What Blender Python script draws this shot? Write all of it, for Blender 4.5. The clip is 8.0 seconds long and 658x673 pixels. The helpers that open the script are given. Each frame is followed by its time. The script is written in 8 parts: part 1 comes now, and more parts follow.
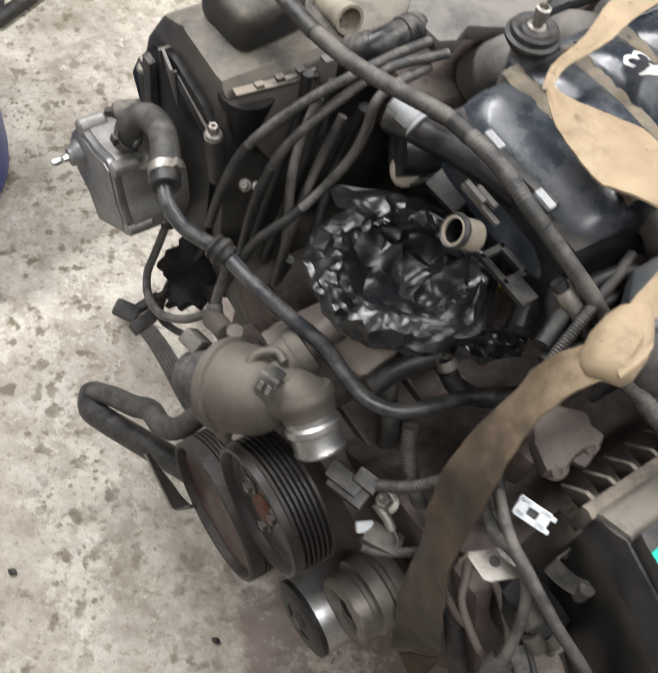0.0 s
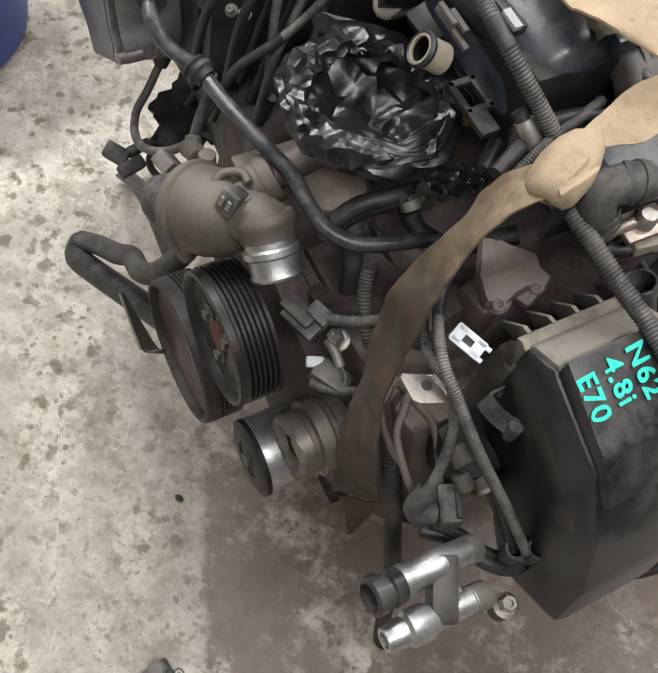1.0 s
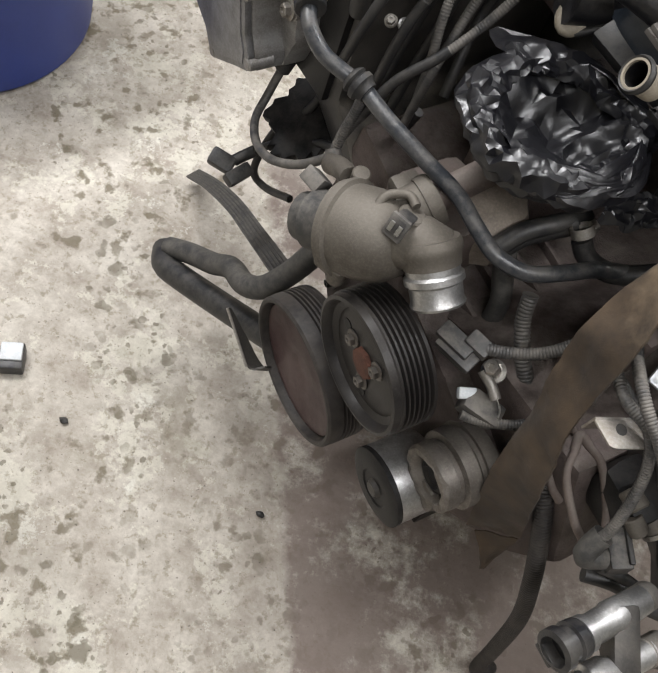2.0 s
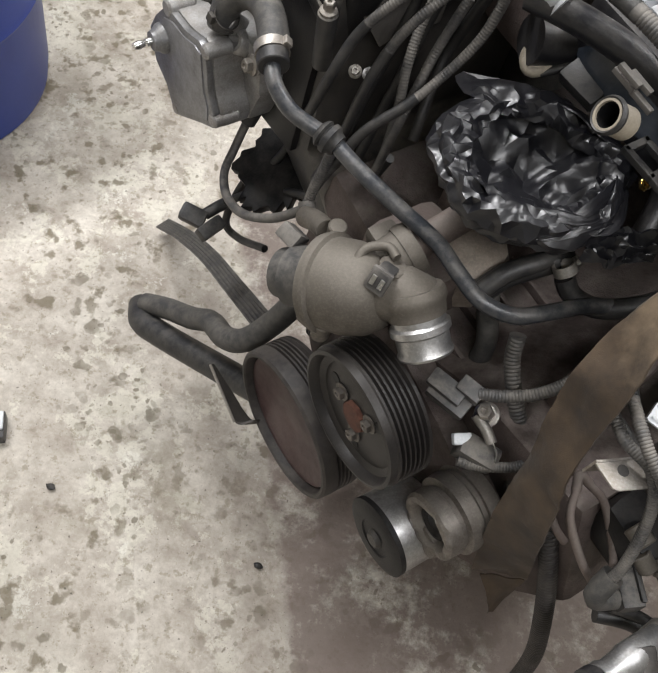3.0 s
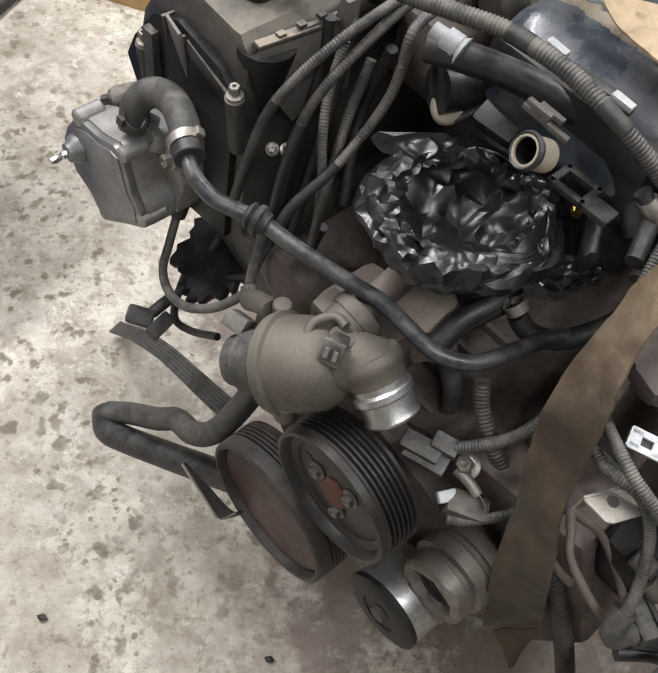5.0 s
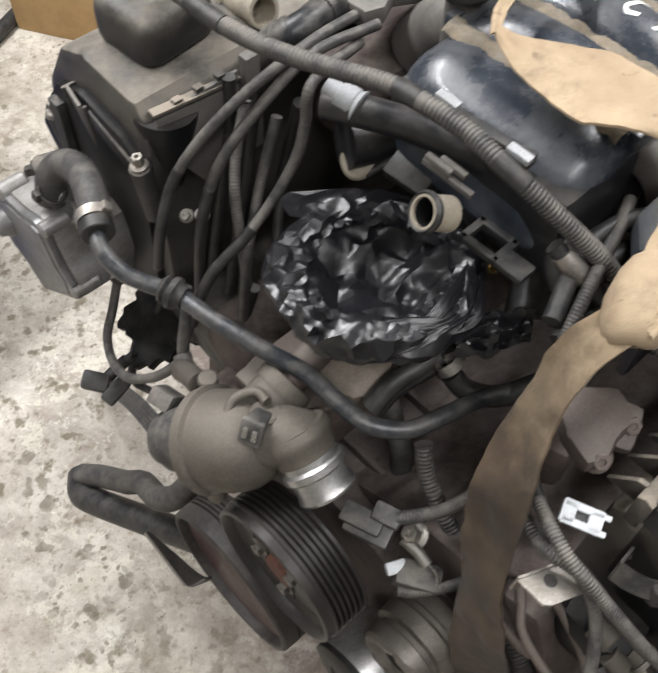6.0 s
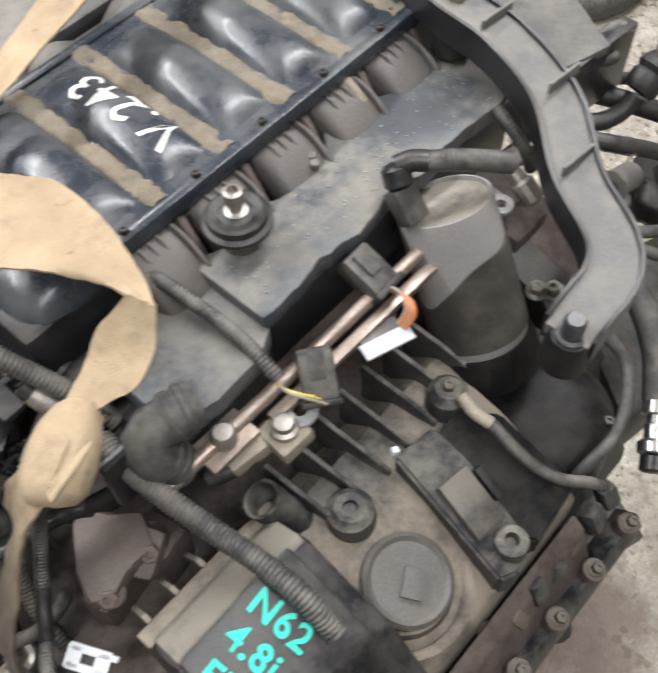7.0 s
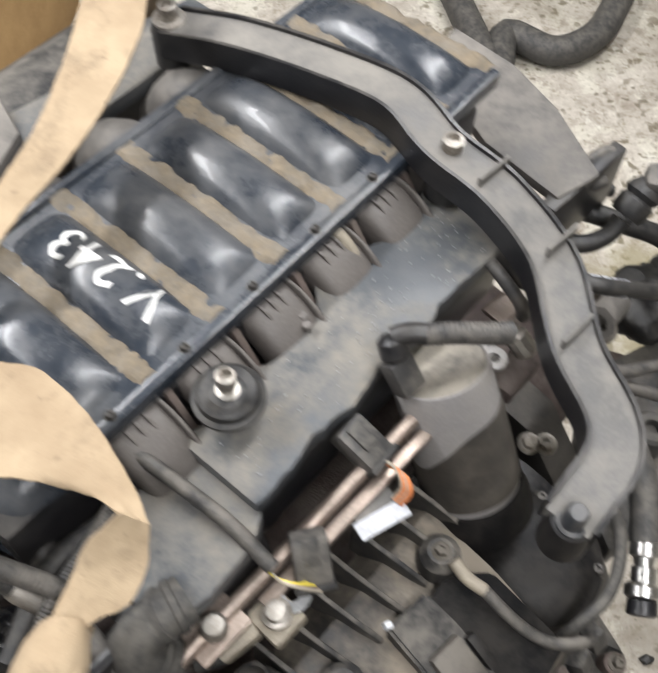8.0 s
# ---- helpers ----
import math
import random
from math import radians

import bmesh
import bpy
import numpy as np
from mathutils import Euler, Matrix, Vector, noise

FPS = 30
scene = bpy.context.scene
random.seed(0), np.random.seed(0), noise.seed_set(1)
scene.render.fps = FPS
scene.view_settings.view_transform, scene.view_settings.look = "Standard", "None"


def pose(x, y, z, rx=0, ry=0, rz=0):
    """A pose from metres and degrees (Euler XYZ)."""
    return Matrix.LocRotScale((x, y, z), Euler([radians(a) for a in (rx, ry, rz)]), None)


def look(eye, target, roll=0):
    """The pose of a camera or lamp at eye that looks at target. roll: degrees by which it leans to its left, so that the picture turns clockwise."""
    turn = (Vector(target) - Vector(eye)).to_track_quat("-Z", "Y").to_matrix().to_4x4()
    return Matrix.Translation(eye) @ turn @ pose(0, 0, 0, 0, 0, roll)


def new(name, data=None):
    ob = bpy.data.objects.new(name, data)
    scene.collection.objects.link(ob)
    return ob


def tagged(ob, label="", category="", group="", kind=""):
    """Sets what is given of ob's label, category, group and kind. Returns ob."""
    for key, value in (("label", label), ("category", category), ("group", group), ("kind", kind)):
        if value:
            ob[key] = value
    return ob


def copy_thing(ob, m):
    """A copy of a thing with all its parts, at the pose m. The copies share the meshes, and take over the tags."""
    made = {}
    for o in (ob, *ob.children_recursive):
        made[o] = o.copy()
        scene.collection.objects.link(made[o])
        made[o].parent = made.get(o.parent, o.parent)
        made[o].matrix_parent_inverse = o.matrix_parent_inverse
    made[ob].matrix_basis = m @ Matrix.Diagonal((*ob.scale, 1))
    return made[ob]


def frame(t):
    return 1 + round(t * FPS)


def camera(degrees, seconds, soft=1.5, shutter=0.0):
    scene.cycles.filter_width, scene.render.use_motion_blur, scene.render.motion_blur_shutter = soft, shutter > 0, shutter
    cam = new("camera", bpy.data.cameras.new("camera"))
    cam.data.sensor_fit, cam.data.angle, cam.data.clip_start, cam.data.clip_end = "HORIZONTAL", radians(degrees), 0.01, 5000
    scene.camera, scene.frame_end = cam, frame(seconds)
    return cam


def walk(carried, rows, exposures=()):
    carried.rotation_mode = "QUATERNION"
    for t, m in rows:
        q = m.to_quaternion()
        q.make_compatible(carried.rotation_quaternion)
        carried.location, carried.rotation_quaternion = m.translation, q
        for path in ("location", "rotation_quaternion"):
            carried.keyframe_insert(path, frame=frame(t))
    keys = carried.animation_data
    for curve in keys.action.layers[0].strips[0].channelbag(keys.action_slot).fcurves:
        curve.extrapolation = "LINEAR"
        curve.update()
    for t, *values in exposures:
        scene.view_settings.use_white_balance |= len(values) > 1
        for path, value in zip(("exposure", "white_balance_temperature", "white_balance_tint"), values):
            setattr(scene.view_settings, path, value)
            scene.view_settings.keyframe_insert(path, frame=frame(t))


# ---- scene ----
cam = camera(40.5, 8.0, shutter=0.28)
PATH = [
    (0, (0.104, 0.073, 1.722), (0.1, 1.128, 0.023), 14.3),
    (0.5, (0.206, 0.015, 1.68), (0.167, 1.006, -0.057), 15.5),
    (1, (0.215, -0.024, 1.678), (0.195, 0.923, -0.084), 19.5),
    (1.5, (0.069, -0.034, 1.617), (0.084, 0.897, -0.153), 23.4),
    (3, (-0.007, 0.013, 1.62), (0.049, 1.005, -0.116), 20.1),
    (3.5, (-0.011, 0.018, 1.61), (0.099, 1.054, -0.097), 19.9),
    (4, (-0.003, 0.025, 1.611), (0.131, 1.109, -0.064), 17.6),
    (4.5, (0.003, 0.028, 1.611), (0.133, 1.149, -0.04), 14.8),
    (6, (0.126, 0.132, 1.617), (0.108, 1.248, -0.043), 2.1),
    (6.5, (0.343, 0.215, 1.641), (0.332, 1.336, -0.016), -0.1),
    (7, (0.545, 0.257, 1.657), (0.538, 1.33, -0.031), -3.6),
    (7.5, (0.654, 0.298, 1.645), (0.732, 1.335, -0.063), -2.1),
    (8, (0.52, 0.402, 1.717), (0.617, 1.447, 0.015), 1.6),
]
walk(cam, [(t, look(eye, target, roll)) for t, eye, target, roll in PATH],
     ((0.0, 0.0), (1.0, -0.06), (1.6, 0.0), (5.6, 0.02), (6.4, 0.14), (7.5, 0.10), (8.0, 0.06)))


from mathutils import geometry

# world and large lights
world = bpy.data.worlds.new("garage_air")
scene.world = world
world.use_nodes = True
world.node_tree.nodes["Background"].inputs["Color"].default_value = (0.62, 0.66, 0.70, 1)
world.node_tree.nodes["Background"].inputs["Strength"].default_value = 0.05


def unseen_tube(x, y, z, length, turn, power):
    """An unseen area lamp standing in for a fluorescent fitting, facing down."""
    data = bpy.data.lights.new("unseen_tube", "AREA")
    data.shape, data.size, data.size_y = "RECTANGLE", length, 0.22
    data.energy, data.color = power, (0.985, 0.985, 1.0)
    ob = new("unseen_tube", data)
    ob.matrix_world = pose(x, y, z, 0, 0, turn)
    return ob


# places and powers tuned for brightness; the third is added to lift the front
unseen_tube(-1.3, 1.5, 3.05, 2.4, 50, 128)
unseen_tube(1.5, 2.0, 3.05, 2.4, 50, 66)
unseen_tube(0.7, -0.5, 3.05, 2.4, 50, 52)


# materials
def tree(name):
    m = bpy.data.materials.new(name)
    m.use_nodes = True
    return m, m.node_tree.nodes, m.node_tree.links, m.node_tree.nodes["Principled BSDF"]


def mixer(nodes, links, fac, a, b):
    n = nodes.new("ShaderNodeMix")
    n.data_type = "RGBA"
    for sock, v in ((n.inputs["Factor"], fac), (n.inputs["A"], a), (n.inputs["B"], b)):
        if isinstance(v, (int, float)):
            sock.default_value = v
        elif isinstance(v, tuple):
            sock.default_value = (*v, 1) if len(v) == 3 else v
        else:
            links.new(v, sock)
    return n.outputs["Result"]


def noise_tex(nodes, links, scale, detail=4.0, rough=0.6, coord="Object", kind="noise"):
    tc = nodes.new("ShaderNodeTexCoord")
    n = nodes.new("ShaderNodeTexNoise" if kind == "noise" else "ShaderNodeTexVoronoi")
    n.inputs["Scale"].default_value = scale
    if kind == "noise":
        n.inputs["Detail"].default_value, n.inputs["Roughness"].default_value = detail, rough
    place = tc.outputs[coord]
    if kind != "noise":
        warp = nodes.new("ShaderNodeTexNoise")
        warp.inputs["Scale"].default_value, warp.inputs["Detail"].default_value = scale * 1.6, 5
        links.new(place, warp.inputs["Vector"])
        add = nodes.new("ShaderNodeVectorMath")
        add.operation = "MULTIPLY_ADD"
        links.new(warp.outputs["Color"], add.inputs[0])
        add.inputs[1].default_value = (0.9 / scale,) * 3
        links.new(place, add.inputs[2])
        place = add.outputs[0]
    links.new(place, n.inputs["Vector"])
    return n.outputs["Fac"] if kind == "noise" else n.outputs["Distance"]


def ramp(nodes, links, src, lo, hi):
    n = nodes.new("ShaderNodeMapRange")
    n.inputs["From Min"].default_value, n.inputs["From Max"].default_value = lo, hi
    links.new(src, n.inputs["Value"])
    return n.outputs["Result"]


def times(nodes, links, a, b):
    n = nodes.new("ShaderNodeMath")
    n.operation = "MULTIPLY"
    for i, v in enumerate((a, b)):
        if isinstance(v, (int, float)):
            n.inputs[i].default_value = v
        else:
            links.new(v, n.inputs[i])
    return n.outputs[0]


DUST = (0.27, 0.245, 0.21)


def surface(name, base, other, rough=0.55, metal=0.0, scale=35.0, dust=0.0, bump=0.15, grain=350.0, dust_rgb=DUST, coat=0.0, settle=(0.42, 0.61)):
    """A worn surface: two tones at a coarse scale, fine grain, and dust that settles on what faces up."""
    m, nodes, links, bsdf = tree(name)
    big = noise_tex(nodes, links, scale, 5, 0.65)
    fine = noise_tex(nodes, links, grain, 3, 0.6)
    col = mixer(nodes, links, ramp(nodes, links, big, 0.35, 0.68), base, other)
    col = mixer(nodes, links, times(nodes, links, ramp(nodes, links, fine, 0.45, 0.8), 0.35), col, tuple(min(1, c * 1.7 + 0.01) for c in base))
    rgh = None
    if dust > 0:
        geo = nodes.new("ShaderNodeNewGeometry")
        sep = nodes.new("ShaderNodeSeparateXYZ")
        links.new(geo.outputs["Normal"], sep.inputs[0])
        up = ramp(nodes, links, sep.outputs["Z"], -0.1, 0.85)
        patch = ramp(nodes, links, noise_tex(nodes, links, scale * 0.5, 9, 0.74), *settle)
        amount = times(nodes, links, times(nodes, links, up, patch), dust)
        col = mixer(nodes, links, amount, col, dust_rgb)
        mr = nodes.new("ShaderNodeMapRange")
        mr.inputs["To Min"].default_value, mr.inputs["To Max"].default_value = rough, 0.95
        links.new(amount, mr.inputs["Value"])
        rgh = mr.outputs["Result"]
        if metal > 0:
            mm = nodes.new("ShaderNodeMapRange")
            mm.inputs["To Min"].default_value, mm.inputs["To Max"].default_value = metal, 0.0
            links.new(amount, mm.inputs["Value"])
            links.new(mm.outputs["Result"], bsdf.inputs["Metallic"])
    links.new(col, bsdf.inputs["Base Color"])
    if rgh is None:
        mr = nodes.new("ShaderNodeMapRange")
        mr.inputs["To Min"].default_value, mr.inputs["To Max"].default_value = max(0.05, rough - 0.12), min(1, rough + 0.15)
        links.new(big, mr.inputs["Value"])
        rgh = mr.outputs["Result"]
        bsdf.inputs["Metallic"].default_value = metal
    links.new(rgh, bsdf.inputs["Roughness"])
    bsdf.inputs["Coat Weight"].default_value = coat
    if bump > 0:
        b = nodes.new("ShaderNodeBump")
        b.inputs["Strength"].default_value, b.inputs["Distance"].default_value = bump, 0.002
        links.new(fine, b.inputs["Height"])
        links.new(b.outputs["Normal"], bsdf.inputs["Normal"])
    return m


black_plastic = surface("black_plastic", (0.010, 0.011, 0.013), (0.022, 0.022, 0.024), 0.38, dust=0.5)
dusty_plastic = surface("dusty_plastic", (0.020, 0.020, 0.021), (0.045, 0.041, 0.037), 0.55, dust=0.8)
clean_black = surface("clean_black", (0.008, 0.008, 0.010), (0.016, 0.016, 0.018), 0.34, dust=0.2, scale=28)
gloss_black = surface("gloss_black", (0.020, 0.026, 0.036), (0.052, 0.062, 0.078), 0.24, dust=0.3, scale=15, coat=0.1, settle=(0.42, 0.68))
ridge_dirt = surface("ridge_dirt", (0.185, 0.15, 0.105), (0.085, 0.073, 0.055), 0.9, dust=0.4, scale=60, bump=0.6, grain=220)
rubber = surface("rubber", (0.014, 0.014, 0.015), (0.026, 0.025, 0.024), 0.48, dust=0.14, scale=70)
dry_rubber = surface("dry_rubber", (0.038, 0.037, 0.036), (0.06, 0.057, 0.053), 0.6, dust=0.3, scale=70)
conduit_mat = surface("conduit_plastic", (0.040, 0.039, 0.039), (0.078, 0.073, 0.068), 0.45, dust=0.5, scale=40)
grey_plastic = surface("grey_plastic", (0.085, 0.08, 0.075), (0.125, 0.115, 0.105), 0.5, dust=0.7, scale=20, dust_rgb=(0.25, 0.23, 0.205))
slate_plastic = surface("slate_plastic", (0.050, 0.057, 0.066), (0.105, 0.108, 0.11), 0.4, dust=0.8, scale=11, dust_rgb=(0.26, 0.235, 0.195), settle=(0.44, 0.60))
tan_dust_plastic = surface("tan_dust_plastic", (0.024, 0.022, 0.021), (0.058, 0.051, 0.044), 0.48, dust=0.9, scale=13, dust_rgb=(0.29, 0.25, 0.20), settle=(0.40, 0.57))
pump_grey = surface("pump_grey", (0.22, 0.22, 0.225), (0.12, 0.12, 0.12), 0.42, metal=0.6, dust=0.3, scale=45)
pump_dark = surface("pump_cover_dark", (0.24, 0.24, 0.25), (0.14, 0.138, 0.14), 0.4, metal=0.5, dust=0.2, scale=45)
cast_pale = surface("cast_pale", (0.36, 0.355, 0.35), (0.19, 0.175, 0.16), 0.45, metal=0.6, dust=0.35, scale=28, bump=0.14, grain=500, dust_rgb=(0.23, 0.21, 0.185))
shiny_rubber = surface("shiny_rubber", (0.022, 0.025, 0.03), (0.045, 0.047, 0.052), 0.28, dust=0.25, scale=90)
clip_grey = surface("clip_grey", (0.34, 0.35, 0.36), (0.25, 0.25, 0.25), 0.4, bump=0.05)
satin_alu = surface("satin_aluminium", (0.55, 0.55, 0.55), (0.33, 0.32, 0.31), 0.36, metal=0.95, dust=0.2, scale=45, bump=0.15)
brace_plastic = surface("brace_plastic", (0.10, 0.098, 0.095), (0.14, 0.13, 0.12), 0.5, dust=0.8, scale=16, dust_rgb=(0.25, 0.235, 0.21))
cast_alu = surface("cast_aluminium", (0.27, 0.255, 0.235), (0.15, 0.135, 0.115), 0.48, metal=0.7, dust=0.5, bump=0.14, grain=500)
dirty_alu = surface("dirty_aluminium", (0.135, 0.12, 0.10), (0.065, 0.055, 0.045), 0.6, metal=0.4, dust=0.4, bump=0.14)
bright_alu = surface("bright_aluminium", (0.72, 0.72, 0.71), (0.5, 0.49, 0.47), 0.27, metal=1.0, scale=60, bump=0.1)
steel = surface("zinc_steel", (0.42, 0.40, 0.37), (0.24, 0.21, 0.18), 0.40, metal=0.9, dust=0.4)
dark_steel = surface("dark_steel", (0.06, 0.056, 0.052), (0.03, 0.027, 0.025), 0.45, metal=0.55, dust=0.25, scale=40)
pulley_steel = surface("pulley_steel", (0.022, 0.020, 0.019), (0.012, 0.010, 0.010), 0.40, metal=0.1, dust=0.08, scale=40)
pulley_steel.node_tree.nodes["Principled BSDF"].inputs["Specular IOR Level"].default_value = 0.3
oily_plastic = surface("oily_plastic", (0.042, 0.038, 0.034), (0.07, 0.06, 0.05), 0.42, dust=0.3, scale=30)
cap_grey = surface("cap_grey", (0.115, 0.108, 0.10), (0.03, 0.028, 0.027), 0.5, dust=0.45, scale=26)
tan_cast = surface("tan_casting", (0.34, 0.285, 0.235), (0.20, 0.165, 0.135), 0.65, metal=0.15, dust=0.4, scale=30, bump=0.2)
canister_grey = surface("canister_grey", (0.25, 0.24, 0.24), (0.30, 0.285, 0.27), 0.45, dust=0.4, scale=24)
rust = surface("rust", (0.075, 0.047, 0.045), (0.022, 0.0035, 0.005), 0.48, scale=14, bump=0.2)
brown_rubber = surface("brown_rubber", (0.018, 0.015, 0.014), (0.036, 0.030, 0.026), 0.6, dust=0.1, scale=40)
bolt_grey = surface("bolt_grey", (0.15, 0.135, 0.12), (0.07, 0.062, 0.055), 0.45, metal=0.6, dust=0.3, scale=60)
worn_cast = surface("worn_casting", (0.21, 0.19, 0.17), (0.085, 0.073, 0.062), 0.46, metal=0.55, dust=0.4, scale=34, bump=0.3)
rusty_hub = surface("rusty_hub", (0.11, 0.042, 0.025), (0.06, 0.028, 0.02), 0.85, scale=70, bump=0.5)
copper_pipe = surface("bronzed_pipe", (0.40, 0.325, 0.28), (0.25, 0.195, 0.165), 0.36, metal=0.8, dust=0.3)
grime = surface("grime", (0.058, 0.042, 0.038), (0.10, 0.075, 0.067), 0.75, dust=0.3, scale=30, bump=0.6)
brown_case = surface("brown_casting", (0.155, 0.121, 0.107), (0.08, 0.061, 0.053), 0.62, metal=0.2, dust=0.35, scale=30, bump=0.15)
soot_black = surface("soot_black", (0.006, 0.006, 0.007), (0.013, 0.012, 0.012), 0.45, dust=0.08, scale=30)
soot_black.node_tree.nodes["Principled BSDF"].inputs["Specular IOR Level"].default_value = 0.2
cover_black = surface("cover_black", (0.009, 0.009, 0.010), (0.018, 0.017, 0.017), 0.4, dust=0.85, scale=18, dust_rgb=(0.23, 0.205, 0.17), settle=(0.33, 0.56))
runner_grey = surface("runner_grey", (0.125, 0.113, 0.105), (0.085, 0.076, 0.07), 0.5, dust=0.35, scale=22, dust_rgb=(0.26, 0.235, 0.21))
dusty_top = surface("dusty_top", (0.05, 0.047, 0.044), (0.12, 0.108, 0.094), 0.7, dust=0.9, scale=20, dust_rgb=(0.27, 0.245, 0.205), settle=(0.30, 0.5))
rear_black = surface("rear_black", (0.012, 0.012, 0.013), (0.03, 0.028, 0.026), 0.5, dust=0.45, scale=24)
bracket_brown = surface("bracket_brown", (0.105, 0.082, 0.073), (0.06, 0.046, 0.041), 0.6, dust=0.3, scale=30)
white_plastic = surface("white_plastic", (0.66, 0.69, 0.72), (0.52, 0.54, 0.55), 0.45, bump=0.05)
label_white = surface("label_white", (0.46, 0.48, 0.52), (0.36, 0.36, 0.38), 0.6, bump=0.05)
tan_plastic = surface("tan_plastic", (0.33, 0.29, 0.225), (0.22, 0.19, 0.15), 0.6, dust=0.3)
brass = surface("brass", (0.72, 0.46, 0.12), (0.5, 0.3, 0.08), 0.25, metal=1.0, bump=0.05)
orange_wire = surface("orange_wire", (0.55, 0.19, 0.06), (0.4, 0.13, 0.05), 0.55, bump=0.05)
yellow_wire = surface("yellow_wire", (0.68, 0.53, 0.06), (0.5, 0.4, 0.06), 0.5, bump=0.05)
teal_paint = surface("teal_marker", (0.03, 0.63, 0.50), (0.03, 0.5, 0.4), 0.5, bump=0.1)
white_paint = surface("white_marker", (0.80, 0.80, 0.78), (0.6, 0.6, 0.58), 0.6, bump=0.1)
blue_plastic = surface("blue_plastic", (0.015, 0.035, 0.20), (0.02, 0.045, 0.24), 0.4, dust=0.1, scale=8)
cardboard = surface("cardboard", (0.42, 0.27, 0.12), (0.34, 0.21, 0.09), 0.85, scale=12, bump=0.3)
wall_paint = surface("wall_paint", (0.52, 0.51, 0.47), (0.42, 0.41, 0.38), 0.8, scale=1.5)
ceiling_paint = surface("ceiling_paint", (0.5, 0.5, 0.48), (0.42, 0.42, 0.4), 0.9, scale=1.5)


def webbing_material(name, pale, dark, grease, low_tone=None):
    m, nodes, links, bsdf = tree(name)
    big = noise_tex(nodes, links, 14, 6, 0.65)
    col = mixer(nodes, links, ramp(nodes, links, big, 0.36, 0.66), pale, dark)
    stain = ramp(nodes, links, noise_tex(nodes, links, 24, 7, 0.72), 0.52, 0.70)
    col = mixer(nodes, links, times(nodes, links, stain, grease), col, (0.075, 0.05, 0.033))
    spot = ramp(nodes, links, noise_tex(nodes, links, 85, 5, 0.6), 0.64, 0.72)
    col = mixer(nodes, links, times(nodes, links, spot, 0.5), col, (0.11, 0.075, 0.05))
    weave = noise_tex(nodes, links, 900, 2, 0.5)
    col = mixer(nodes, links, times(nodes, links, weave, 0.3), col, tuple(c * 0.45 for c in pale))
    if low_tone:
        # colour turns darker brown as the strap hangs lower, with a blotchy edge
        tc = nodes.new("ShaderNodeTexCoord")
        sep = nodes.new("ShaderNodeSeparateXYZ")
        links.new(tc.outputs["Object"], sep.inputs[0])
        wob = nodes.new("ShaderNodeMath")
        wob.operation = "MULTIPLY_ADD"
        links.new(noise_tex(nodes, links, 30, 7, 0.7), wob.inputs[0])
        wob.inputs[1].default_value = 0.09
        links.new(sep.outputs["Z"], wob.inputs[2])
        mask = ramp(nodes, links, wob.outputs[0], low_tone[0], low_tone[1])
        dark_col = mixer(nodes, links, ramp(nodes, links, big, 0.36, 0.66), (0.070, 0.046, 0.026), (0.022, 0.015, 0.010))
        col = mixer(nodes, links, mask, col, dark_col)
    links.new(col, bsdf.inputs["Base Color"])
    bsdf.inputs["Roughness"].default_value = 0.85
    bsdf.inputs["Sheen Weight"].default_value = 0.05
    b = nodes.new("ShaderNodeBump")
    b.inputs["Strength"].default_value, b.inputs["Distance"].default_value = 0.4, 0.001
    links.new(weave, b.inputs["Height"])
    b2 = nodes.new("ShaderNodeBump")
    b2.inputs["Strength"].default_value, b2.inputs["Distance"].default_value = 0.35, 0.004
    links.new(noise_tex(nodes, links, 55, 4, 0.55), b2.inputs["Height"])
    links.new(b.outputs["Normal"], b2.inputs["Normal"])
    links.new(b2.outputs["Normal"], bsdf.inputs["Normal"])
    return m


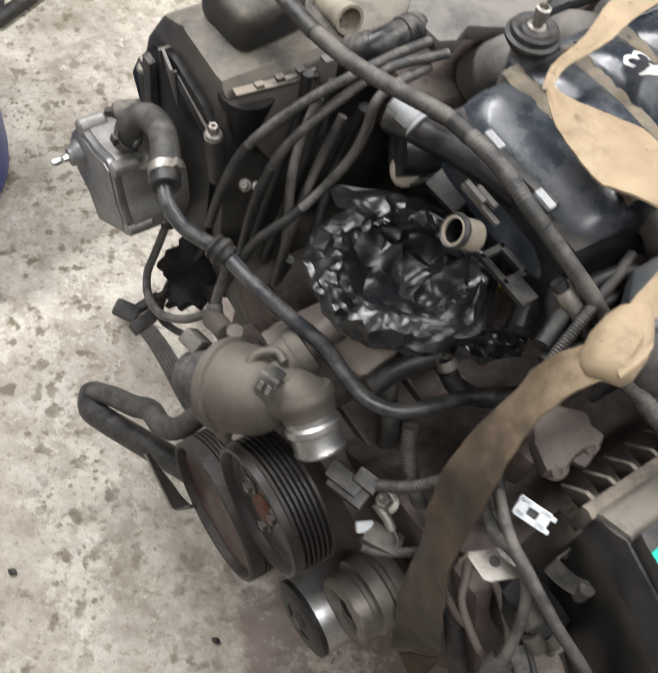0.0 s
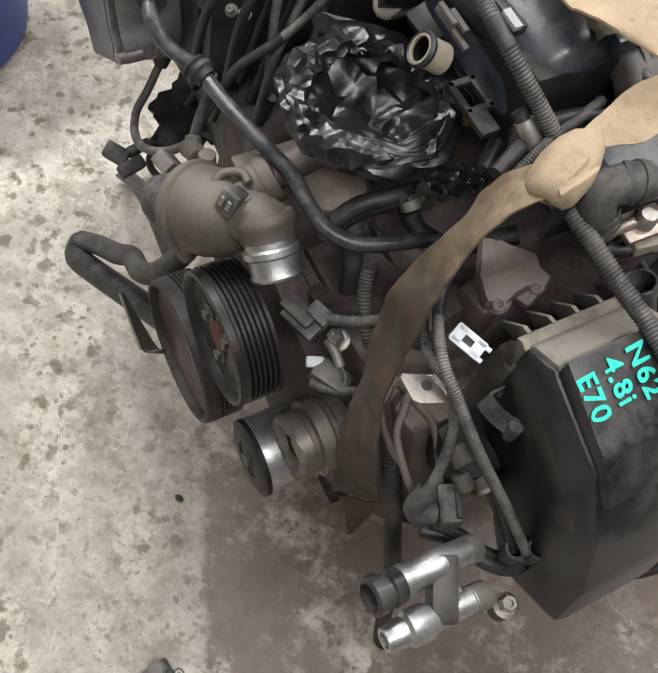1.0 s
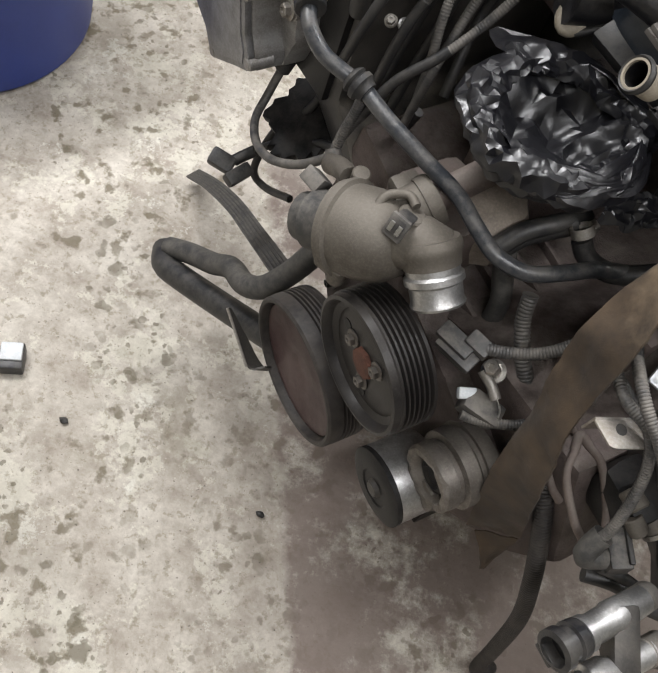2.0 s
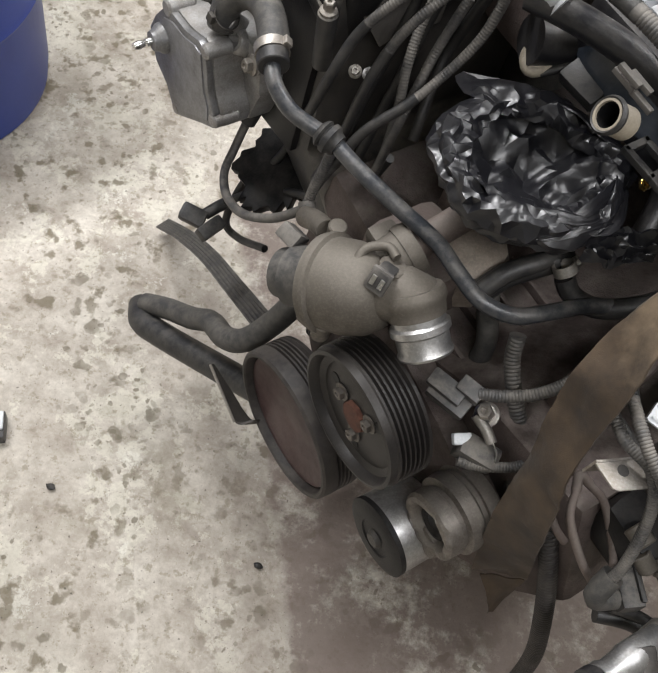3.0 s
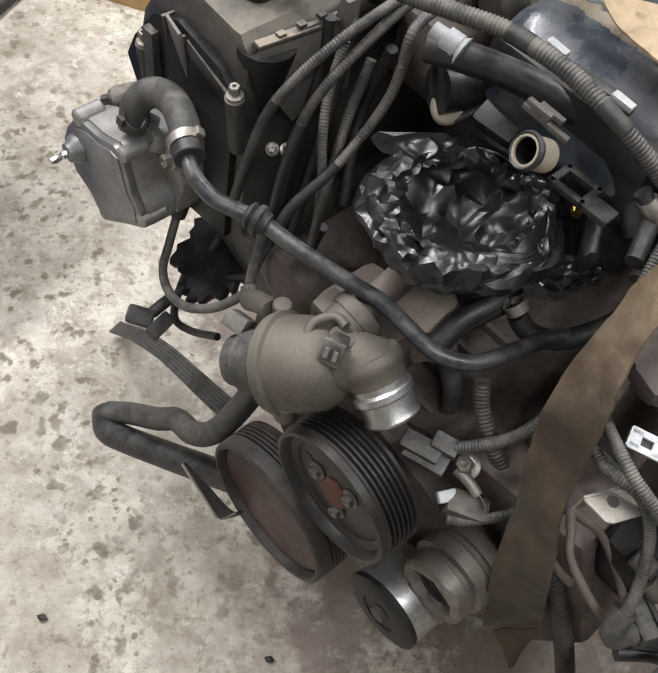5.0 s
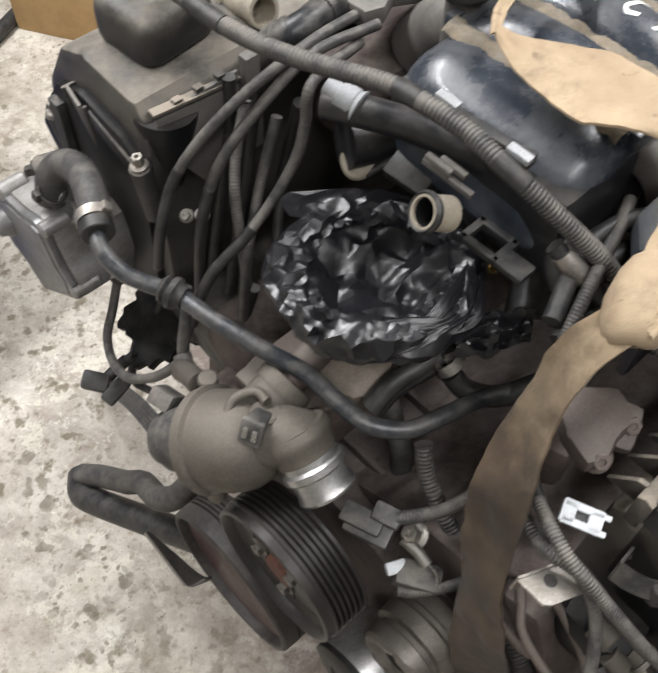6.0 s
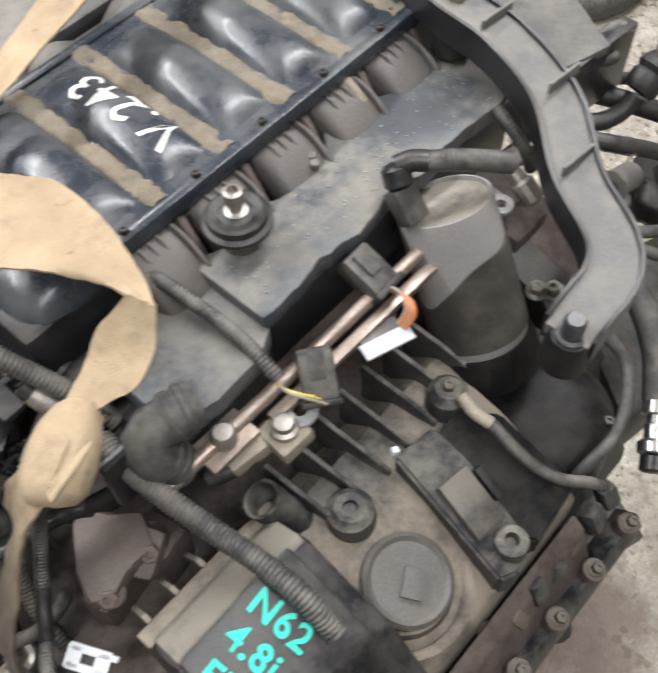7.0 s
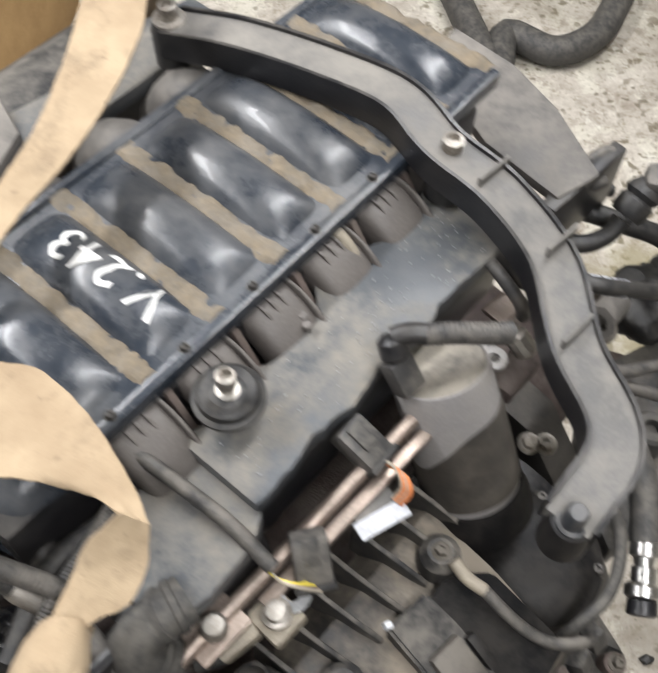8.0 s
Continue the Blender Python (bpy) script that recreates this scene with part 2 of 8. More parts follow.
def concrete_material():
    m, nodes, links, bsdf = tree("old_concrete")
    wide = noise_tex(nodes, links, 1.9, 8, 0.65)
    mid = noise_tex(nodes, links, 10, 8, 0.75)
    fine = noise_tex(nodes, links, 90, 7, 0.8)
    col = mixer(nodes, links, ramp(nodes, links, mid, 0.36, 0.62), (0.335, 0.29, 0.24), (0.63, 0.585, 0.515))
    # worn-off screed shows as paler flakes with sharp edges
    flake = ramp(nodes, links, noise_tex(nodes, links, 5.5, 11, 0.76), 0.53, 0.55)
    col = mixer(nodes, links, times(nodes, links, flake, 0.6), col, (0.70, 0.67, 0.57))
    chip = ramp(nodes, links, noise_tex(nodes, links, 6.5, 12, 0.8), 0.585, 0.60)
    col = mixer(nodes, links, times(nodes, links, chip, 0.7), col, (0.76, 0.74, 0.66))
    pits = ramp(nodes, links, noise_tex(nodes, links, 46, 6, 0.7), 0.55, 0.63)
    col = mixer(nodes, links, times(nodes, links, pits, 0.65), col, (0.25, 0.215, 0.15))
    # soaked oil, brown patches and small drips
    oil = ramp(nodes, links, wide, 0.50, 0.66)
    col = mixer(nodes, links, times(nodes, links, oil, 0.55), col, (0.17, 0.145, 0.10))
    blot = ramp(nodes, links, noise_tex(nodes, links, 24, 4, 0.5), 0.575, 0.64)
    area = ramp(nodes, links, noise_tex(nodes, links, 2.4, 3, 0.5), 0.40, 0.55)
    col = mixer(nodes, links, times(nodes, links, times(nodes, links, blot, area), 0.8), col, (0.13, 0.105, 0.06))
    for scale, lo in ((15, 0.27), (26, 0.27), (44, 0.25)):
        drop = ramp(nodes, links, noise_tex(nodes, links, scale, kind="voronoi"), lo, lo - 0.06)
        where = ramp(nodes, links, noise_tex(nodes, links, 3.1 + scale * 0.05, 4, 0.6), 0.50, 0.60)
        col = mixer(nodes, links, times(nodes, links, times(nodes, links, drop, where), 0.75), col, (0.125, 0.105, 0.066))
    speck = ramp(nodes, links, noise_tex(nodes, links, 150, 3, 0.55), 0.66, 0.71)
    col = mixer(nodes, links, times(nodes, links, speck, 0.8), col, (0.07, 0.06, 0.045))
    col = mixer(nodes, links, times(nodes, links, ramp(nodes, links, fine, 0.42, 0.72), 0.35), col, (0.24, 0.21, 0.17))
    # old oil stain and the engine's shade painted as one, ragged along a line
    tc = nodes.new("ShaderNodeTexCoord")
    dot = nodes.new("ShaderNodeVectorMath")
    dot.operation = "DOT_PRODUCT"
    dot.inputs[1].default_value = (0.922, 0.386, 0)
    links.new(tc.outputs["Object"], dot.inputs[0])
    wob = nodes.new("ShaderNodeMath")
    wob.operation = "MULTIPLY_ADD"
    links.new(noise_tex(nodes, links, 14, 9, 0.7), wob.inputs[0])
    wob.inputs[1].default_value = 0.075
    links.new(dot.outputs["Value"], wob.inputs[2])
    stain = ramp(nodes, links, wob.outputs[0], 0.275, 0.295)
    far = ramp(nodes, links, wob.outputs[0], 1.28, 1.12)
    worn = ramp(nodes, links, noise_tex(nodes, links, 5, 10, 0.74), 0.60, 0.50)
    reach = nodes.new("ShaderNodeVectorMath")
    reach.operation = "DISTANCE"
    reach.inputs[1].default_value = (0.45, 0.45, 0)
    links.new(tc.outputs["Object"], reach.inputs[0])
    rim = nodes.new("ShaderNodeMath")
    rim.operation = "MULTIPLY_ADD"
    links.new(noise_tex(nodes, links, 4, 9, 0.7), rim.inputs[0])
    rim.inputs[1].default_value = 0.5
    links.new(reach.outputs["Value"], rim.inputs[2])
    far = times(nodes, links, far, ramp(nodes, links, rim.outputs[0], 1.35, 1.15))
    amount = times(nodes, links, times(nodes, links, stain, far), worn)
    col = mixer(nodes, links, times(nodes, links, amount, 0.78), col, (0.175, 0.13, 0.113))
    # soft shade beside the engine, painted into the floor colour in broken patches
    side_shade = ramp(nodes, links, wob.outputs[0], 0.02, 0.22)
    shade_break = ramp(nodes, links, noise_tex(nodes, links, 3, 6, 0.6), 0.42, 0.62)
    col = mixer(nodes, links, times(nodes, links, times(nodes, links, times(nodes, links, side_shade, far), shade_break), 0.45), col, (0.20, 0.165, 0.14))
    # single ragged patches, old spills and one beside the engine: centre, radius, colour, strength
    for (x, y), radius, rgb, much in (((0.954, 0.640), 0.17, (0.20, 0.15, 0.125), 0.75), ((1.402, 1.502), 0.20, (0.27, 0.235, 0.13), 0.7), ((-0.291, 0.646), 0.030, (0.19, 0.165, 0.105), 0.60), ((-0.195, 0.577), 0.030, (0.19, 0.165, 0.105), 0.50), ((-0.148, 0.505), 0.040, (0.19, 0.165, 0.105), 0.45), ((-0.299, 0.416), 0.030, (0.19, 0.165, 0.105), 0.50)):
        gap = nodes.new("ShaderNodeVectorMath")
        gap.operation = "DISTANCE"
        gap.inputs[1].default_value = (x, y, 0)
        links.new(tc.outputs["Object"], gap.inputs[0])
        rag = nodes.new("ShaderNodeMath")
        rag.operation = "MULTIPLY_ADD"
        links.new(noise_tex(nodes, links, 9, 9, 0.7), rag.inputs[0])
        rag.inputs[1].default_value = 0.30
        links.new(gap.outputs["Value"], rag.inputs[2])
        blotch = ramp(nodes, links, rag.outputs[0], radius + 0.16, radius + 0.08)
        col = mixer(nodes, links, times(nodes, links, blotch, much), col, rgb)
    links.new(col, bsdf.inputs["Base Color"])
    mr = nodes.new("ShaderNodeMapRange")
    mr.inputs["To Min"].default_value, mr.inputs["To Max"].default_value = 0.75, 0.5
    links.new(oil, mr.inputs["Value"])
    links.new(mr.outputs["Result"], bsdf.inputs["Roughness"])
    b = nodes.new("ShaderNodeBump")
    b.inputs["Strength"].default_value, b.inputs["Distance"].default_value = 0.6, 0.004
    links.new(mid, b.inputs["Height"])
    b2 = nodes.new("ShaderNodeBump")
    b2.inputs["Strength"].default_value, b2.inputs["Distance"].default_value = 0.5, 0.002
    links.new(fine, b2.inputs["Height"])
    links.new(b.outputs["Normal"], b2.inputs["Normal"])
    links.new(b2.outputs["Normal"], bsdf.inputs["Normal"])
    return m


def film_material():
    m, nodes, links, bsdf = tree("black_bag_film")
    bsdf.inputs["Base Color"].default_value = (0.009, 0.009, 0.011, 1)
    bsdf.inputs["Specular IOR Level"].default_value = 0.55
    bsdf.inputs["Coat Weight"].default_value = 0.12
    bsdf.inputs["Coat Roughness"].default_value = 0.12
    mr = nodes.new("ShaderNodeMapRange")
    mr.inputs["To Min"].default_value, mr.inputs["To Max"].default_value = 0.22, 0.44
    links.new(noise_tex(nodes, links, 26, 4, 0.6), mr.inputs["Value"])
    links.new(mr.outputs["Result"], bsdf.inputs["Roughness"])
    b = nodes.new("ShaderNodeBump")
    b.inputs["Strength"].default_value, b.inputs["Distance"].default_value = 0.25, 0.002
    links.new(noise_tex(nodes, links, 90, 3, 0.6), b.inputs["Height"])
    links.new(b.outputs["Normal"], bsdf.inputs["Normal"])
    return m



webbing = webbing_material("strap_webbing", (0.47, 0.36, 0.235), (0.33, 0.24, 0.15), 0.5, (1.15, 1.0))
concrete = concrete_material()
bag_film = film_material()


# building helpers
def part(name, bm, material, parent=None, label=""):
    """One mesh object from a bmesh, under a thing or a part."""
    bmesh.ops.recalc_face_normals(bm, faces=bm.faces)
    me = bpy.data.meshes.new(name)
    bm.to_mesh(me)
    bm.free()
    me.materials.append(material)
    ob = new(name, me)
    if parent is not None:
        ob.parent = parent
        base = parent
        m = Matrix.Identity(4)
        chain = []
        while base is not None:
            chain.append(base)
            base = base.parent
        for o in reversed(chain):
            m = m @ o.matrix_parent_inverse @ o.matrix_basis
        ob.matrix_parent_inverse = m.inverted()
    if label:
        tagged(ob, label)
    return ob


def thing(name, at, label, category, group="", kind=""):
    ob = new(name)
    ob.empty_display_size = 0.05
    ob.location = at
    return tagged(ob, label, category, group, kind)


def smooth(bm, angle=35):
    bm.normal_update()
    for f in bm.faces:
        f.smooth = True
    for e in bm.edges:
        if len(e.link_faces) == 2 and e.calc_face_angle(0) > radians(angle):
            e.smooth = False
    return bm


def frame_of(p0, p1):
    """A pose at p0 whose z axis points to p1."""
    d = Vector(p1) - Vector(p0)
    return Matrix.Translation(p0) @ d.to_track_quat("Z", "Y").to_matrix().to_4x4()


def lathe(p0, p1, profile, seg=28, bm=None, angle=35):
    """A turned body: profile rows (distance from p0 towards p1 in metres, radius)."""
    bm = bm or bmesh.new()
    m = frame_of(p0, p1)
    rings = []
    for h, r in profile:
        if r < 1e-5:
            rings.append([bm.verts.new(m @ Vector((0, 0, h)))])
        else:
            rings.append([bm.verts.new(m @ Vector((r * math.cos(2 * math.pi * i / seg), r * math.sin(2 * math.pi * i / seg), h))) for i in range(seg)])
    for a, b in zip(rings, rings[1:]):
        for i in range(seg):
            j = (i + 1) % seg
            q = [a[i % len(a)], a[j % len(a)], b[j % len(b)], b[i % len(b)]]
            q = list(dict.fromkeys(q))
            if len(q) > 2:
                bm.faces.new(q)
    if len(rings[0]) > 2 and len(rings[-1]) > 2:
        for i in range(seg):
            j = (i + 1) % seg
            bm.faces.new((rings[-1][i], rings[-1][j], rings[0][j], rings[0][i]))
    else:
        for ring in (rings[0], rings[-1]):
            if len(ring) > 2:
                bm.faces.new(ring)
    return smooth(bm, angle)


def rod(p0, p1, r, r1=None, seg=20, bevel=0.0, bm=None):
    n = (Vector(p1) - Vector(p0)).length
    r1 = r if r1 is None else r1
    b = bevel or min(r, r1, n / 2) * 0.15
    return lathe(p0, p1, [(0, 0), (0, r - b), (b, r), (n - b, r1), (n, r1 - b), (n, 0)], seg, bm)


def block(m, size, bevel=0.004, bm=None, seg=2):
    """A rounded box, size (x, y, z), centred on the pose m."""
    own = bmesh.new()
    bmesh.ops.create_cube(own, size=1, matrix=m @ Matrix.Diagonal((*size, 1)))
    if bevel:
        bmesh.ops.bevel(own, geom=own.edges[:], offset=min(bevel, min(size) * 0.45), segments=seg, affect="EDGES", profile=0.6)
    smooth(own, 30)
    return join(bm, own)


def join(bm, own):
    if bm is None:
        return own
    me = bpy.data.meshes.new("tmp")
    own.to_mesh(me)
    own.free()
    bm.from_mesh(me)
    bpy.data.meshes.remove(me)
    return bm


def prism(m, outline, depth, bevel=0.003, bm=None, holes=()):
    """An outline in the pose's x, y, drawn out by depth along its z; edges rounded."""
    own = bmesh.new()
    low = [own.verts.new(m @ Vector((x, y, 0))) for x, y in outline]
    top = [own.verts.new(m @ Vector((x, y, depth))) for x, y in outline]
    own.faces.new(low)
    own.faces.new(top)
    n = len(outline)
    for i in range(n):
        own.faces.new((low[i], low[(i + 1) % n], top[(i + 1) % n], top[i]))
    bmesh.ops.recalc_face_normals(own, faces=own.faces)
    if bevel:
        bmesh.ops.bevel(own, geom=own.edges[:], offset=bevel, segments=2, affect="EDGES", profile=0.6, clamp_overlap=True)
    smooth(own, 30)
    return join(bm, own)


def spline(points, step=0.006):
    """Points along a smooth curve through the given ones, at even steps."""
    p = [Vector(q) for q in points]
    p = [p[0] * 2 - p[1]] + p + [p[-1] * 2 - p[-2]]
    fine = []
    for i in range(1, len(p) - 2):
        a, b, c, d = p[i - 1:i + 3]
        for k in range(24):
            t = k / 24
            fine.append(0.5 * (2 * b + (c - a) * t + (2 * a - 5 * b + 4 * c - d) * t * t + (3 * b - a - 3 * c + d) * t ** 3))
    fine.append(p[-2])
    out, left = [fine[0]], step
    for a, b in zip(fine, fine[1:]):
        n = (b - a).length
        while n >= left > 0:
            a = a + (b - a) * (left / n)
            n -= left
            out.append(a.copy())
            left = step
        left -= n
    out.append(fine[-1])
    return out


def tube(points, r, ribs=0.0, seg=12, bm=None, depth=0.11, bore=False, plain=()):
    """A hose along a curve; ribs: the pitch of its corrugation; plain: stretches (from, to, as shares) that are taped smooth."""
    step = ribs / 3 if ribs else max(0.004, r * 0.5)
    path = spline(points, step)
    bm = bm or bmesh.new()
    t = (path[1] - path[0]).normalized()
    side = t.orthogonal().normalized()
    rings = []
    for k, c in enumerate(path):
        t2 = (path[min(k + 1, len(path) - 1)] - path[max(k - 1, 0)]).normalized()
        side = (side - t2 * side.dot(t2)).normalized()
        up = t2.cross(side)
        rr = r
        share = k / len(path)
        if any(a <= share <= b for a, b in plain):
            rr = r * 1.06
        elif ribs:
            rr = r * (1 + depth * (0.35 if k % 3 == 0 else 0.35 if k % 3 == 1 else -0.75))
        rings.append([bm.verts.new(c + rr * (math.cos(2 * math.pi * i / seg) * side + math.sin(2 * math.pi * i / seg) * up)) for i in range(seg)])
    for a, b in zip(rings, rings[1:]):
        for i in range(seg):
            bm.faces.new((a[i], a[(i + 1) % seg], b[(i + 1) % seg], b[i]))
    for ring, nxt in ((rings[0], rings[1]), (rings[-1], rings[-2])):
        if bore:
            mid = sum((v.co for v in ring), Vector()) / seg
            inw = (sum((v.co for v in nxt), Vector()) / seg - mid).normalized() * r * 2.5
            lip = [bm.verts.new(mid + (v.co - mid) * 0.78) for v in ring]
            low = [bm.verts.new(v.co + inw) for v in lip]
            for i in range(seg):
                j = (i + 1) % seg
                bm.faces.new((ring[i], ring[j], lip[j], lip[i]))
                bm.faces.new((lip[i], lip[j], low[j], low[i]))
            bm.faces.new(low)
        else:
            bm.faces.new(ring)
    return smooth(bm, 50 if not ribs else 60)


def ribbon(rows, thick=0.0022, wave=0.0):
    """A strap: rows (centre, half-width vector); drawn as a curved band with thickness."""
    cs = spline([r[0] for r in rows], 0.006)
    ws = spline([r[1] for r in rows], 0.001)
    bm = bmesh.new()
    n, across = len(cs), 8
    grid = []
    for k, c in enumerate(cs):
        w = ws[round(k / (n - 1) * (len(ws) - 1))]
        t = (cs[min(k + 1, n - 1)] - cs[max(k - 1, 0)]).normalized()
        nrm = t.cross(w).normalized()
        row = []
        for i in range(across + 1):
            s = i / across * 2 - 1
            lift = wave * noise.noise(Vector((k * 0.11, s * 1.4, 3.1))) + 0.35 * wave * noise.noise(Vector((k * 0.35, s * 3, 9.1)))
            row.append(c + w * s + nrm * lift)
        grid.append((row, nrm))
    top = [[bm.verts.new(p + nn * thick / 2) for p in row] for row, nn in grid]
    low = [[bm.verts.new(p - nn * thick / 2) for p in row] for row, nn in grid]
    for k in range(n - 1):
        for i in range(across):
            bm.faces.new((top[k][i], top[k][i + 1], top[k + 1][i + 1], top[k + 1][i]))
            bm.faces.new((low[k][i], low[k + 1][i], low[k + 1][i + 1], low[k][i + 1]))
        for i in (0, across):
            bm.faces.new((top[k][i], top[k + 1][i], low[k + 1][i], low[k][i]))
    for k in (0, n - 1):
        for i in range(across):
            bm.faces.new((top[k][i], low[k][i], low[k][i + 1], top[k][i + 1]))
    return smooth(bm, 70)


def hexbolt(p0, p1, r, bm=None, washer=True):
    """A bolt head with flange, from its seat p0 towards p1."""
    n = (Vector(p1) - Vector(p0)).length
    own = bmesh.new()
    if washer:
        lathe(p0, p1, [(0, 0), (0, r * 1.5), (n * 0.18, r * 1.5), (n * 0.3, r * 1.1), (n * 0.3, 0)], 16, own)
    lathe(p0, p1, [(n * 0.25, 0), (n * 0.25, r), (n * 0.9, r), (n, r * 0.85), (n, r * 0.45), (n * 0.8, r * 0.4), (n * 0.8, 0)], 6, own, 20)
    return join(bm, own)


# engine frame: a runs to the rear, b to the right-hand bank, z up
EN = Matrix(((0.70, -0.714, 0, 0.30), (0.714, 0.70, 0, 0.70), (0, 0, 1, 0), (0, 0, 0, 1)))
REAR, RIGHT, UP = Vector((0.70, 0.714, 0)), Vector((0.714, -0.70, 0)), Vector((0, 0, 1))


def L(a, b, z):
    return EN @ Vector((a, -b, z))


def EB(a, b, z, roll=0, pitch=0, yaw=0):
    """A pose in the engine frame; roll about its long axis (plus: leans to the right bank)."""
    return Matrix.Translation(L(a, b, z)) @ EN.to_3x3().to_4x4() @ pose(0, 0, 0, -0 + roll, pitch, yaw)


# room; the unseen walls and ceiling are added to close it and bounce light
def room():
    bm = bmesh.new()
    block(pose(0.3, 1.2, -0.06), (9.0, 9.0, 0.12), 0, bm)
    tagged(part("floor", bm, concrete), "old pale concrete floor, oil-stained and flaking", "floor", kind="structure")
    for name, x, y, sx, sy in (("wall_north", 0.3, 5.76, 9.0, 0.12), ("wall_south", 0.3, -3.36, 9.0, 0.12), ("wall_west", -4.26, 1.2, 0.12, 9.0), ("wall_east", 4.86, 1.2, 0.12, 9.0)):
        bm = bmesh.new()
        block(pose(x, y, 1.6), (sx, sy, 3.2), 0, bm)
        tagged(part(name, bm, wall_paint), "plain painted wall, unseen, added to close the room", "wall", kind="structure")
    bm = bmesh.new()
    block(pose(0.3, 1.2, 3.26), (9.24, 9.24, 0.12), 0, bm)
    tagged(part("ceiling", bm, ceiling_paint), "plain pale ceiling, unseen, added to close the room", "ceiling", kind="structure")


room()


# engine body
def engine():
    root = thing("engine", L(0.05, -0.05, 0.0), "dusty V8 car engine with dirty black castings, raised on a stand", "engine")
    bm = bmesh.new()
    # crankcase between the two banks
    prism(EN @ Matrix(((0, 0, 1, -0.20), (1, 0, 0, 0), (0, 1, 0, 0), (0, 0, 0, 1))),
          [(-0.16, 0.36), (0.20, 0.36), (0.30, 0.52), (0.27, 0.74), (0.13, 0.72), (0.04, 0.66), (-0.06, 0.72), (-0.24, 0.76), (-0.31, 0.60), (-0.27, 0.50)], 0.66, 0.012, bm)
    part("crankcase", bm, grime, root)
    bm = bmesh.new()
    block(EB(0.08, -0.02, 0.30), (0.5, 0.34, 0.16), 0.03, bm)
    part("oil_sump", bm, dark_steel, root)
    # timing case at the front
    bm = bmesh.new()
    prism(EN @ Matrix(((0, 0, 1, -0.235), (1, 0, 0, 0), (0, 1, 0, 0), (0, 0, 0, 1))),
          [(-0.10, 0.38), (0.14, 0.38), (0.22, 0.50), (0.24, 0.66), (0.10, 0.70), (-0.06, 0.66), (-0.20, 0.61), (-0.20, 0.54)], 0.045, 0.01, bm)
    part("timing_case", bm, grime, root)
    for b, z in ((0.17, 0.62), (0.16, 0.54), (-0.19, 0.6), (-0.18, 0.5), (-0.1, 0.42), (0.08, 0.42)):
        part("case_bolt", hexbolt(L(-0.235, b, z), L(-0.248, b, z), 0.007), dark_steel, root)
    # valley between the banks, with coolant stubs and casting ribs
    bm = bmesh.new()
    prism(EN @ Matrix.Translation((-0.19, -0.15, 0.655)), [(0, 0), (0.34, 0), (0.34, 0.32), (0, 0.32)], 0.02, 0.006, bm)
    part("valley_cover", bm, grime, root)
    for a, b, sa, sb, z, h in ((-0.16, -0.10, 0.05, 0.07, 0.76, 0.06), (-0.08, -0.15, 0.06, 0.05, 0.77, 0.07), (-0.10, 0.12, 0.08, 0.04, 0.76, 0.06), (-0.03, -0.17, 0.05, 0.06, 0.78, 0.1), (-0.05, 0.13, 0.05, 0.05, 0.77, 0.08)):
        part("casting_boss", block(EB(a, b, z, 0, 0, 12), (sa, sb, h), 0.014), brown_case, root)
    for k in range(4):
        part("casting_rib", block(EB(-0.17 + 0.05 * k, 0.0, 0.68), (0.008, 0.24, 0.02), 0.003), grime, root)
    return root


engine()


def engine_stand():
    root = thing("engine_stand", L(0.08, -0.02, 0), "dark steel stand carrying the engine above the floor", "stand")
    for a, b in ((-0.08, -0.12), (-0.08, 0.10), (0.24, -0.12), (0.24, 0.10)):
        part("leg", block(EB(a, b, 0.11), (0.06, 0.06, 0.22), 0.004), dark_steel, root)
    part("top_frame", block(EB(0.08, -0.01, 0.23), (0.42, 0.30, 0.03), 0.004), dark_steel, root)


engine_stand()


# intake manifold with its row of bulged chambers
def bulge_top(x, y):
    """Height of a chamber's top at shares x (along the engine) and y (across) of its half size."""
    x, y = min(1, abs(x)), min(1, abs(y))
    sway = 0.12 * math.sin(y * 2.2)
    return 1.100 + 0.024 * (1 - x ** 2.4) ** 0.75 * (1 - y ** 3.4) ** 0.8 * (1 - sway)


def arch(a, half, line, high):
    """A squarish duct of half width along the engine, swept along (b, z) points across it."""
    cs = spline([(b, z, 0) for b, z in line], 0.005)
    bm = bmesh.new()
    rings = []
    for k, c in enumerate(cs):
        t = (cs[min(k + 1, len(cs) - 1)] - cs[max(k - 1, 0)]).normalized()
        n = Vector((-t.y, t.x, 0))
        ring = []
        for i in range(24):
            w = 2 * math.pi * i / 24
            u, v = (math.copysign(abs(f(w)) ** 0.55, f(w)) for f in (math.cos, math.sin))
            p = c + n * v * high
            ring.append(bm.verts.new(L(a + u * half, p.x, p.y)))
        rings.append(ring)
    for r0, r1 in zip(rings, rings[1:]):
        for i in range(24):
            bm.faces.new((r0[i], r0[(i + 1) % 24], r1[(i + 1) % 24], r1[i]))
    bm.faces.new(rings[0])
    bm.faces.new(rings[-1])
    return smooth(bm, 50)


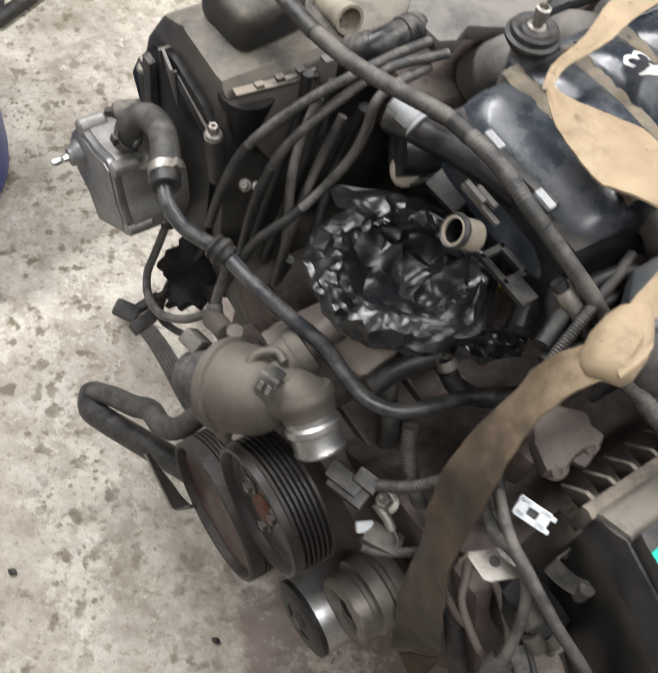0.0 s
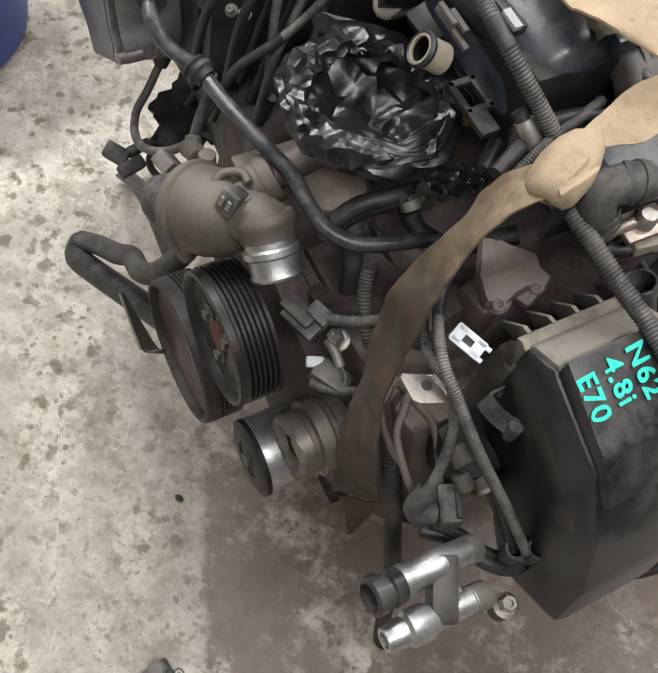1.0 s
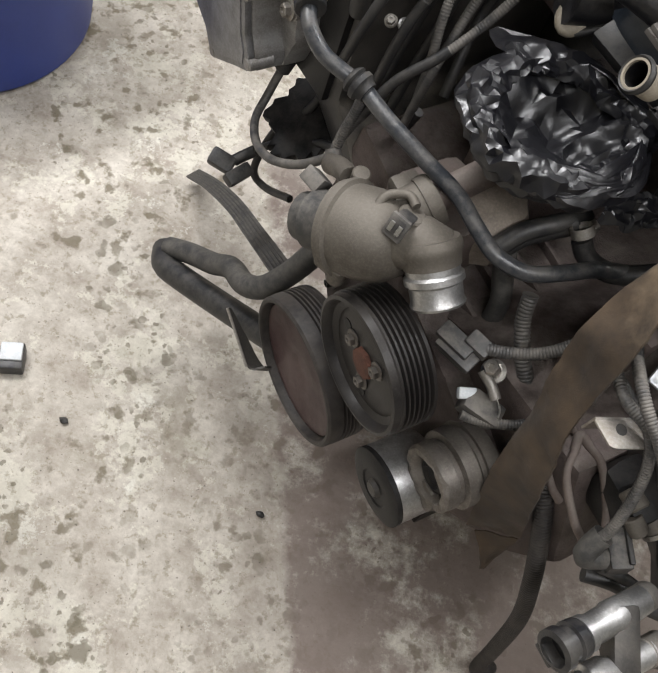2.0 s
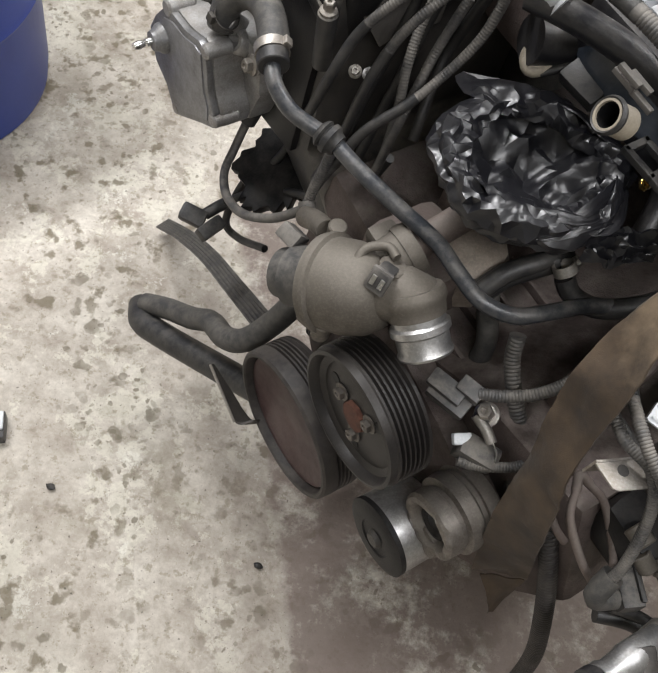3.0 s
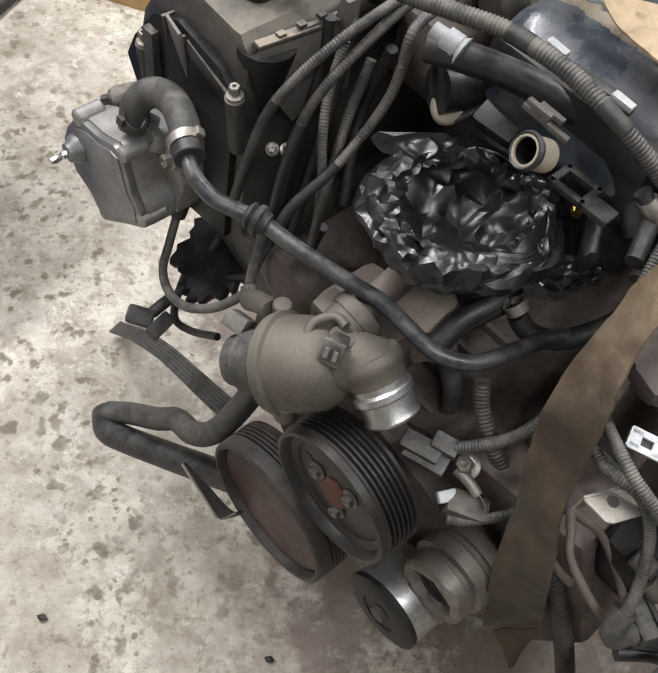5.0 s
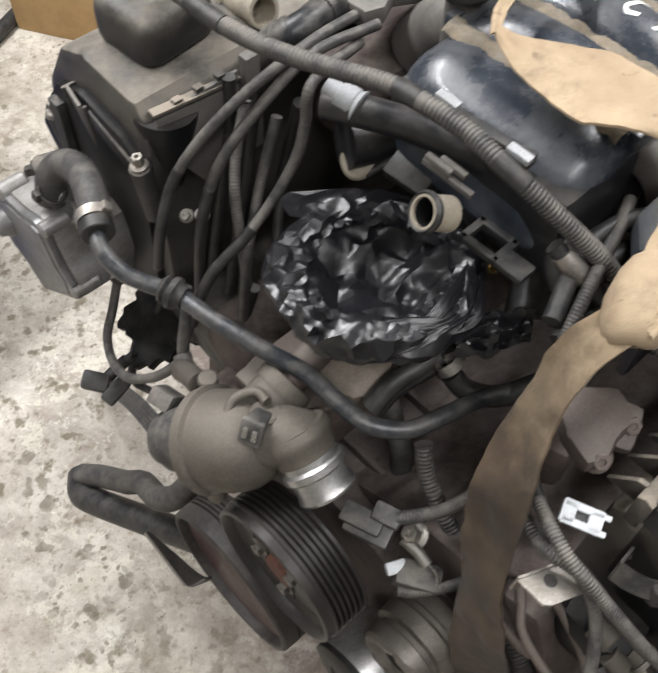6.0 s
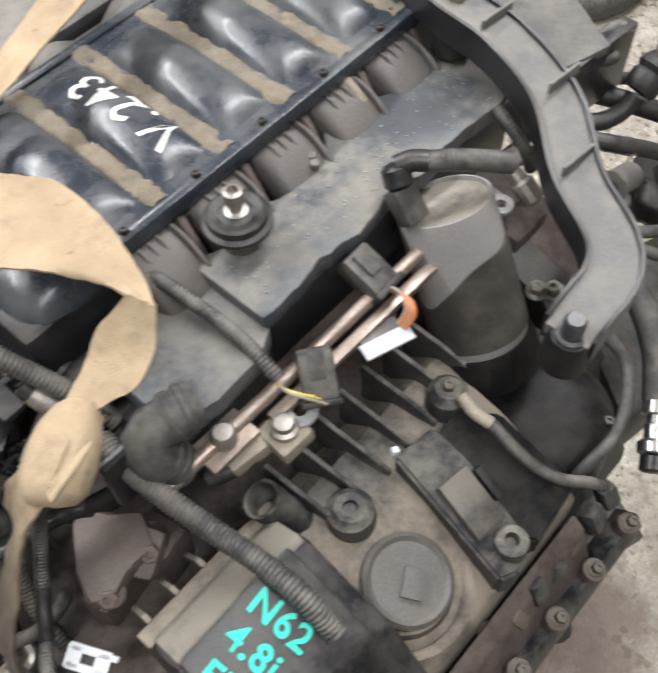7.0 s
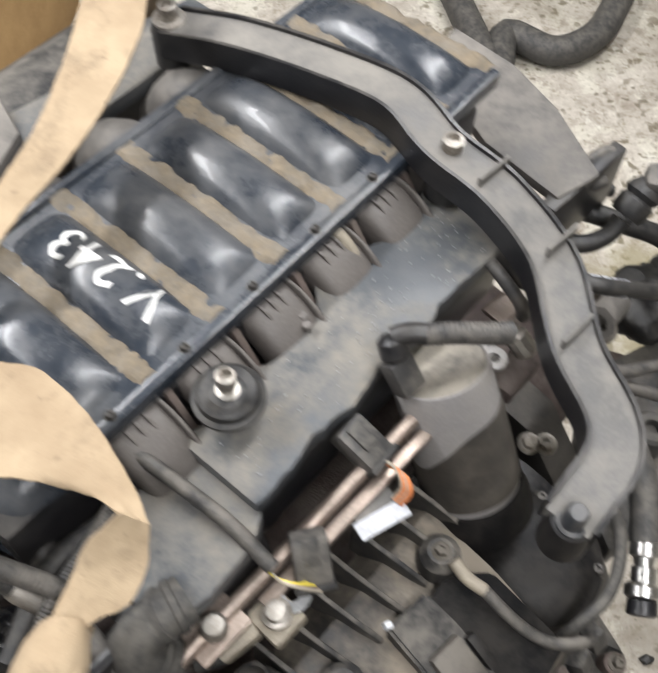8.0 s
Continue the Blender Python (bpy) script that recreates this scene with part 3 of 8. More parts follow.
def manifold():
    root = thing("intake_manifold", L(0.22, -0.05, 0.95), "glossy black plastic intake manifold with dirt-caked ribs atop the engine", "intake manifold")
    bm = bmesh.new()
    A0, A1, B0, B1 = 0.035, 0.578, -0.155, 0.052
    prism(EN @ Matrix.Translation((A0, -B1, 1.075)), [(0, 0), (A1 - A0, 0), (A1 - A0, B1 - B0), (0, B1 - B0)], 0.030, 0.006, bm)
    part("shell", bm, gloss_black, root)
    # flange edge along both sides
    for b in (B0, B1):
        part("flange", block(EB((A0 + A1) / 2, b, 1.098), (A1 - A0, 0.012, 0.02), 0.004), gloss_black, root)
    # bulges, each a long pillow across the manifold
    pitch = 0.0775
    for k in range(7):
        a = 0.0725 + pitch * k
        bm = bmesh.new()
        nx, ny = 14, 22
        grid = [[bm.verts.new(L(a + (i / nx * 2 - 1) * 0.0330, -0.052 + (j / ny * 2 - 1) * 0.092, bulge_top(i / nx * 2 - 1, j / ny * 2 - 1))) for j in range(ny + 1)] for i in range(nx + 1)]
        for i in range(nx):
            for j in range(ny):
                bm.faces.new((grid[i][j], grid[i + 1][j], grid[i + 1][j + 1], grid[i][j + 1]))
        part("bulge", smooth(bm, 80), gloss_black, root)
    for k in range(8):
        a = 0.0335 + pitch * k
        bm = bmesh.new()
        rows = []
        for j in range(57):
            b = -0.150 + 0.196 * j / 56
            row = []
            for i in range(9):
                q = i / 4 - 1
                p = L(a + q * (0.0135 + 0.004 * noise.noise(Vector((a * 90, b * 45, 5.0 * (q > 0))))) + 0.002 * noise.noise(Vector((a * 40, b * 60, i))), b, 1.1075 - 0.006 * abs(q) ** 3)
                row.append(bm.verts.new(p + UP * (0.0035 * noise.noise(p * 75) + 0.0025 * noise.noise(p * 190))))
            rows.append(row)
        for r0, r1 in zip(rows, rows[1:]):
            for i in range(8):
                bm.faces.new((r0[i], r0[i + 1], r1[i + 1], r1[i]))
        smooth(bm, 60)
        part("rib", bm, ridge_dirt, root, "raised rib caked with tan dirt")
    # front lobe, a rounded nose that slopes down to the front
    bm = bmesh.new()
    bmesh.ops.create_uvsphere(bm, u_segments=32, v_segments=18, radius=1)
    for v in bm.verts:
        x, y, z = v.co
        s = lambda q, e: math.copysign(abs(q) ** e, q)
        v.co = EN @ Vector((0.012 + -0.004 + s(x, 0.5) * 0.052 + 0.02 * z, -(-0.05 + s(y, 0.32) * 0.105), 1.05 + s(z, 0.55) * 0.055))
    part("front_lobe", smooth(bm, 80), gloss_black, root)
    bm = bmesh.new()
    prism(EN @ Matrix.Translation((-0.045, -0.055, 0.98)), [(0, 0), (0.60, 0), (0.60, 0.205), (0, 0.205)], 0.1, 0.01, bm)
    part("plenum", bm, clean_black, root)
    # runners down to the right bank: squarish arches at the chambers' pitch, dark webs between them
    for k in range(6):
        a = 0.083 + 0.0768 * k
        run = part("runner", arch(a, 0.0285, ((0.020, 1.060), (0.040, 1.0655), (0.062, 1.0635), (0.080, 1.052), (0.093, 1.033), (0.100, 1.005)), 0.0215), runner_grey, root, "arched dusty grey intake runner")
        for q in (-0.012, -0.002, 0.008):
            part("runner_fin", prism(EN @ Matrix(((0, 0, 1, a + q), (-1, 0, 0, 0), (0, 1, 0, 0), (0, 0, 0, 1))), [(0.044, 1.082), (0.056, 1.0895), (0.064, 1.0885), (0.086, 1.072), (0.070, 1.072)], 0.0028, 0.0008), runner_grey, run)
        part("runner_edge", arch(a + 0.0265, 0.0028, ((0.030, 1.064), (0.062, 1.0645), (0.081, 1.053), (0.0945, 1.034), (0.102, 1.005)), 0.0228), runner_grey, run)
        part("web", prism(EN @ Matrix(((0, 0, 1, a + 0.0335), (-1, 0, 0, 0), (0, 1, 0, 0), (0, 0, 0, 1))), [(0.03, 1.0), (0.03, 1.086), (0.058, 1.086), (0.082, 1.050), (0.090, 1.0)], 0.007, 0.002), brown_case, root)
    for a, b in ((0.251, 0.081), (0.246, 0.090)):
        part("peg", rod(L(a, b, 1.052), L(a - 0.001, b + 0.004, 1.076), 0.0042), runner_grey, root)
    for k in range(4):
        a = 0.09 + 0.098 * k
        part("runner", tube([L(a, -0.15, 1.05), L(a, -0.19, 1.055), L(a, -0.23, 1.0)], 0.034, 0, 18), grey_plastic, root)
    # screws along the flange
    for k in range(6):
        a = 0.07 + 0.079 * k
        part("screw", hexbolt(L(a, 0.05, 1.106), L(a, 0.05, 1.113), 0.004), dark_steel, root)
    return root


manifold_ob = manifold()


# grey shelf over the right bank's injectors
def shelf():
    root = thing("wiring_cover", L(0.2, 0.16, 0.98), "flat grey plastic wiring cover with torn wavy edge, covered in dust", "cover")
    rng = random.Random(31)
    # outer edge, torn and uneven, then back along the runners
    out = [(0.10 + 0.0105 * k, -0.167 - 0.003 * math.sin(k * 0.7) + rng.uniform(-0.0022, 0.0022)) for k in range(33)]
    out += [(0.462, -0.145), (0.466, -0.070), (0.430, -0.073), (0.418, -0.084), (0.372, -0.087), (0.352, -0.076), (0.326, -0.075), (0.312, -0.068), (0.284, -0.068), (0.268, -0.086), (0.214, -0.094), (0.196, -0.090), (0.188, -0.082), (0.165, -0.090), (0.135, -0.094), (0.112, -0.086), (0.10, -0.088)]
    part("cover_plate", prism(EN @ Matrix.Translation((0, 0, 1.046)), out, 0.020, 0.003), slate_plastic, root)
    part("front_plate", prism(EN @ Matrix.Translation((0, 0, 1.026)), [(-0.012, -0.180), (0.03, -0.188), (0.080, -0.186), (0.104, -0.172), (0.112, -0.150), (0.112, -0.082), (0.02, -0.086), (-0.012, -0.11)], 0.026, 0.007), slate_plastic, root)
    part("cover_side", block(EB(0.19, 0.160, 1.012), (0.52, 0.010, 0.07), 0.004), clean_black, root)
    part("front_side", block(EB(0.045, 0.174, 0.995, -12), (0.11, 0.012, 0.075), 0.005), clean_black, root)
    part("front_box", block(EB(0.02, 0.135, 0.985, -8), (0.09, 0.07, 0.06), 0.014), slate_plastic, root)
    part("dust_tube", tube([(0.561, 0.906, 1.094), (0.577, 0.890, 1.083), (0.593, 0.874, 1.062)], 0.0062, 0.0032), tan_plastic, root, "pale ribbed plastic tube end")
    return root


shelf()


# right valve cover with cooling ribs, cap and marked end box
def right_cover():
    root = thing("valve_cover", L(0.1, 0.35, 0.75), "dusty black ribbed plastic valve cover beside the fuel rail", "valve cover")
    bm = bmesh.new()
    M = EN @ Matrix(((0, 0, 1, -0.13), (1, 0, 0, 0), (0, 1, 0, 0), (0, 0, 0, 1)))
    # outline in (-b, z)
    prism(M, [(-0.218, 0.74), (-0.222, 0.900), (-0.250, 0.925), (-0.33, 0.905), (-0.412, 0.858), (-0.425, 0.845), (-0.425, 0.74), (-0.40, 0.66)], 0.37, 0.014, bm)
    part("body", bm, tan_dust_plastic, root)
    part("outer_skirt", prism(M @ Matrix.Translation((0, 0, 0.145)), [(-0.428, 0.72), (-0.428, 0.815), (-0.445, 0.80), (-0.466, 0.74), (-0.45, 0.70)], 0.225, 0.006), grime, root)
    rng = random.Random(8)
    for k in range(9):
        a = 0.03 + 0.032 * k
        part("skirt_lug", block(EB(a, 0.435 + rng.uniform(-0.004, 0.012), 0.80 - rng.uniform(0, 0.02), -30, rng.uniform(-15, 15), rng.uniform(-25, 25)), (rng.uniform(0.012, 0.024), 0.02, rng.uniform(0.018, 0.03)), 0.005), rng.choice((brown_case, grime, black_plastic)), root)
    # dark rear part below the brace foot
    bm = bmesh.new()
    prism(M @ Matrix.Translation((0, 0, 0.36)), [(-0.19, 0.70), (-0.20, 0.845), (-0.30, 0.85), (-0.38, 0.82), (-0.43, 0.74), (-0.40, 0.64)], 0.15, 0.02, bm)
    part("rear_casing", bm, clean_black, root)
    # bolted flange along the outer edge
    part("flange", prism(M @ Matrix.Translation((0, 0, 0.14)), [(-0.452, 0.735), (-0.475, 0.755), (-0.487, 0.735), (-0.465, 0.715)], 0.30, 0.004), black_plastic, root)
    for k in range(5):
        a = 0.03 + 0.065 * k
        boss = part("bolt_boss", rod(L(a, 0.468, 0.725), L(a, 0.474, 0.765), 0.012), brown_case, root)
        part("bolt", hexbolt(L(a, 0.474, 0.765), L(a, 0.476, 0.775), 0.006), dirty_alu, boss)
    part("rail", prism(M, [(-0.236, 0.90), (-0.236, 0.944), (-0.243, 0.948), (-0.252, 0.944), (-0.252, 0.90)], 0.15, 0.002), tan_dust_plastic, root)
    for k in range(5):
        part("stiffener", prism(EN @ Matrix(((0, 0, 1, -0.118 + 0.030 * k), (-1, 0, 0, 0), (0, 1, 0, 0), (0, 0, 0, 1))), [(0.205, 0.915), (0.237, 0.915), (0.237, 0.946), (0.228, 0.944)], 0.005, 0.001), tan_dust_plastic, root)
    # curved cooling fins, high along the dark gap and running out over the cover
    for k in range(8):
        a = 0.040 + 0.0325 * k
        bm = bmesh.new()
        rows = []
        for j in range(9):
            u = j / 8
            b, top = 0.214 + 0.078 * u, 0.953 - 0.006 * u - 0.026 * u ** 2.5
            sway = 0.012 * u * u
            rows.append([bm.verts.new(L(a + sway + d, b, z)) for d, z in ((-0.0024, top), (0.0024, top), (0.0036, 0.90), (-0.0036, 0.90))])
        for r0, r1 in zip(rows, rows[1:]):
            for i in range(4):
                bm.faces.new((r0[i], r0[(i + 1) % 4], r1[(i + 1) % 4], r1[i]))
        bm.faces.new(rows[0])
        bm.faces.new(rows[-1])
        bmesh.ops.bevel(bm, geom=[e for e in bm.edges], offset=0.0008, segments=1, affect="EDGES")
        part("fin", smooth(bm, 40), dusty_plastic, root)
    # end box with a dusty top and a smooth raised panel that carries the marker writing
    part("end_box", prism(M, [(-0.240, 0.80), (-0.240, 0.928), (-0.256, 0.950), (-0.285, 0.966), (-0.385, 0.928), (-0.44, 0.86), (-0.475, 0.78), (-0.49, 0.68), (-0.40, 0.62)], 0.145, 0.016), clean_black, root, "smooth black end box")
    part("box_top", prism(M @ Matrix.Translation((0, 0, 0.006)), [(-0.238, 0.90), (-0.238, 0.930), (-0.254, 0.953), (-0.284, 0.9695), (-0.290, 0.9655), (-0.290, 0.90)], 0.134, 0.007), dusty_top, root, "box top caked with tan dust")
    return part("marked_panel", prism(M @ Matrix.Translation((0, 0, 0.006)), [(-0.287, 0.950), (-0.287, 0.9862), (-0.375, 0.9492), (-0.415, 0.90), (-0.375, 0.90)], 0.118, 0.005), clean_black, root, "smooth black panel with turquoise marker writing")


cover_ob = right_cover()


def round_cap():
    root = thing("filler_cap", L(0.055, 0.363, 0.885), "round grey plastic cap in a dusty collar on the valve cover", "cap")
    c = Vector(L(0.055, 0.363, 0.872))
    c += Vector((-0.006, 0.007, 0.004))
    n = (UP + RIGHT * 0.32).normalized()
    part("collar", lathe(c, c + n, [(-0.03, 0), (-0.03, 0.05), (0.008, 0.048), (0.014, 0.044), (0.014, 0)], 36), tan_dust_plastic, root)
    part("rim", lathe(c, c + n, [(-0.02, 0.056), (0.006, 0.057), (0.009, 0.060), (0.008, 0.066), (-0.02, 0.070)], 40), tan_dust_plastic, root)
    lid = part("lid", lathe(c, c + n, [(0.012, 0), (0.012, 0.041), (0.028, 0.041), (0.032, 0.037), (0.029, 0.033), (0.030, 0)], 40), cap_grey, root)
    part("grip", block(frame_of(c + n * 0.031 + RIGHT * 0.005, c + n) @ pose(0, 0, 0, 0, 0, 30), (0.026, 0.020, 0.003), 0.001), cap_grey, lid)


round_cap()


# left valve cover and front housing
def left_cover():
    root = thing("valve_cover", L(0.0, -0.45, 0.6), "black plastic valve cover with dusty top beside the vacuum pump", "valve cover")
    M = EN @ Matrix(((0, 0, 1, -0.205), (1, 0, 0, 0), (0, 1, 0, 0), (0, 0, 0, 1)))
    part("body", prism(M, [(0.20, 0.62), (0.322, 0.72), (0.320, 1.005), (0.335, 1.024), (0.425, 1.030), (0.470, 1.012), (0.515, 0.945), (0.536, 0.875), (0.500, 0.805), (0.43, 0.70), (0.30, 0.64)], 0.32, 0.02), cover_black, root)
    part("rear_body", prism(M @ Matrix.Translation((0, 0, 0.315)), [(0.20, 0.62), (0.322, 0.72), (0.325, 0.95), (0.36, 0.985), (0.44, 0.985), (0.50, 0.94), (0.53, 0.87), (0.49, 0.80), (0.43, 0.70), (0.30, 0.64)], 0.42, 0.02), rear_black, root)
    # lip round the front face
    part("front_lip", prism(M @ Matrix.Translation((0, 0, -0.010)), [(0.345, 0.70), (0.335, 0.86), (0.337, 0.955), (0.355, 0.972), (0.43, 0.985), (0.478, 0.965), (0.524, 0.905), (0.545, 0.865), (0.505, 0.785), (0.43, 0.69)], 0.016, 0.005), soot_black, root)
    part("breather_box", block(EB(-0.124, -0.402, 1.050, 0, 0, 6), (0.096, 0.088, 0.060), 0.022, None, 5), cover_black, root, "rounded black box with shiny worn top")
    # side panel hanging from the top's inner edge, with teeth along it
    a0, a1 = L(-0.196, -0.316, 1.016), L(-0.100, -0.304, 1.030)
    side = (a1 - a0).normalized()
    F = Matrix(((side.x, 0, side.cross(UP).x, a0.x), (side.y, 0, side.cross(UP).y, a0.y), (side.z, 1, 0, a0.z), (0, 0, 0, 1)))
    panel = part("side_panel", prism(F, [(0, 0), (0.097, 0), (0.097, -0.10), (0.05, -0.125), (0.018, -0.07)], 0.004, 0.0012), grey_plastic, root)
    for k in range(3):
        part("tooth", block(Matrix.Translation(a0 + side * (0.028 + 0.025 * k) + UP * 0.003) @ EN.to_3x3().to_4x4(), (0.010, 0.008, 0.005), 0.001), tan_dust_plastic, panel)
    part("top_edge", block(Matrix.Translation((a0 + a1) / 2 - UP * 0.004) @ EN.to_3x3().to_4x4() @ pose(0, 0, 0, 0, 0, -7), (0.100, 0.012, 0.006), 0.002), tan_dust_plastic, root)
    part("funnel", lathe(L(-0.176, -0.340, 0.88), L(-0.172, -0.332, 1.000), [(0, 0), (0, 0.014), (0.05, 0.022), (0.118, 0.034), (0.125, 0.034), (0.125, 0)], 24), soot_black, root)
    part("post", block(EB(-0.088, -0.298, 0.985), (0.018, 0.014, 0.12), 0.003), grey_plastic, root)
    # channel-shaped tab and the rib that runs from it to the inner bolt
    tab = part("tab", block(EB(-0.214, -0.432, 0.948, 0, -8, -12), (0.004, 0.036, 0.064), 0.001), grey_plastic, root)
    for b, z in ((-0.450, 0.950), (-0.414, 0.946)):
        part("tab_side", block(EB(-0.205, b, z, 0, -8, -12), (0.022, 0.004, 0.060), 0.001), dusty_plastic, tab)
    p, q = L(-0.214, -0.414, 0.976), L(-0.216, -0.338, 0.955)
    part("rib", block(look((p + q) / 2 - UP * 0.012, q - UP * 0.012), (0.006, 0.018, (q - p).length), 0.002), cover_black, root)
    for b, z, w in ((-0.478, 0.90, 0.020),):
        part("rib", block(EB(-0.216, b, z), (0.018, w, 0.09), 0.003), dusty_plastic, root)
    for b, z in ((-0.498, 0.912), (-0.326, 0.955)):
        boss = part("boss", rod(L(-0.206, b - 0.004, z - 0.085), L(-0.216, b, z), 0.0115), dusty_plastic, root)
        part("bolt", hexbolt(L(-0.216, b, z), L(-0.217, b, z + 0.015), 0.0066), steel, boss)
    boss = part("boss", rod(L(-0.195, -0.505, 0.826), L(-0.242, -0.541, 0.806), 0.0155), dusty_plastic, root)
    part("bolt", hexbolt(L(-0.242, -0.541, 0.806), L(-0.254, -0.550, 0.801), 0.0085), dark_steel, boss)
    return root


left_cover()


def ignition_coils():
    first = thing("ignition_coil", L(0.20, -0.405, 0.985), "dusty grey ignition coil with bolt on the valve cover", "coil", "ignition coils")
    part("coil_body", block(EB(0.20, -0.405, 0.992, 0, 0, 8), (0.050, 0.040, 0.026), 0.007), dusty_plastic, first)
    part("coil_head", lathe(L(0.20, -0.412, 1.0), L(0.20, -0.412, 1.03), [(0, 0), (0, 0.017), (0.014, 0.016), (0.019, 0.011), (0.019, 0)], 24), grey_plastic, first)
    part("bolt", hexbolt(L(0.232, -0.392, 0.985), L(0.232, -0.392, 1.004), 0.007), steel, first)
    part("lead", tube([L(0.178, -0.40, 0.995), L(0.166, -0.375, 1.0), L(0.150, -0.350, 0.995), L(0.140, -0.335, 0.97)], 0.007, 0, 10), rubber, first)
    for k in (1, 2):
        copy_thing(first, Matrix.Translation(REAR * 0.092 * k))


ignition_coils()


# pulleys at the front
def pump_pulley():
    c = Vector((0.093, 0.469, 0.69))
    root = thing("pump_pulley", c, "dark ribbed belt pulley with three bolts and rusty hub", "pulley")
    p0, p1 = c - REAR * 0.034, c
    prof = [(0.0135, 0), (0.0135, 0.060), (0.016, 0.068), (0.012, 0.077), (0.002, 0.081), (0.0, 0.083), (0.001, 0.0875), (0.010, 0.0885)]
    for k in range(6):
        h = 0.012 + 0.0065 * k
        prof += [(h, 0.090), (h + 0.0022, 0.090), (h + 0.0036, 0.085), (h + 0.0050, 0.085)]
    prof += [(0.052, 0.090), (0.056, 0.090), (0.057, 0.080), (0.045, 0.078), (0.045, 0)]
    part("rim", lathe(p0, p1, prof, 64, angle=28), pulley_steel, root)
    hub = part("hub", lathe(p0, p1, [(0.014, 0), (0.014, 0.022), (0.008, 0.020), (0.007, 0.014), (0.007, 0)], 8), rusty_hub, root, "rust-brown hub")
    for k in range(3):
        w = 2 * math.pi * (k / 3 + 0.13)
        o = RIGHT * (0.032 * math.cos(w)) + UP * (0.032 * math.sin(w))
        part("bolt", hexbolt(p0 + REAR * 0.013 + o, p0 + REAR * 0.004 + o, 0.008), bolt_grey, hub)
        # near-black disc paints the dark of a hole, no opening is cut
        part("hole", rod(p0 + REAR * 0.0140 + o * 1.55, p0 + REAR * 0.0126 + o * 1.55, 0.008), soot_black, hub)


def crank_pulley():
    c = Vector((0.022, 0.526, 0.48))
    root = thing("crank_pulley", c, "black crankshaft damper pulley with rusty dished face", "pulley")
    p0, p1 = c - REAR * 0.03, c
    prof = [(0.026, 0), (0.026, 0.1005), (0.010, 0.1025), (0.002, 0.1035), (0, 0.105), (0, 0.109), (0.003, 0.112), (0.018, 0.113)]
    for k in range(5):
        h = 0.020 + 0.006 * k
        prof += [(h, 0.113), (h + 0.0022, 0.113), (h + 0.0035, 0.1085), (h + 0.0048, 0.1085)]
    prof += [(0.052, 0.113), (0.058, 0.112), (0.06, 0.09), (0.06, 0)]
    part("rim", lathe(p0, p1, prof, 64, angle=28), brown_rubber, root)
    part("dish", lathe(p0, p1, [(0.021, 0), (0.021, 0.024), (0.017, 0.031), (0.015, 0.078), (0.012, 0.088), (0.012, 0.0985), (0.0225, 0.1005), (0.0225, 0)], 64), rust, root, "brown dished plate with dark red rust")
    part("hub_shaft", rod(p0 + REAR * 0.055, p0 + REAR * 0.11, 0.045), dark_steel, root)


def idler():
    c = Vector((0.16, 0.382, 0.51))
    root = thing("idler_pulley", c, "smooth shiny steel idler pulley with black dust cap", "pulley")
    p0, p1 = c, c + REAR
    part("roller", lathe(p0, p1, [(0.012, 0.030), (0.008, 0.050), (0.004, 0.0555), (0.008, 0.056), (0.072, 0.056), (0.075, 0.053), (0.074, 0.03)], 48), satin_alu, root)
    part("face", lathe(p0, p1, [(-0.001, 0), (-0.001, 0.026), (-0.003, 0.028), (-0.003, 0.046), (0.001, 0.0565), (0.008, 0.0565), (0.008, 0)], 48), soot_black, root)
    part("cap", lathe(p0, p1, [(-0.007, 0), (-0.007, 0.010), (-0.001, 0.014), (0.002, 0)], 24), dark_steel, root)


def tensioner():
    c = Vector((0.224, 0.403, 0.6))
    root = thing("belt_tensioner", c, "grey cast belt tensioner with stepped drum", "tensioner")
    p0, p1 = c - REAR * 0.03, c
    drum = lathe(p0, p1, [(0.018, 0), (0.018, 0.026), (0.003, 0.030), (0, 0.033), (0, 0.041), (0.004, 0.045), (0.022, 0.046), (0.024, 0.043), (0.03, 0.043), (0.032, 0.052), (0.05, 0.053), (0.054, 0.049), (0.06, 0.049), (0.06, 0.055), (0.078, 0.055), (0.08, 0)], 64)
    axis = (p1 - p0).normalized()
    for v in drum.verts:
        h = (v.co - p0).dot(axis)
        if h < 0.006:
            v.co += axis * (0.006 * max(0.0, noise.noise(v.co * 70)))
    part("drum", drum, worn_cast, root)
    part("arm", block(Matrix.Translation(c - UP * 0.045 + RIGHT * 0.012) @ EN.to_3x3().to_4x4(), (0.05, 0.04, 0.05), 0.012), worn_cast, root)
    part("spring", lathe(p0, p1, [(0.017, 0), (0.017, 0.024), (0.010, 0.022), (0.008, 0.016), (0.012, 0.012), (0.012, 0)], 24), soot_black, root)


pump_pulley()
crank_pulley()
idler()
tensioner()


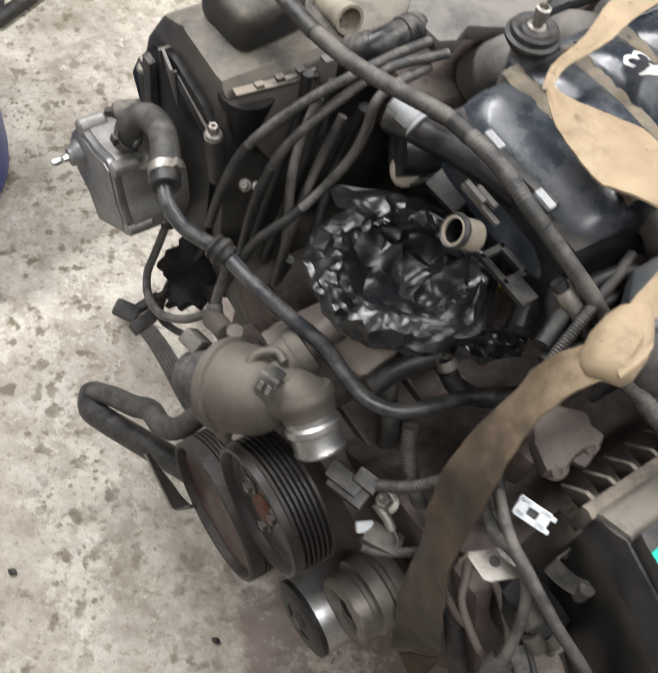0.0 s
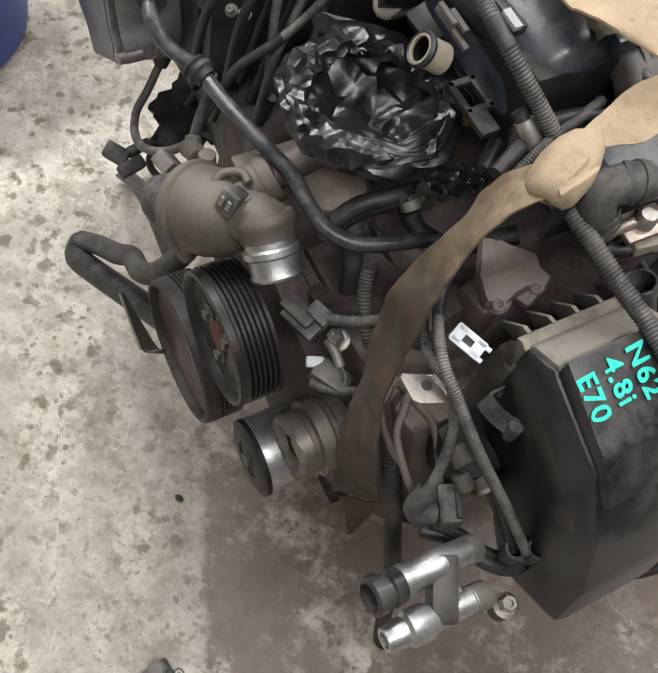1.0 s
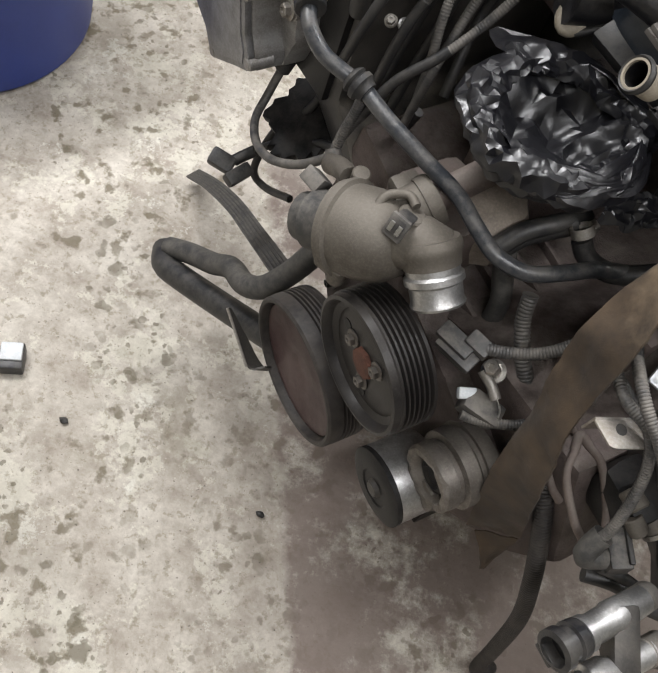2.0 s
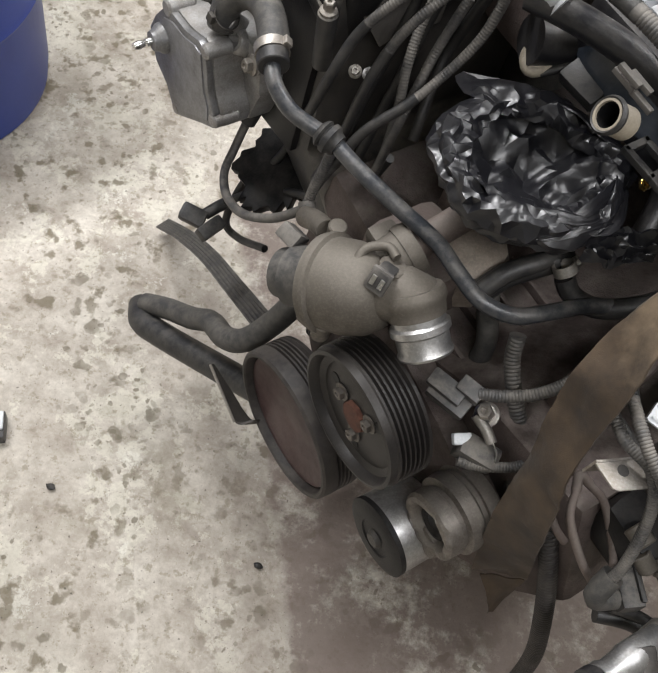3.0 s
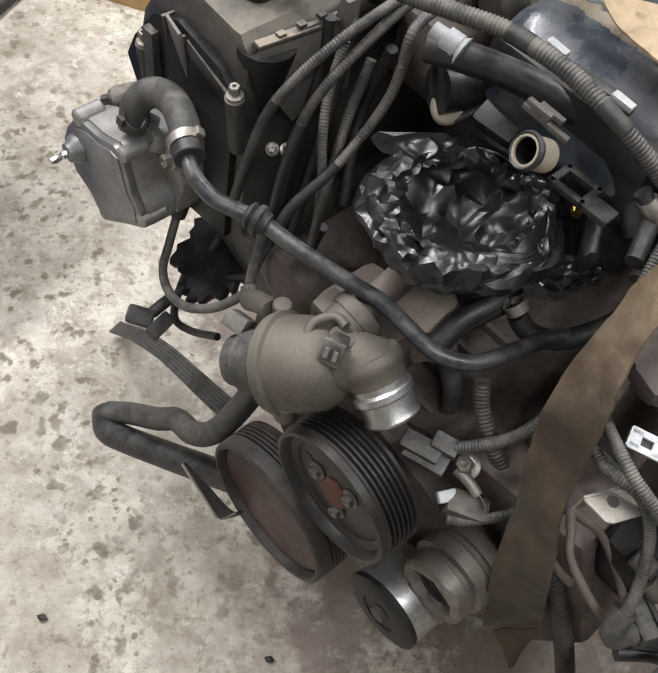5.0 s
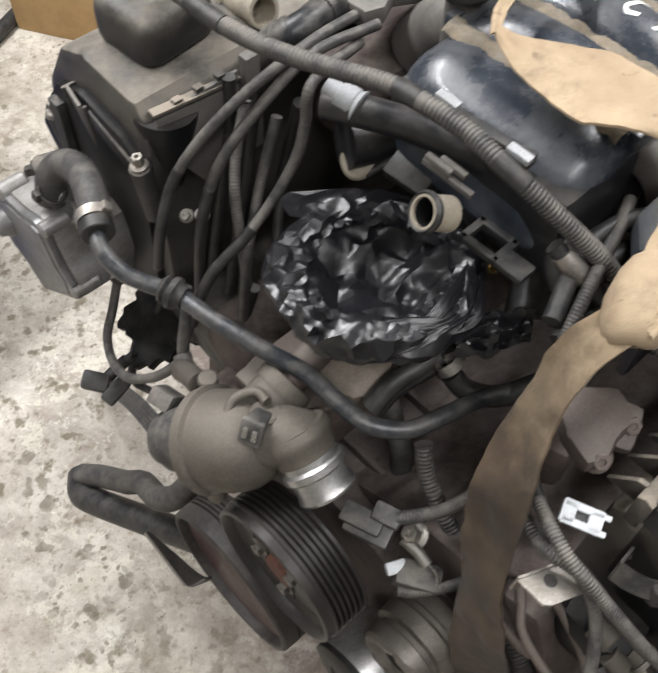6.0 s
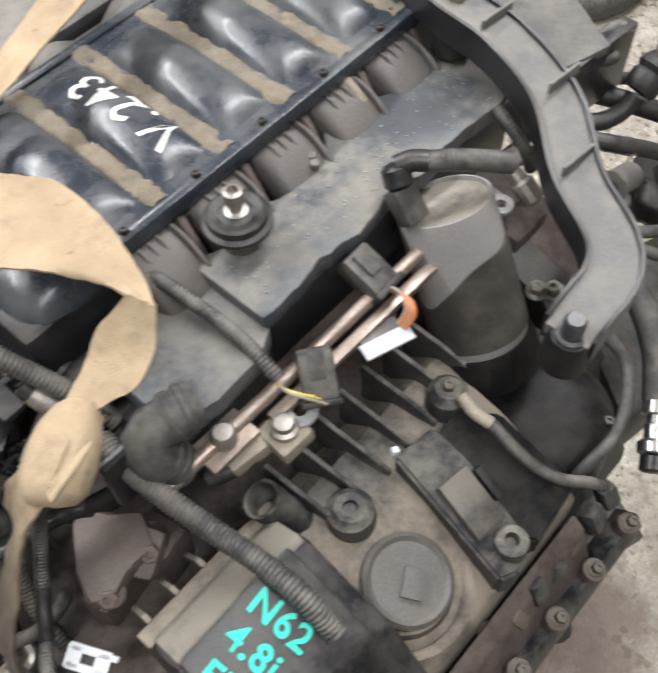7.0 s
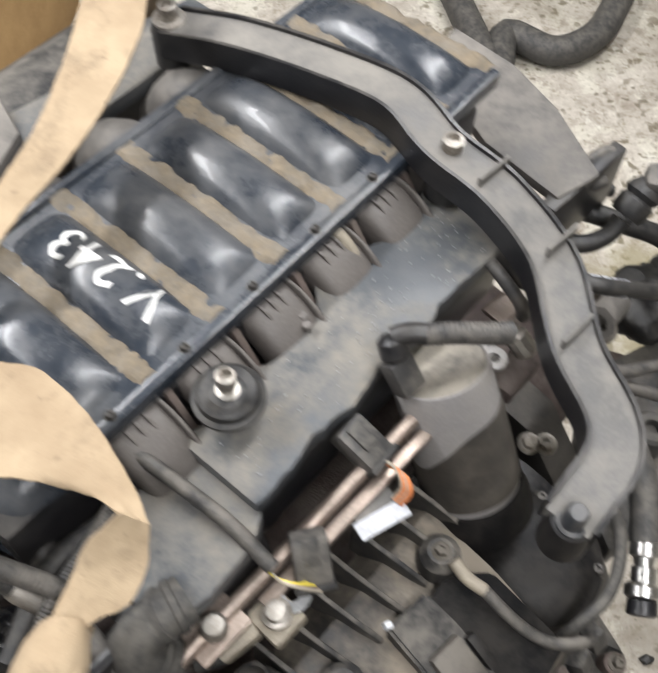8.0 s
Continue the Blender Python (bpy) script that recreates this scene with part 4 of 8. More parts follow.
# thermostat housing
def thermostat():
    c = Vector((0.028, 0.545, 0.805))
    root = thing("thermostat_housing", c, "dusty cast aluminium thermostat housing with bright hose neck", "thermostat housing")
    n1 = Vector((0.095, 0.532, 0.835))
    n2 = Vector((0.125, 0.499, 0.797))
    ax = Vector((-0.029, 0.568, 0.78)) - Vector((0.037, 0.548, 0.82))
    ax.normalize()
    part("body", lathe(c - ax * 0.055, c, [(0, 0), (0.002, 0.020), (0.012, 0.037), (0.03, 0.048), (0.055, 0.053), (0.078, 0.053), (0.08, 0.058), (0.086, 0.058), (0.088, 0.055), (0.094, 0.055), (0.097, 0.05), (0.105, 0.0)], 44), dirty_alu, root)
    d = n2 - n1
    k = d.length
    d.normalize()
    part("elbow", tube([c, c + (n1 - c) * 0.55 + UP * 0.008, n1 - d * 0.006, n1 + d * 0.002], 0.0315, 0, 24), dirty_alu, root)
    part("neck_base", lathe(n1, n2, [(-0.016, 0), (-0.016, 0.0335), (-0.010, 0.0360), (-0.003, 0.0360), (0.002, 0.0335), (0.014, 0.0320), (0.016, 0.0)], 40), dirty_alu, root)
    part("neck", lathe(n1, n2, [(0.012, 0), (0.012, 0.0300), (0.021, 0.0300), (0.024, 0.0335), (0.031, 0.0335), (0.034, 0.0298), (k - 0.008, 0.0293), (k - 0.003, 0.0312), (k, 0.030), (k, 0.0265), (k - 0.03, 0.0255), (k - 0.03, 0)], 40), satin_alu, root, "machined bright aluminium hose neck")
    part("inlet", tube([c, (0.052, 0.568, 0.828), (0.078, 0.594, 0.842)], 0.0275, 0, 24), dirty_alu, root)
    part("inlet_collar", lathe((0.070, 0.586, 0.838), (0.090, 0.606, 0.850), [(0, 0), (0, 0.030), (0.010, 0.031), (0.016, 0.029), (0.018, 0)], 28), dirty_alu, root)
    s = Vector((0.054, 0.533, 0.861))
    sock = part("sensor_plug", block(look(s, s + Vector((-0.2, -0.5, 0.3))) , (0.020, 0.024, 0.032), 0.003), conduit_mat, root, "square grey two-pin sensor socket")
    part("socket_rim", block(look(s, s + Vector((-0.2, -0.5, 0.3))) @ pose(0, 0, -0.0125), (0.0235, 0.0275, 0.006), 0.002), grey_plastic, sock)
    part("sensor_boss", rod(s + Vector((0.004, 0.006, -0.03)), s + Vector((0.008, 0.016, 0.004)), 0.016), dirty_alu, root)
    bm = bmesh.new()
    for q in (-0.005, 0.005):
        block(look(s, s + Vector((-0.2, -0.5, 0.3))) @ pose(q, 0, -0.0175), (0.005, 0.012, 0.002), 0.0005, bm, 1)
    part("pin", bm, bright_alu, sock)
    e = c + ax * 0.06
    part("actuator", lathe(e, e + ax, [(-0.02, 0), (-0.02, 0.036), (0.018, 0.036), (0.02, 0.031), (0.036, 0.029), (0.038, 0.0)], 32), dry_rubber, root)
    f = Vector((-0.052, 0.598, 0.79))
    part("socket", block(look(f, f + Vector((-0.25, -0.4, 0.6))), (0.028, 0.02, 0.03), 0.003), conduit_mat, root)
    g0, g1 = Vector((-0.017, 0.612, 0.8)), Vector((-0.046, 0.652, 0.76))
    part("pipe_stub", tube([g0, (g0 + g1) / 2 + UP * 0.004, g1], 0.013, 0, 16), dirty_alu, root)
    for p in (Vector((-0.006, 0.607, 0.815)), Vector((0.01, 0.509, 0.77)), Vector((-0.011, 0.537, 0.75))):
        part("lug", rod(p - UP * 0.02, p + UP * 0.008, 0.011), dirty_alu, root)
    part("ridge", tube([(0.022, 0.546, 0.85), (0.029, 0.562, 0.86), (0.050, 0.568, 0.866), (0.062, 0.556, 0.868)], 0.0055, 0, 10), dirty_alu, root)
    part("flange", block(Matrix.Translation(Vector((0.053, 0.595, 0.835))) @ EN.to_3x3().to_4x4(), (0.035, 0.05, 0.02), 0.006), dirty_alu, root)


thermostat()


def water_pipe():
    root = thing("coolant_pipe", (0.108, 0.603, 0.88), "brownish aluminium coolant pipe in the engine valley", "pipe")
    part("pipe", tube([(0.058, 0.577, 0.83), (0.091, 0.608, 0.85), (0.129, 0.645, 0.87)], 0.017, 0, 20), brown_case, root)
    part("casting", lathe((0.144, 0.653, 0.76), (0.147, 0.63, 0.83), [(0, 0), (0, 0.055), (0.05, 0.048), (0.075, 0.038), (0.082, 0.02), (0.083, 0)], 11, angle=20), tan_cast, root)
    part("branch", tube([(0.166, 0.583, 0.82), (0.187, 0.6, 0.84), (0.232, 0.624, 0.86)], 0.014, 0, 14), rubber, root)
    part("body", block(Matrix.Translation(Vector((0.094, 0.623, 0.77))) @ EN.to_3x3().to_4x4(), (0.10, 0.11, 0.10), 0.02), brown_case, root)


water_pipe()


# vacuum pump on the left bank
def vacuum_pump():
    root = thing("vacuum_pump", L(-0.27, -0.48, 0.74), "grey cast aluminium vacuum pump with flat scratched cover and stud", "vacuum pump")
    def face(a):
        """A pose whose x runs to the right bank, y up and z to the front, at a along the engine."""
        p = L(a, 0, 0)
        return Matrix(((RIGHT.x, 0, -REAR.x, p.x), (RIGHT.y, 0, -REAR.y, p.y), (0, 1, 0, 0), (0, 0, 0, 1)))
    out = [(-0.548, 0.796), (-0.520, 0.811), (-0.486, 0.815), (-0.452, 0.829), (-0.434, 0.828), (-0.428, 0.802), (-0.420, 0.770), (-0.404, 0.748), (-0.402, 0.724), (-0.430, 0.704), (-0.490, 0.656), (-0.513, 0.650), (-0.533, 0.676), (-0.566, 0.690), (-0.575, 0.714), (-0.584, 0.735), (-0.568, 0.768)]
    mid = Vector((-0.492, 0.742))
    def grown(f):
        return [tuple(mid + (Vector(p) - mid) * f) for p in out]
    part("cover", prism(face(-0.290), out, 0.010, 0.003), pump_grey, root, "flat scratched dark grey cover plate")
    part("cover_face", prism(face(-0.2995), grown(0.86), 0.0025, 0.001), pump_dark, root)
    body = part("casting", prism(face(-0.247), grown(1.03), 0.044, 0.006), cast_pale, root)
    part("rear_casting", prism(face(-0.203), [(-0.545, 0.70), (-0.530, 0.795), (-0.480, 0.832), (-0.430, 0.842), (-0.392, 0.832), (-0.384, 0.775), (-0.402, 0.718), (-0.44, 0.675), (-0.50, 0.655)], 0.046, 0.012), cast_pale, root)
    for b, z, r in ((-0.536, 0.806, 0.0125), (-0.406, 0.735, 0.0105), (-0.505, 0.656, 0.010), (-0.574, 0.722, 0.010), (-0.437, 0.823, 0.010)):
        part("lug", rod(L(-0.262, b, z), L(-0.301, b, z), r, None, 20, 0.003), cast_pale, body)
    tip = L(-0.345, -0.541, 0.753)
    base = L(-0.300, -0.541, 0.753)
    part("stud_boss", lathe(base, tip, [(-0.004, 0), (-0.004, 0.021), (0.006, 0.020), (0.012, 0.015), (0.018, 0.013), (0.020, 0)], 24), pump_grey, root)
    part("stud", lathe(base, tip, [(0.015, 0), (0.015, 0.0055), (0.026, 0.0055), (0.028, 0.004), (0.036, 0.006), (0.043, 0.0045), (0.045, 0)], 16), bright_alu, root, "bright steel stud tip")
    eye = part("eye", lathe(L(-0.235, -0.435, 0.815), L(-0.262, -0.435, 0.832), [(0, 0), (0, 0.017), (0.026, 0.016), (0.030, 0.013), (0.030, 0.008), (0.022, 0.007), (0.022, 0)], 24), cast_pale, root)
    boss = part("boss", rod(L(-0.215, -0.402, 0.812), L(-0.250, -0.404, 0.816), 0.014), cast_pale, root)
    part("bolt", hexbolt(L(-0.250, -0.404, 0.816), L(-0.262, -0.405, 0.818), 0.009), steel, boss)
    part("outlet", rod(L(-0.225, -0.455, 0.81), (-0.209, 0.824, 0.856), 0.0145), cast_pale, root)


vacuum_pump()


# oil filter canister
def oil_filter():
    top, low = Vector((0.6495, 0.7745, 1.055)), Vector((0.687, 0.724, 0.93))
    root = thing("oil_filter_housing", low, "grey cylindrical oil filter canister with dished lid, half clean, half oily", "oil filter")
    n = (top - low).length
    part("canister", lathe(low, top, [(-0.02, 0), (-0.02, 0.044), (0.0, 0.048), (n - 0.02, 0.0445), (n - 0.006, 0.0445), (n, 0.0437), (n, 0.0418), (n - 0.004, 0.041), (n - 0.008, 0.0)], 48), canister_grey, root)
    d = (top - low).normalized()
    part("lid", lathe(low, top, [(n - 0.010, 0), (n - 0.010, 0.0405), (n - 0.0035, 0.0405), (n - 0.0015, 0.036), (n - 0.003, 0.02), (n - 0.0035, 0)], 48), dusty_top, root, "dished lid caked with tan dust")
    # oil creeping up the lower half, with an uneven upper edge
    bm = lathe(low, top, [(0.0, 0.0478), (0.0, 0.0485), (n * 0.25, 0.0478), (n * 0.55, 0.0468), (n * 0.55, 0.0455)], 48)
    for v in bm.verts:
        h = (v.co - low).dot(d)
        if h > n * 0.5:
            w = (v.co - low).normalized()
            v.co += d * (0.034 * noise.noise(v.co * 17) + 0.02 * w.dot(REAR))
    part("oil_film", bm, oily_plastic, root, "dark oily lower half")
    part("foot", lathe(low - d * 0.05, low, [(0, 0), (0, 0.053), (0.02, 0.053), (0.030, 0.0505), (0.04, 0.049)], 36), soot_black, root)
    part("bolt", hexbolt((0.688, 0.698, 0.925), (0.688, 0.693, 0.945), 0.007), steel, root)
    part("bolt", hexbolt((0.742, 0.741, 0.955), (0.74, 0.737, 0.97), 0.007), steel, root)
    part("bolt", hexbolt((0.758, 0.739, 0.955), (0.755, 0.736, 0.97), 0.007), steel, root)


oil_filter()


# arched grey cover brace
def brace():
    root = thing("cover_brace", L(0.42, 0.1, 1.05), "long grey plastic arched brace with dark rim and three mounting bolts", "brace")
    pts = [(0.421, 1.146, 1.125), (0.491, 1.105, 1.14), (0.571, 1.056, 1.145), (0.634, 1.01, 1.145), (0.669, 0.957, 1.135), (0.715, 0.908, 1.125), (0.753, 0.846, 1.105), (0.76, 0.768, 1.09), (0.778, 0.709, 1.08), (0.773, 0.674, 1.075), (0.747, 0.645, 1.07), (0.73, 0.627, 1.06)]
    cs = spline(pts, 0.008)
    def band(half, drop, thick, name, mat, label=""):
        bm = bmesh.new()
        rows = []
        for k, c in enumerate(cs):
            t = (cs[min(k + 1, len(cs) - 1)] - cs[max(k - 1, 0)])
            t.z = 0
            t.normalize()
            s = Vector((t.y, -t.x, 0))
            h = half * (1.0 if 6 < k < len(cs) - 6 else 0.9)
            rows.append([bm.verts.new(c + s * q * h - UP * w) for q, w in ((-1, drop), (1, drop), (1, drop + thick), (-1, drop + thick))])
        for a, b in zip(rows, rows[1:]):
            for i in range(4):
                bm.faces.new((a[i], a[(i + 1) % 4], b[(i + 1) % 4], b[i]))
        bm.faces.new(rows[0])
        bm.faces.new(rows[-1])
        bmesh.ops.recalc_face_normals(bm, faces=bm.faces)
        return part(name, smooth(bm, 30), mat, root, label)
    band(0.0214, 0.004, 0.012, "web", brace_plastic)
    # raised dark rims along both edges
    for sgn in (-1, 1):
        line = []
        for k, c in enumerate(cs[::2]):
            q = min(k * 2, len(cs) - 2)
            t = (cs[q + 1] - cs[max(q - 1, 0)])
            t.z = 0
            t.normalize()
            line.append(c + Vector((t.y, -t.x, 0)) * sgn * 0.0215 - UP * 0.010)
        bm = bmesh.new()
        own = spline(line, 0.008)
        rows = []
        for k, c in enumerate(own):
            t = (own[min(k + 1, len(own) - 1)] - own[max(k - 1, 0)])
            t.z = 0
            t.normalize()
            s = Vector((t.y, -t.x, 0)) * 0.0018
            rows.append([bm.verts.new(p) for p in (c - s + UP * 0.010, c + s + UP * 0.010, c + s - UP * 0.022, c - s - UP * 0.022)])
        for a, b in zip(rows, rows[1:]):
            for i in range(4):
                bm.faces.new((a[i], a[(i + 1) % 4], b[(i + 1) % 4], b[i]))
        bm.faces.new(rows[0])
        bm.faces.new(rows[-1])
        part("rim", smooth(bm, 30), clean_black, root)
    for p in ((0.71, 0.925, 1.128), (0.762, 0.86, 1.11), (0.762, 0.779, 1.092)):
        part("stiffener", block(Matrix.Translation(p) @ pose(0, 0, 0, 0, 0, 40), (0.04, 0.003, 0.012), 0.001), brace_plastic, root)
    for p, r in (((0.42, 1.148, 1.122), 0.012), ((0.677, 0.954, 1.122), 0.012)):
        p = Vector(p)
        bush = part("bushing", lathe(p - UP * 0.05, p, [(0, 0), (0, 0.02), (0.04, 0.02), (0.05, 0.017), (0.05, 0)], 28), rubber, root)
        part("bolt", lathe(p, p + UP, [(0, 0), (0, 0.017), (0.003, 0.017), (0.004, 0.010), (0.018, 0.010), (0.019, 0.006), (0.014, 0.005), (0.014, 0)], 24), steel, bush)
    p = Vector((0.734, 0.628, 1.055))
    bush = part("bushing", lathe(p - UP * 0.035, p, [(0, 0), (0, 0.021), (0.02, 0.020), (0.035, 0.016), (0.036, 0)], 28), soot_black, root)
    part("bolt", lathe(p - UP * 0.002, p + UP, [(0, 0), (0, 0.013), (0.004, 0.013), (0.005, 0.0095), (0.022, 0.0090), (0.025, 0.007), (0.025, 0)], 24), shiny_rubber, bush, "black rubber-capped bolt")


brace()


def grommet(at, name="rubber_mount"):
    p = Vector(at)
    root = thing(name, p - UP * 0.06, "black rubber cover mount with steel bolt", "mount", "cover mounts")
    ring = part("rubber_ring", lathe(p - UP * 0.045, p, [(0, 0), (0, 0.024), (0.008, 0.030), (0.012, 0.030), (0.014, 0.026), (0.020, 0.025), (0.022, 0.022), (0.020, 0.015), (0.022, 0.011), (0.022, 0)], 36), rubber, root)
    part("pedestal", rod(p - UP * 0.11, p - UP * 0.044, 0.017), grey_plastic, root)
    part("bolt", lathe(p - UP * 0.025, p, [(0, 0), (0, 0.010), (0.003, 0.010), (0.004, 0.006), (0.012, 0.0065), (0.013, 0.008), (0.025, 0.008), (0.026, 0.005), (0.02, 0.0045), (0.02, 0)], 24), steel, ring)


grommet((0.473, 0.734, 1.128))
grommet((0.228, 0.858, 1.162))


# fuel rail
def fuel_rail():
    root = thing("fuel_rail", L(0.1, 0.22, 0.99), "bronze-coloured metal fuel rail pipe with injector plugs", "fuel rail")
    a, b = Vector((0.408, 0.537, 1.005)), Vector((0.644, 0.752, 1.035))
    part("pipe", tube([a, a + (b - a) * 0.5, b], 0.0065, 0, 16), copper_pipe, root)
    d = (b - a).normalized()
    off = Vector((0.0105, -0.0105, -0.008))
    part("channel", block(look(a + (b - a) * 0.62 + off, b + off), (0.011, 0.009, (b - a).length * 0.62), 0.002), copper_pipe, root)
    s = Vector((0.454, 0.576, 1.012))
    cl = part("clamp", block(look(s - UP * 0.006, s + d), (0.032, 0.008, 0.05), 0.002), copper_pipe, root)
    part("clamp_bolt", lathe(s - UP * 0.004, s + UP, [(0, 0), (0, 0.0115), (0.012, 0.011), (0.016, 0.008), (0.017, 0)], 24), steel, cl)
    p, q = Vector((0.502, 0.586, 1.004)), Vector((0.515, 0.601, 1.007))
    bm = lathe(q - UP * 0.004, q, [(0, 0.0066), (0, 0.0155), (0.004, 0.0155), (0.004, 0.0066)], 24)
    part("lug", bm, clip_grey, root, "pale steel lug with a round hole")
    part("bracket", block(look(p - UP * 0.012, p + d - UP * 0.012), (0.036, 0.020, 0.034), 0.004), tan_plastic, root)
    part("bracket_bolt", lathe(p, p + UP, [(-0.004, 0), (-0.004, 0.0125), (0.004, 0.0125), (0.0055, 0.009), (0.012, 0.0085), (0.013, 0.006), (0.013, 0)], 20), steel, root)


fuel_rail()


# hoses, conduits and pipes
def hose(name, label, pts, r, ribs=0.0, mat=None, plain=(), bore=False, category="hose", piece="tube", group=""):
    root = thing(name, pts[-1], label, category, group)
    own = part(piece, tube(pts, r, ribs, 14 if r > 0.008 else 10, plain=plain, bore=bore), mat or conduit_mat, root)
    for a, b in plain:
        line = spline(pts, 0.004)
        cut = line[round(a * (len(line) - 1)):round(b * (len(line) - 1)) + 1]
        if len(cut) > 3:
            part("tape_wrap", tube(cut[::3] if len(cut) > 8 else cut, r * 1.1, 0, 14), rubber, own, "smooth black tape wrap")
    return root


def band_clamp(root, p, d, r, name="clamp", mat=None):
    p, d = Vector(p), Vector(d).normalized()
    ring = part(name, lathe(p - d * 0.006, p, [(0, r), (0, r + 0.0016), (0.012, r + 0.0016), (0.012, r)], 28), mat or steel, root)
    s = d.orthogonal().normalized()
    if s.z < 0:
        s = -s
    part("clamp_screw", block(look(p + s * (r + 0.003), p + s), (0.012, 0.011, 0.007), 0.002), mat or steel, ring)


# main harness conduit over the front of the manifold
h = hose("harness_conduit", "thick black corrugated cable conduit with taped joints", [(-0.076, 0.884, 1.11), (-0.014, 0.818, 1.115), (0.026, 0.781, 1.118), (0.071, 0.747, 1.125), (0.121, 0.725, 1.128), (0.161, 0.708, 1.13), (0.191, 0.685, 1.13), (0.222, 0.662, 1.125), (0.252, 0.636, 1.115), (0.291, 0.617, 1.09), (0.339, 0.604, 1.05), (0.368, 0.592, 1.02)], 0.0084, 0.0038, plain=((0.14, 0.22), (0.53, 0.58), (0.71, 0.76)), category="conduit")

# thin conduits that fan out over the left bank
for pts, plain in (
    ([(0.136, 0.9, 1.06), (0.098, 0.848, 1.07), (0.056, 0.801, 1.065), (0.018, 0.778, 1.04), (-0.02, 0.762, 1.0), (-0.047, 0.753, 0.955), (-0.064, 0.738, 0.9), (-0.08, 0.751, 0.82)], ((0.62, 1.0),)),
    ([(0.151, 0.88, 1.06), (0.091, 0.827, 1.065), (0.049, 0.788, 1.04), (0.012, 0.76, 1.0), (-0.01, 0.752, 0.95), (-0.024, 0.74, 0.89), (-0.037, 0.747, 0.78), (-0.054, 0.756, 0.7)], ((0.5, 1.0),)),
    ([(0.134, 0.864, 1.05), (0.092, 0.791, 1.06), (0.085, 0.778, 1.02), (0.077, 0.768, 0.985), (0.056, 0.751, 0.945), (0.027, 0.726, 0.91), (-0.009, 0.707, 0.87), (-0.029, 0.697, 0.82), (-0.047, 0.691, 0.765), (-0.048, 0.679, 0.74)], ((0.55, 0.85),)),
    ([(0.025, 0.807, 1.02), (0.015, 0.783, 0.97), (0.014, 0.758, 0.93), (0.019, 0.742, 0.88), (0.021, 0.744, 0.78)], ()),
    ([(0.055, 0.808, 1.0), (0.04, 0.786, 0.94), (0.031, 0.756, 0.9), (0.024, 0.736, 0.86), (0.015, 0.728, 0.76)], ()),
):
    hose("cable_conduit", "thin dusty black corrugated cable conduit beside the valve cover", pts, 0.0057, 0.0036, plain=plain, category="conduit", group="thin conduits over the engine")
for pts in ([(0.007, 0.828, 1.03), (0.004, 0.828, 0.97), (-0.007, 0.814, 0.9), (-0.021, 0.808, 0.82), (-0.031, 0.794, 0.75)], [(0.037, 0.825, 1.03), (0.024, 0.827, 0.95), (0.015, 0.819, 0.88), (0.001, 0.795, 0.8), (-0.008, 0.779, 0.74)], [(0.076, 0.83, 1.0), (0.06, 0.853, 0.9), (0.053, 0.835, 0.86), (0.05, 0.781, 0.8)]):
    hose("cable", "black taped cable running down between the hoses", pts, 0.0068, 0, rubber, category="cable", group="taped cables")

# breather hose from the vacuum pump, then a long rubber pipe across the front
def vacuum_hose():
    root = thing("vacuum_hose", (0.098, 0.59, 0.87), "grey rubber hose clamped to a long black pipe with a collar", "hose")
    part("elbow_hose", tube([(-0.212, 0.825, 0.84), (-0.207, 0.833, 0.872), (-0.184, 0.828, 0.897), (-0.156, 0.8, 0.912), (-0.137, 0.761, 0.915), (-0.128, 0.729, 0.912)], 0.0178, 0, 22), dry_rubber, root, "matt grey rubber elbow hose")
    part("pipe", tube([(-0.129, 0.728, 0.912), (-0.117, 0.701, 0.905), (-0.093, 0.683, 0.893), (-0.064, 0.675, 0.886), (-0.043, 0.671, 0.882), (-0.001, 0.642, 0.88), (0.049, 0.612, 0.878), (0.098, 0.588, 0.872), (0.13, 0.562, 0.865), (0.16, 0.543, 0.858), (0.198, 0.542, 0.852), (0.235, 0.56, 0.852), (0.275, 0.583, 0.852), (0.324, 0.598, 0.85)], 0.0092, 0, 18), shiny_rubber, root, "long black rubber-coated pipe")
    p, q = Vector((-0.135, 0.747, 0.914)), Vector((-0.128, 0.729, 0.912))
    band_clamp(root, q - (q - p) * 0.5, q - p, 0.0181)
    part("sleeve", rod(q - (q - p).normalized() * 0.004, q + (q - p).normalized() * 0.012, 0.0182), rubber, root)
    a, b = Vector((-0.056, 0.675, 0.885)), Vector((-0.031, 0.664, 0.882))
    n = (b - a).length
    part("collar", lathe(a, b, [(0, 0), (0, 0.011), (0.003, 0.015), (0.006, 0.0165), (0.009, 0.0135), (0.012, 0.0175), (0.018, 0.0175), (0.021, 0.014), (n, 0.012), (n, 0)], 28), rubber, root, "moulded rubber collar")
    s0, s1 = Vector((-0.206, 0.824, 0.86)), Vector((-0.226, 0.832, 0.83))
    band_clamp(root, Vector((-0.208, 0.822, 0.858)), s0 - s1, 0.0158, mat=dark_steel)


vacuum_hose()

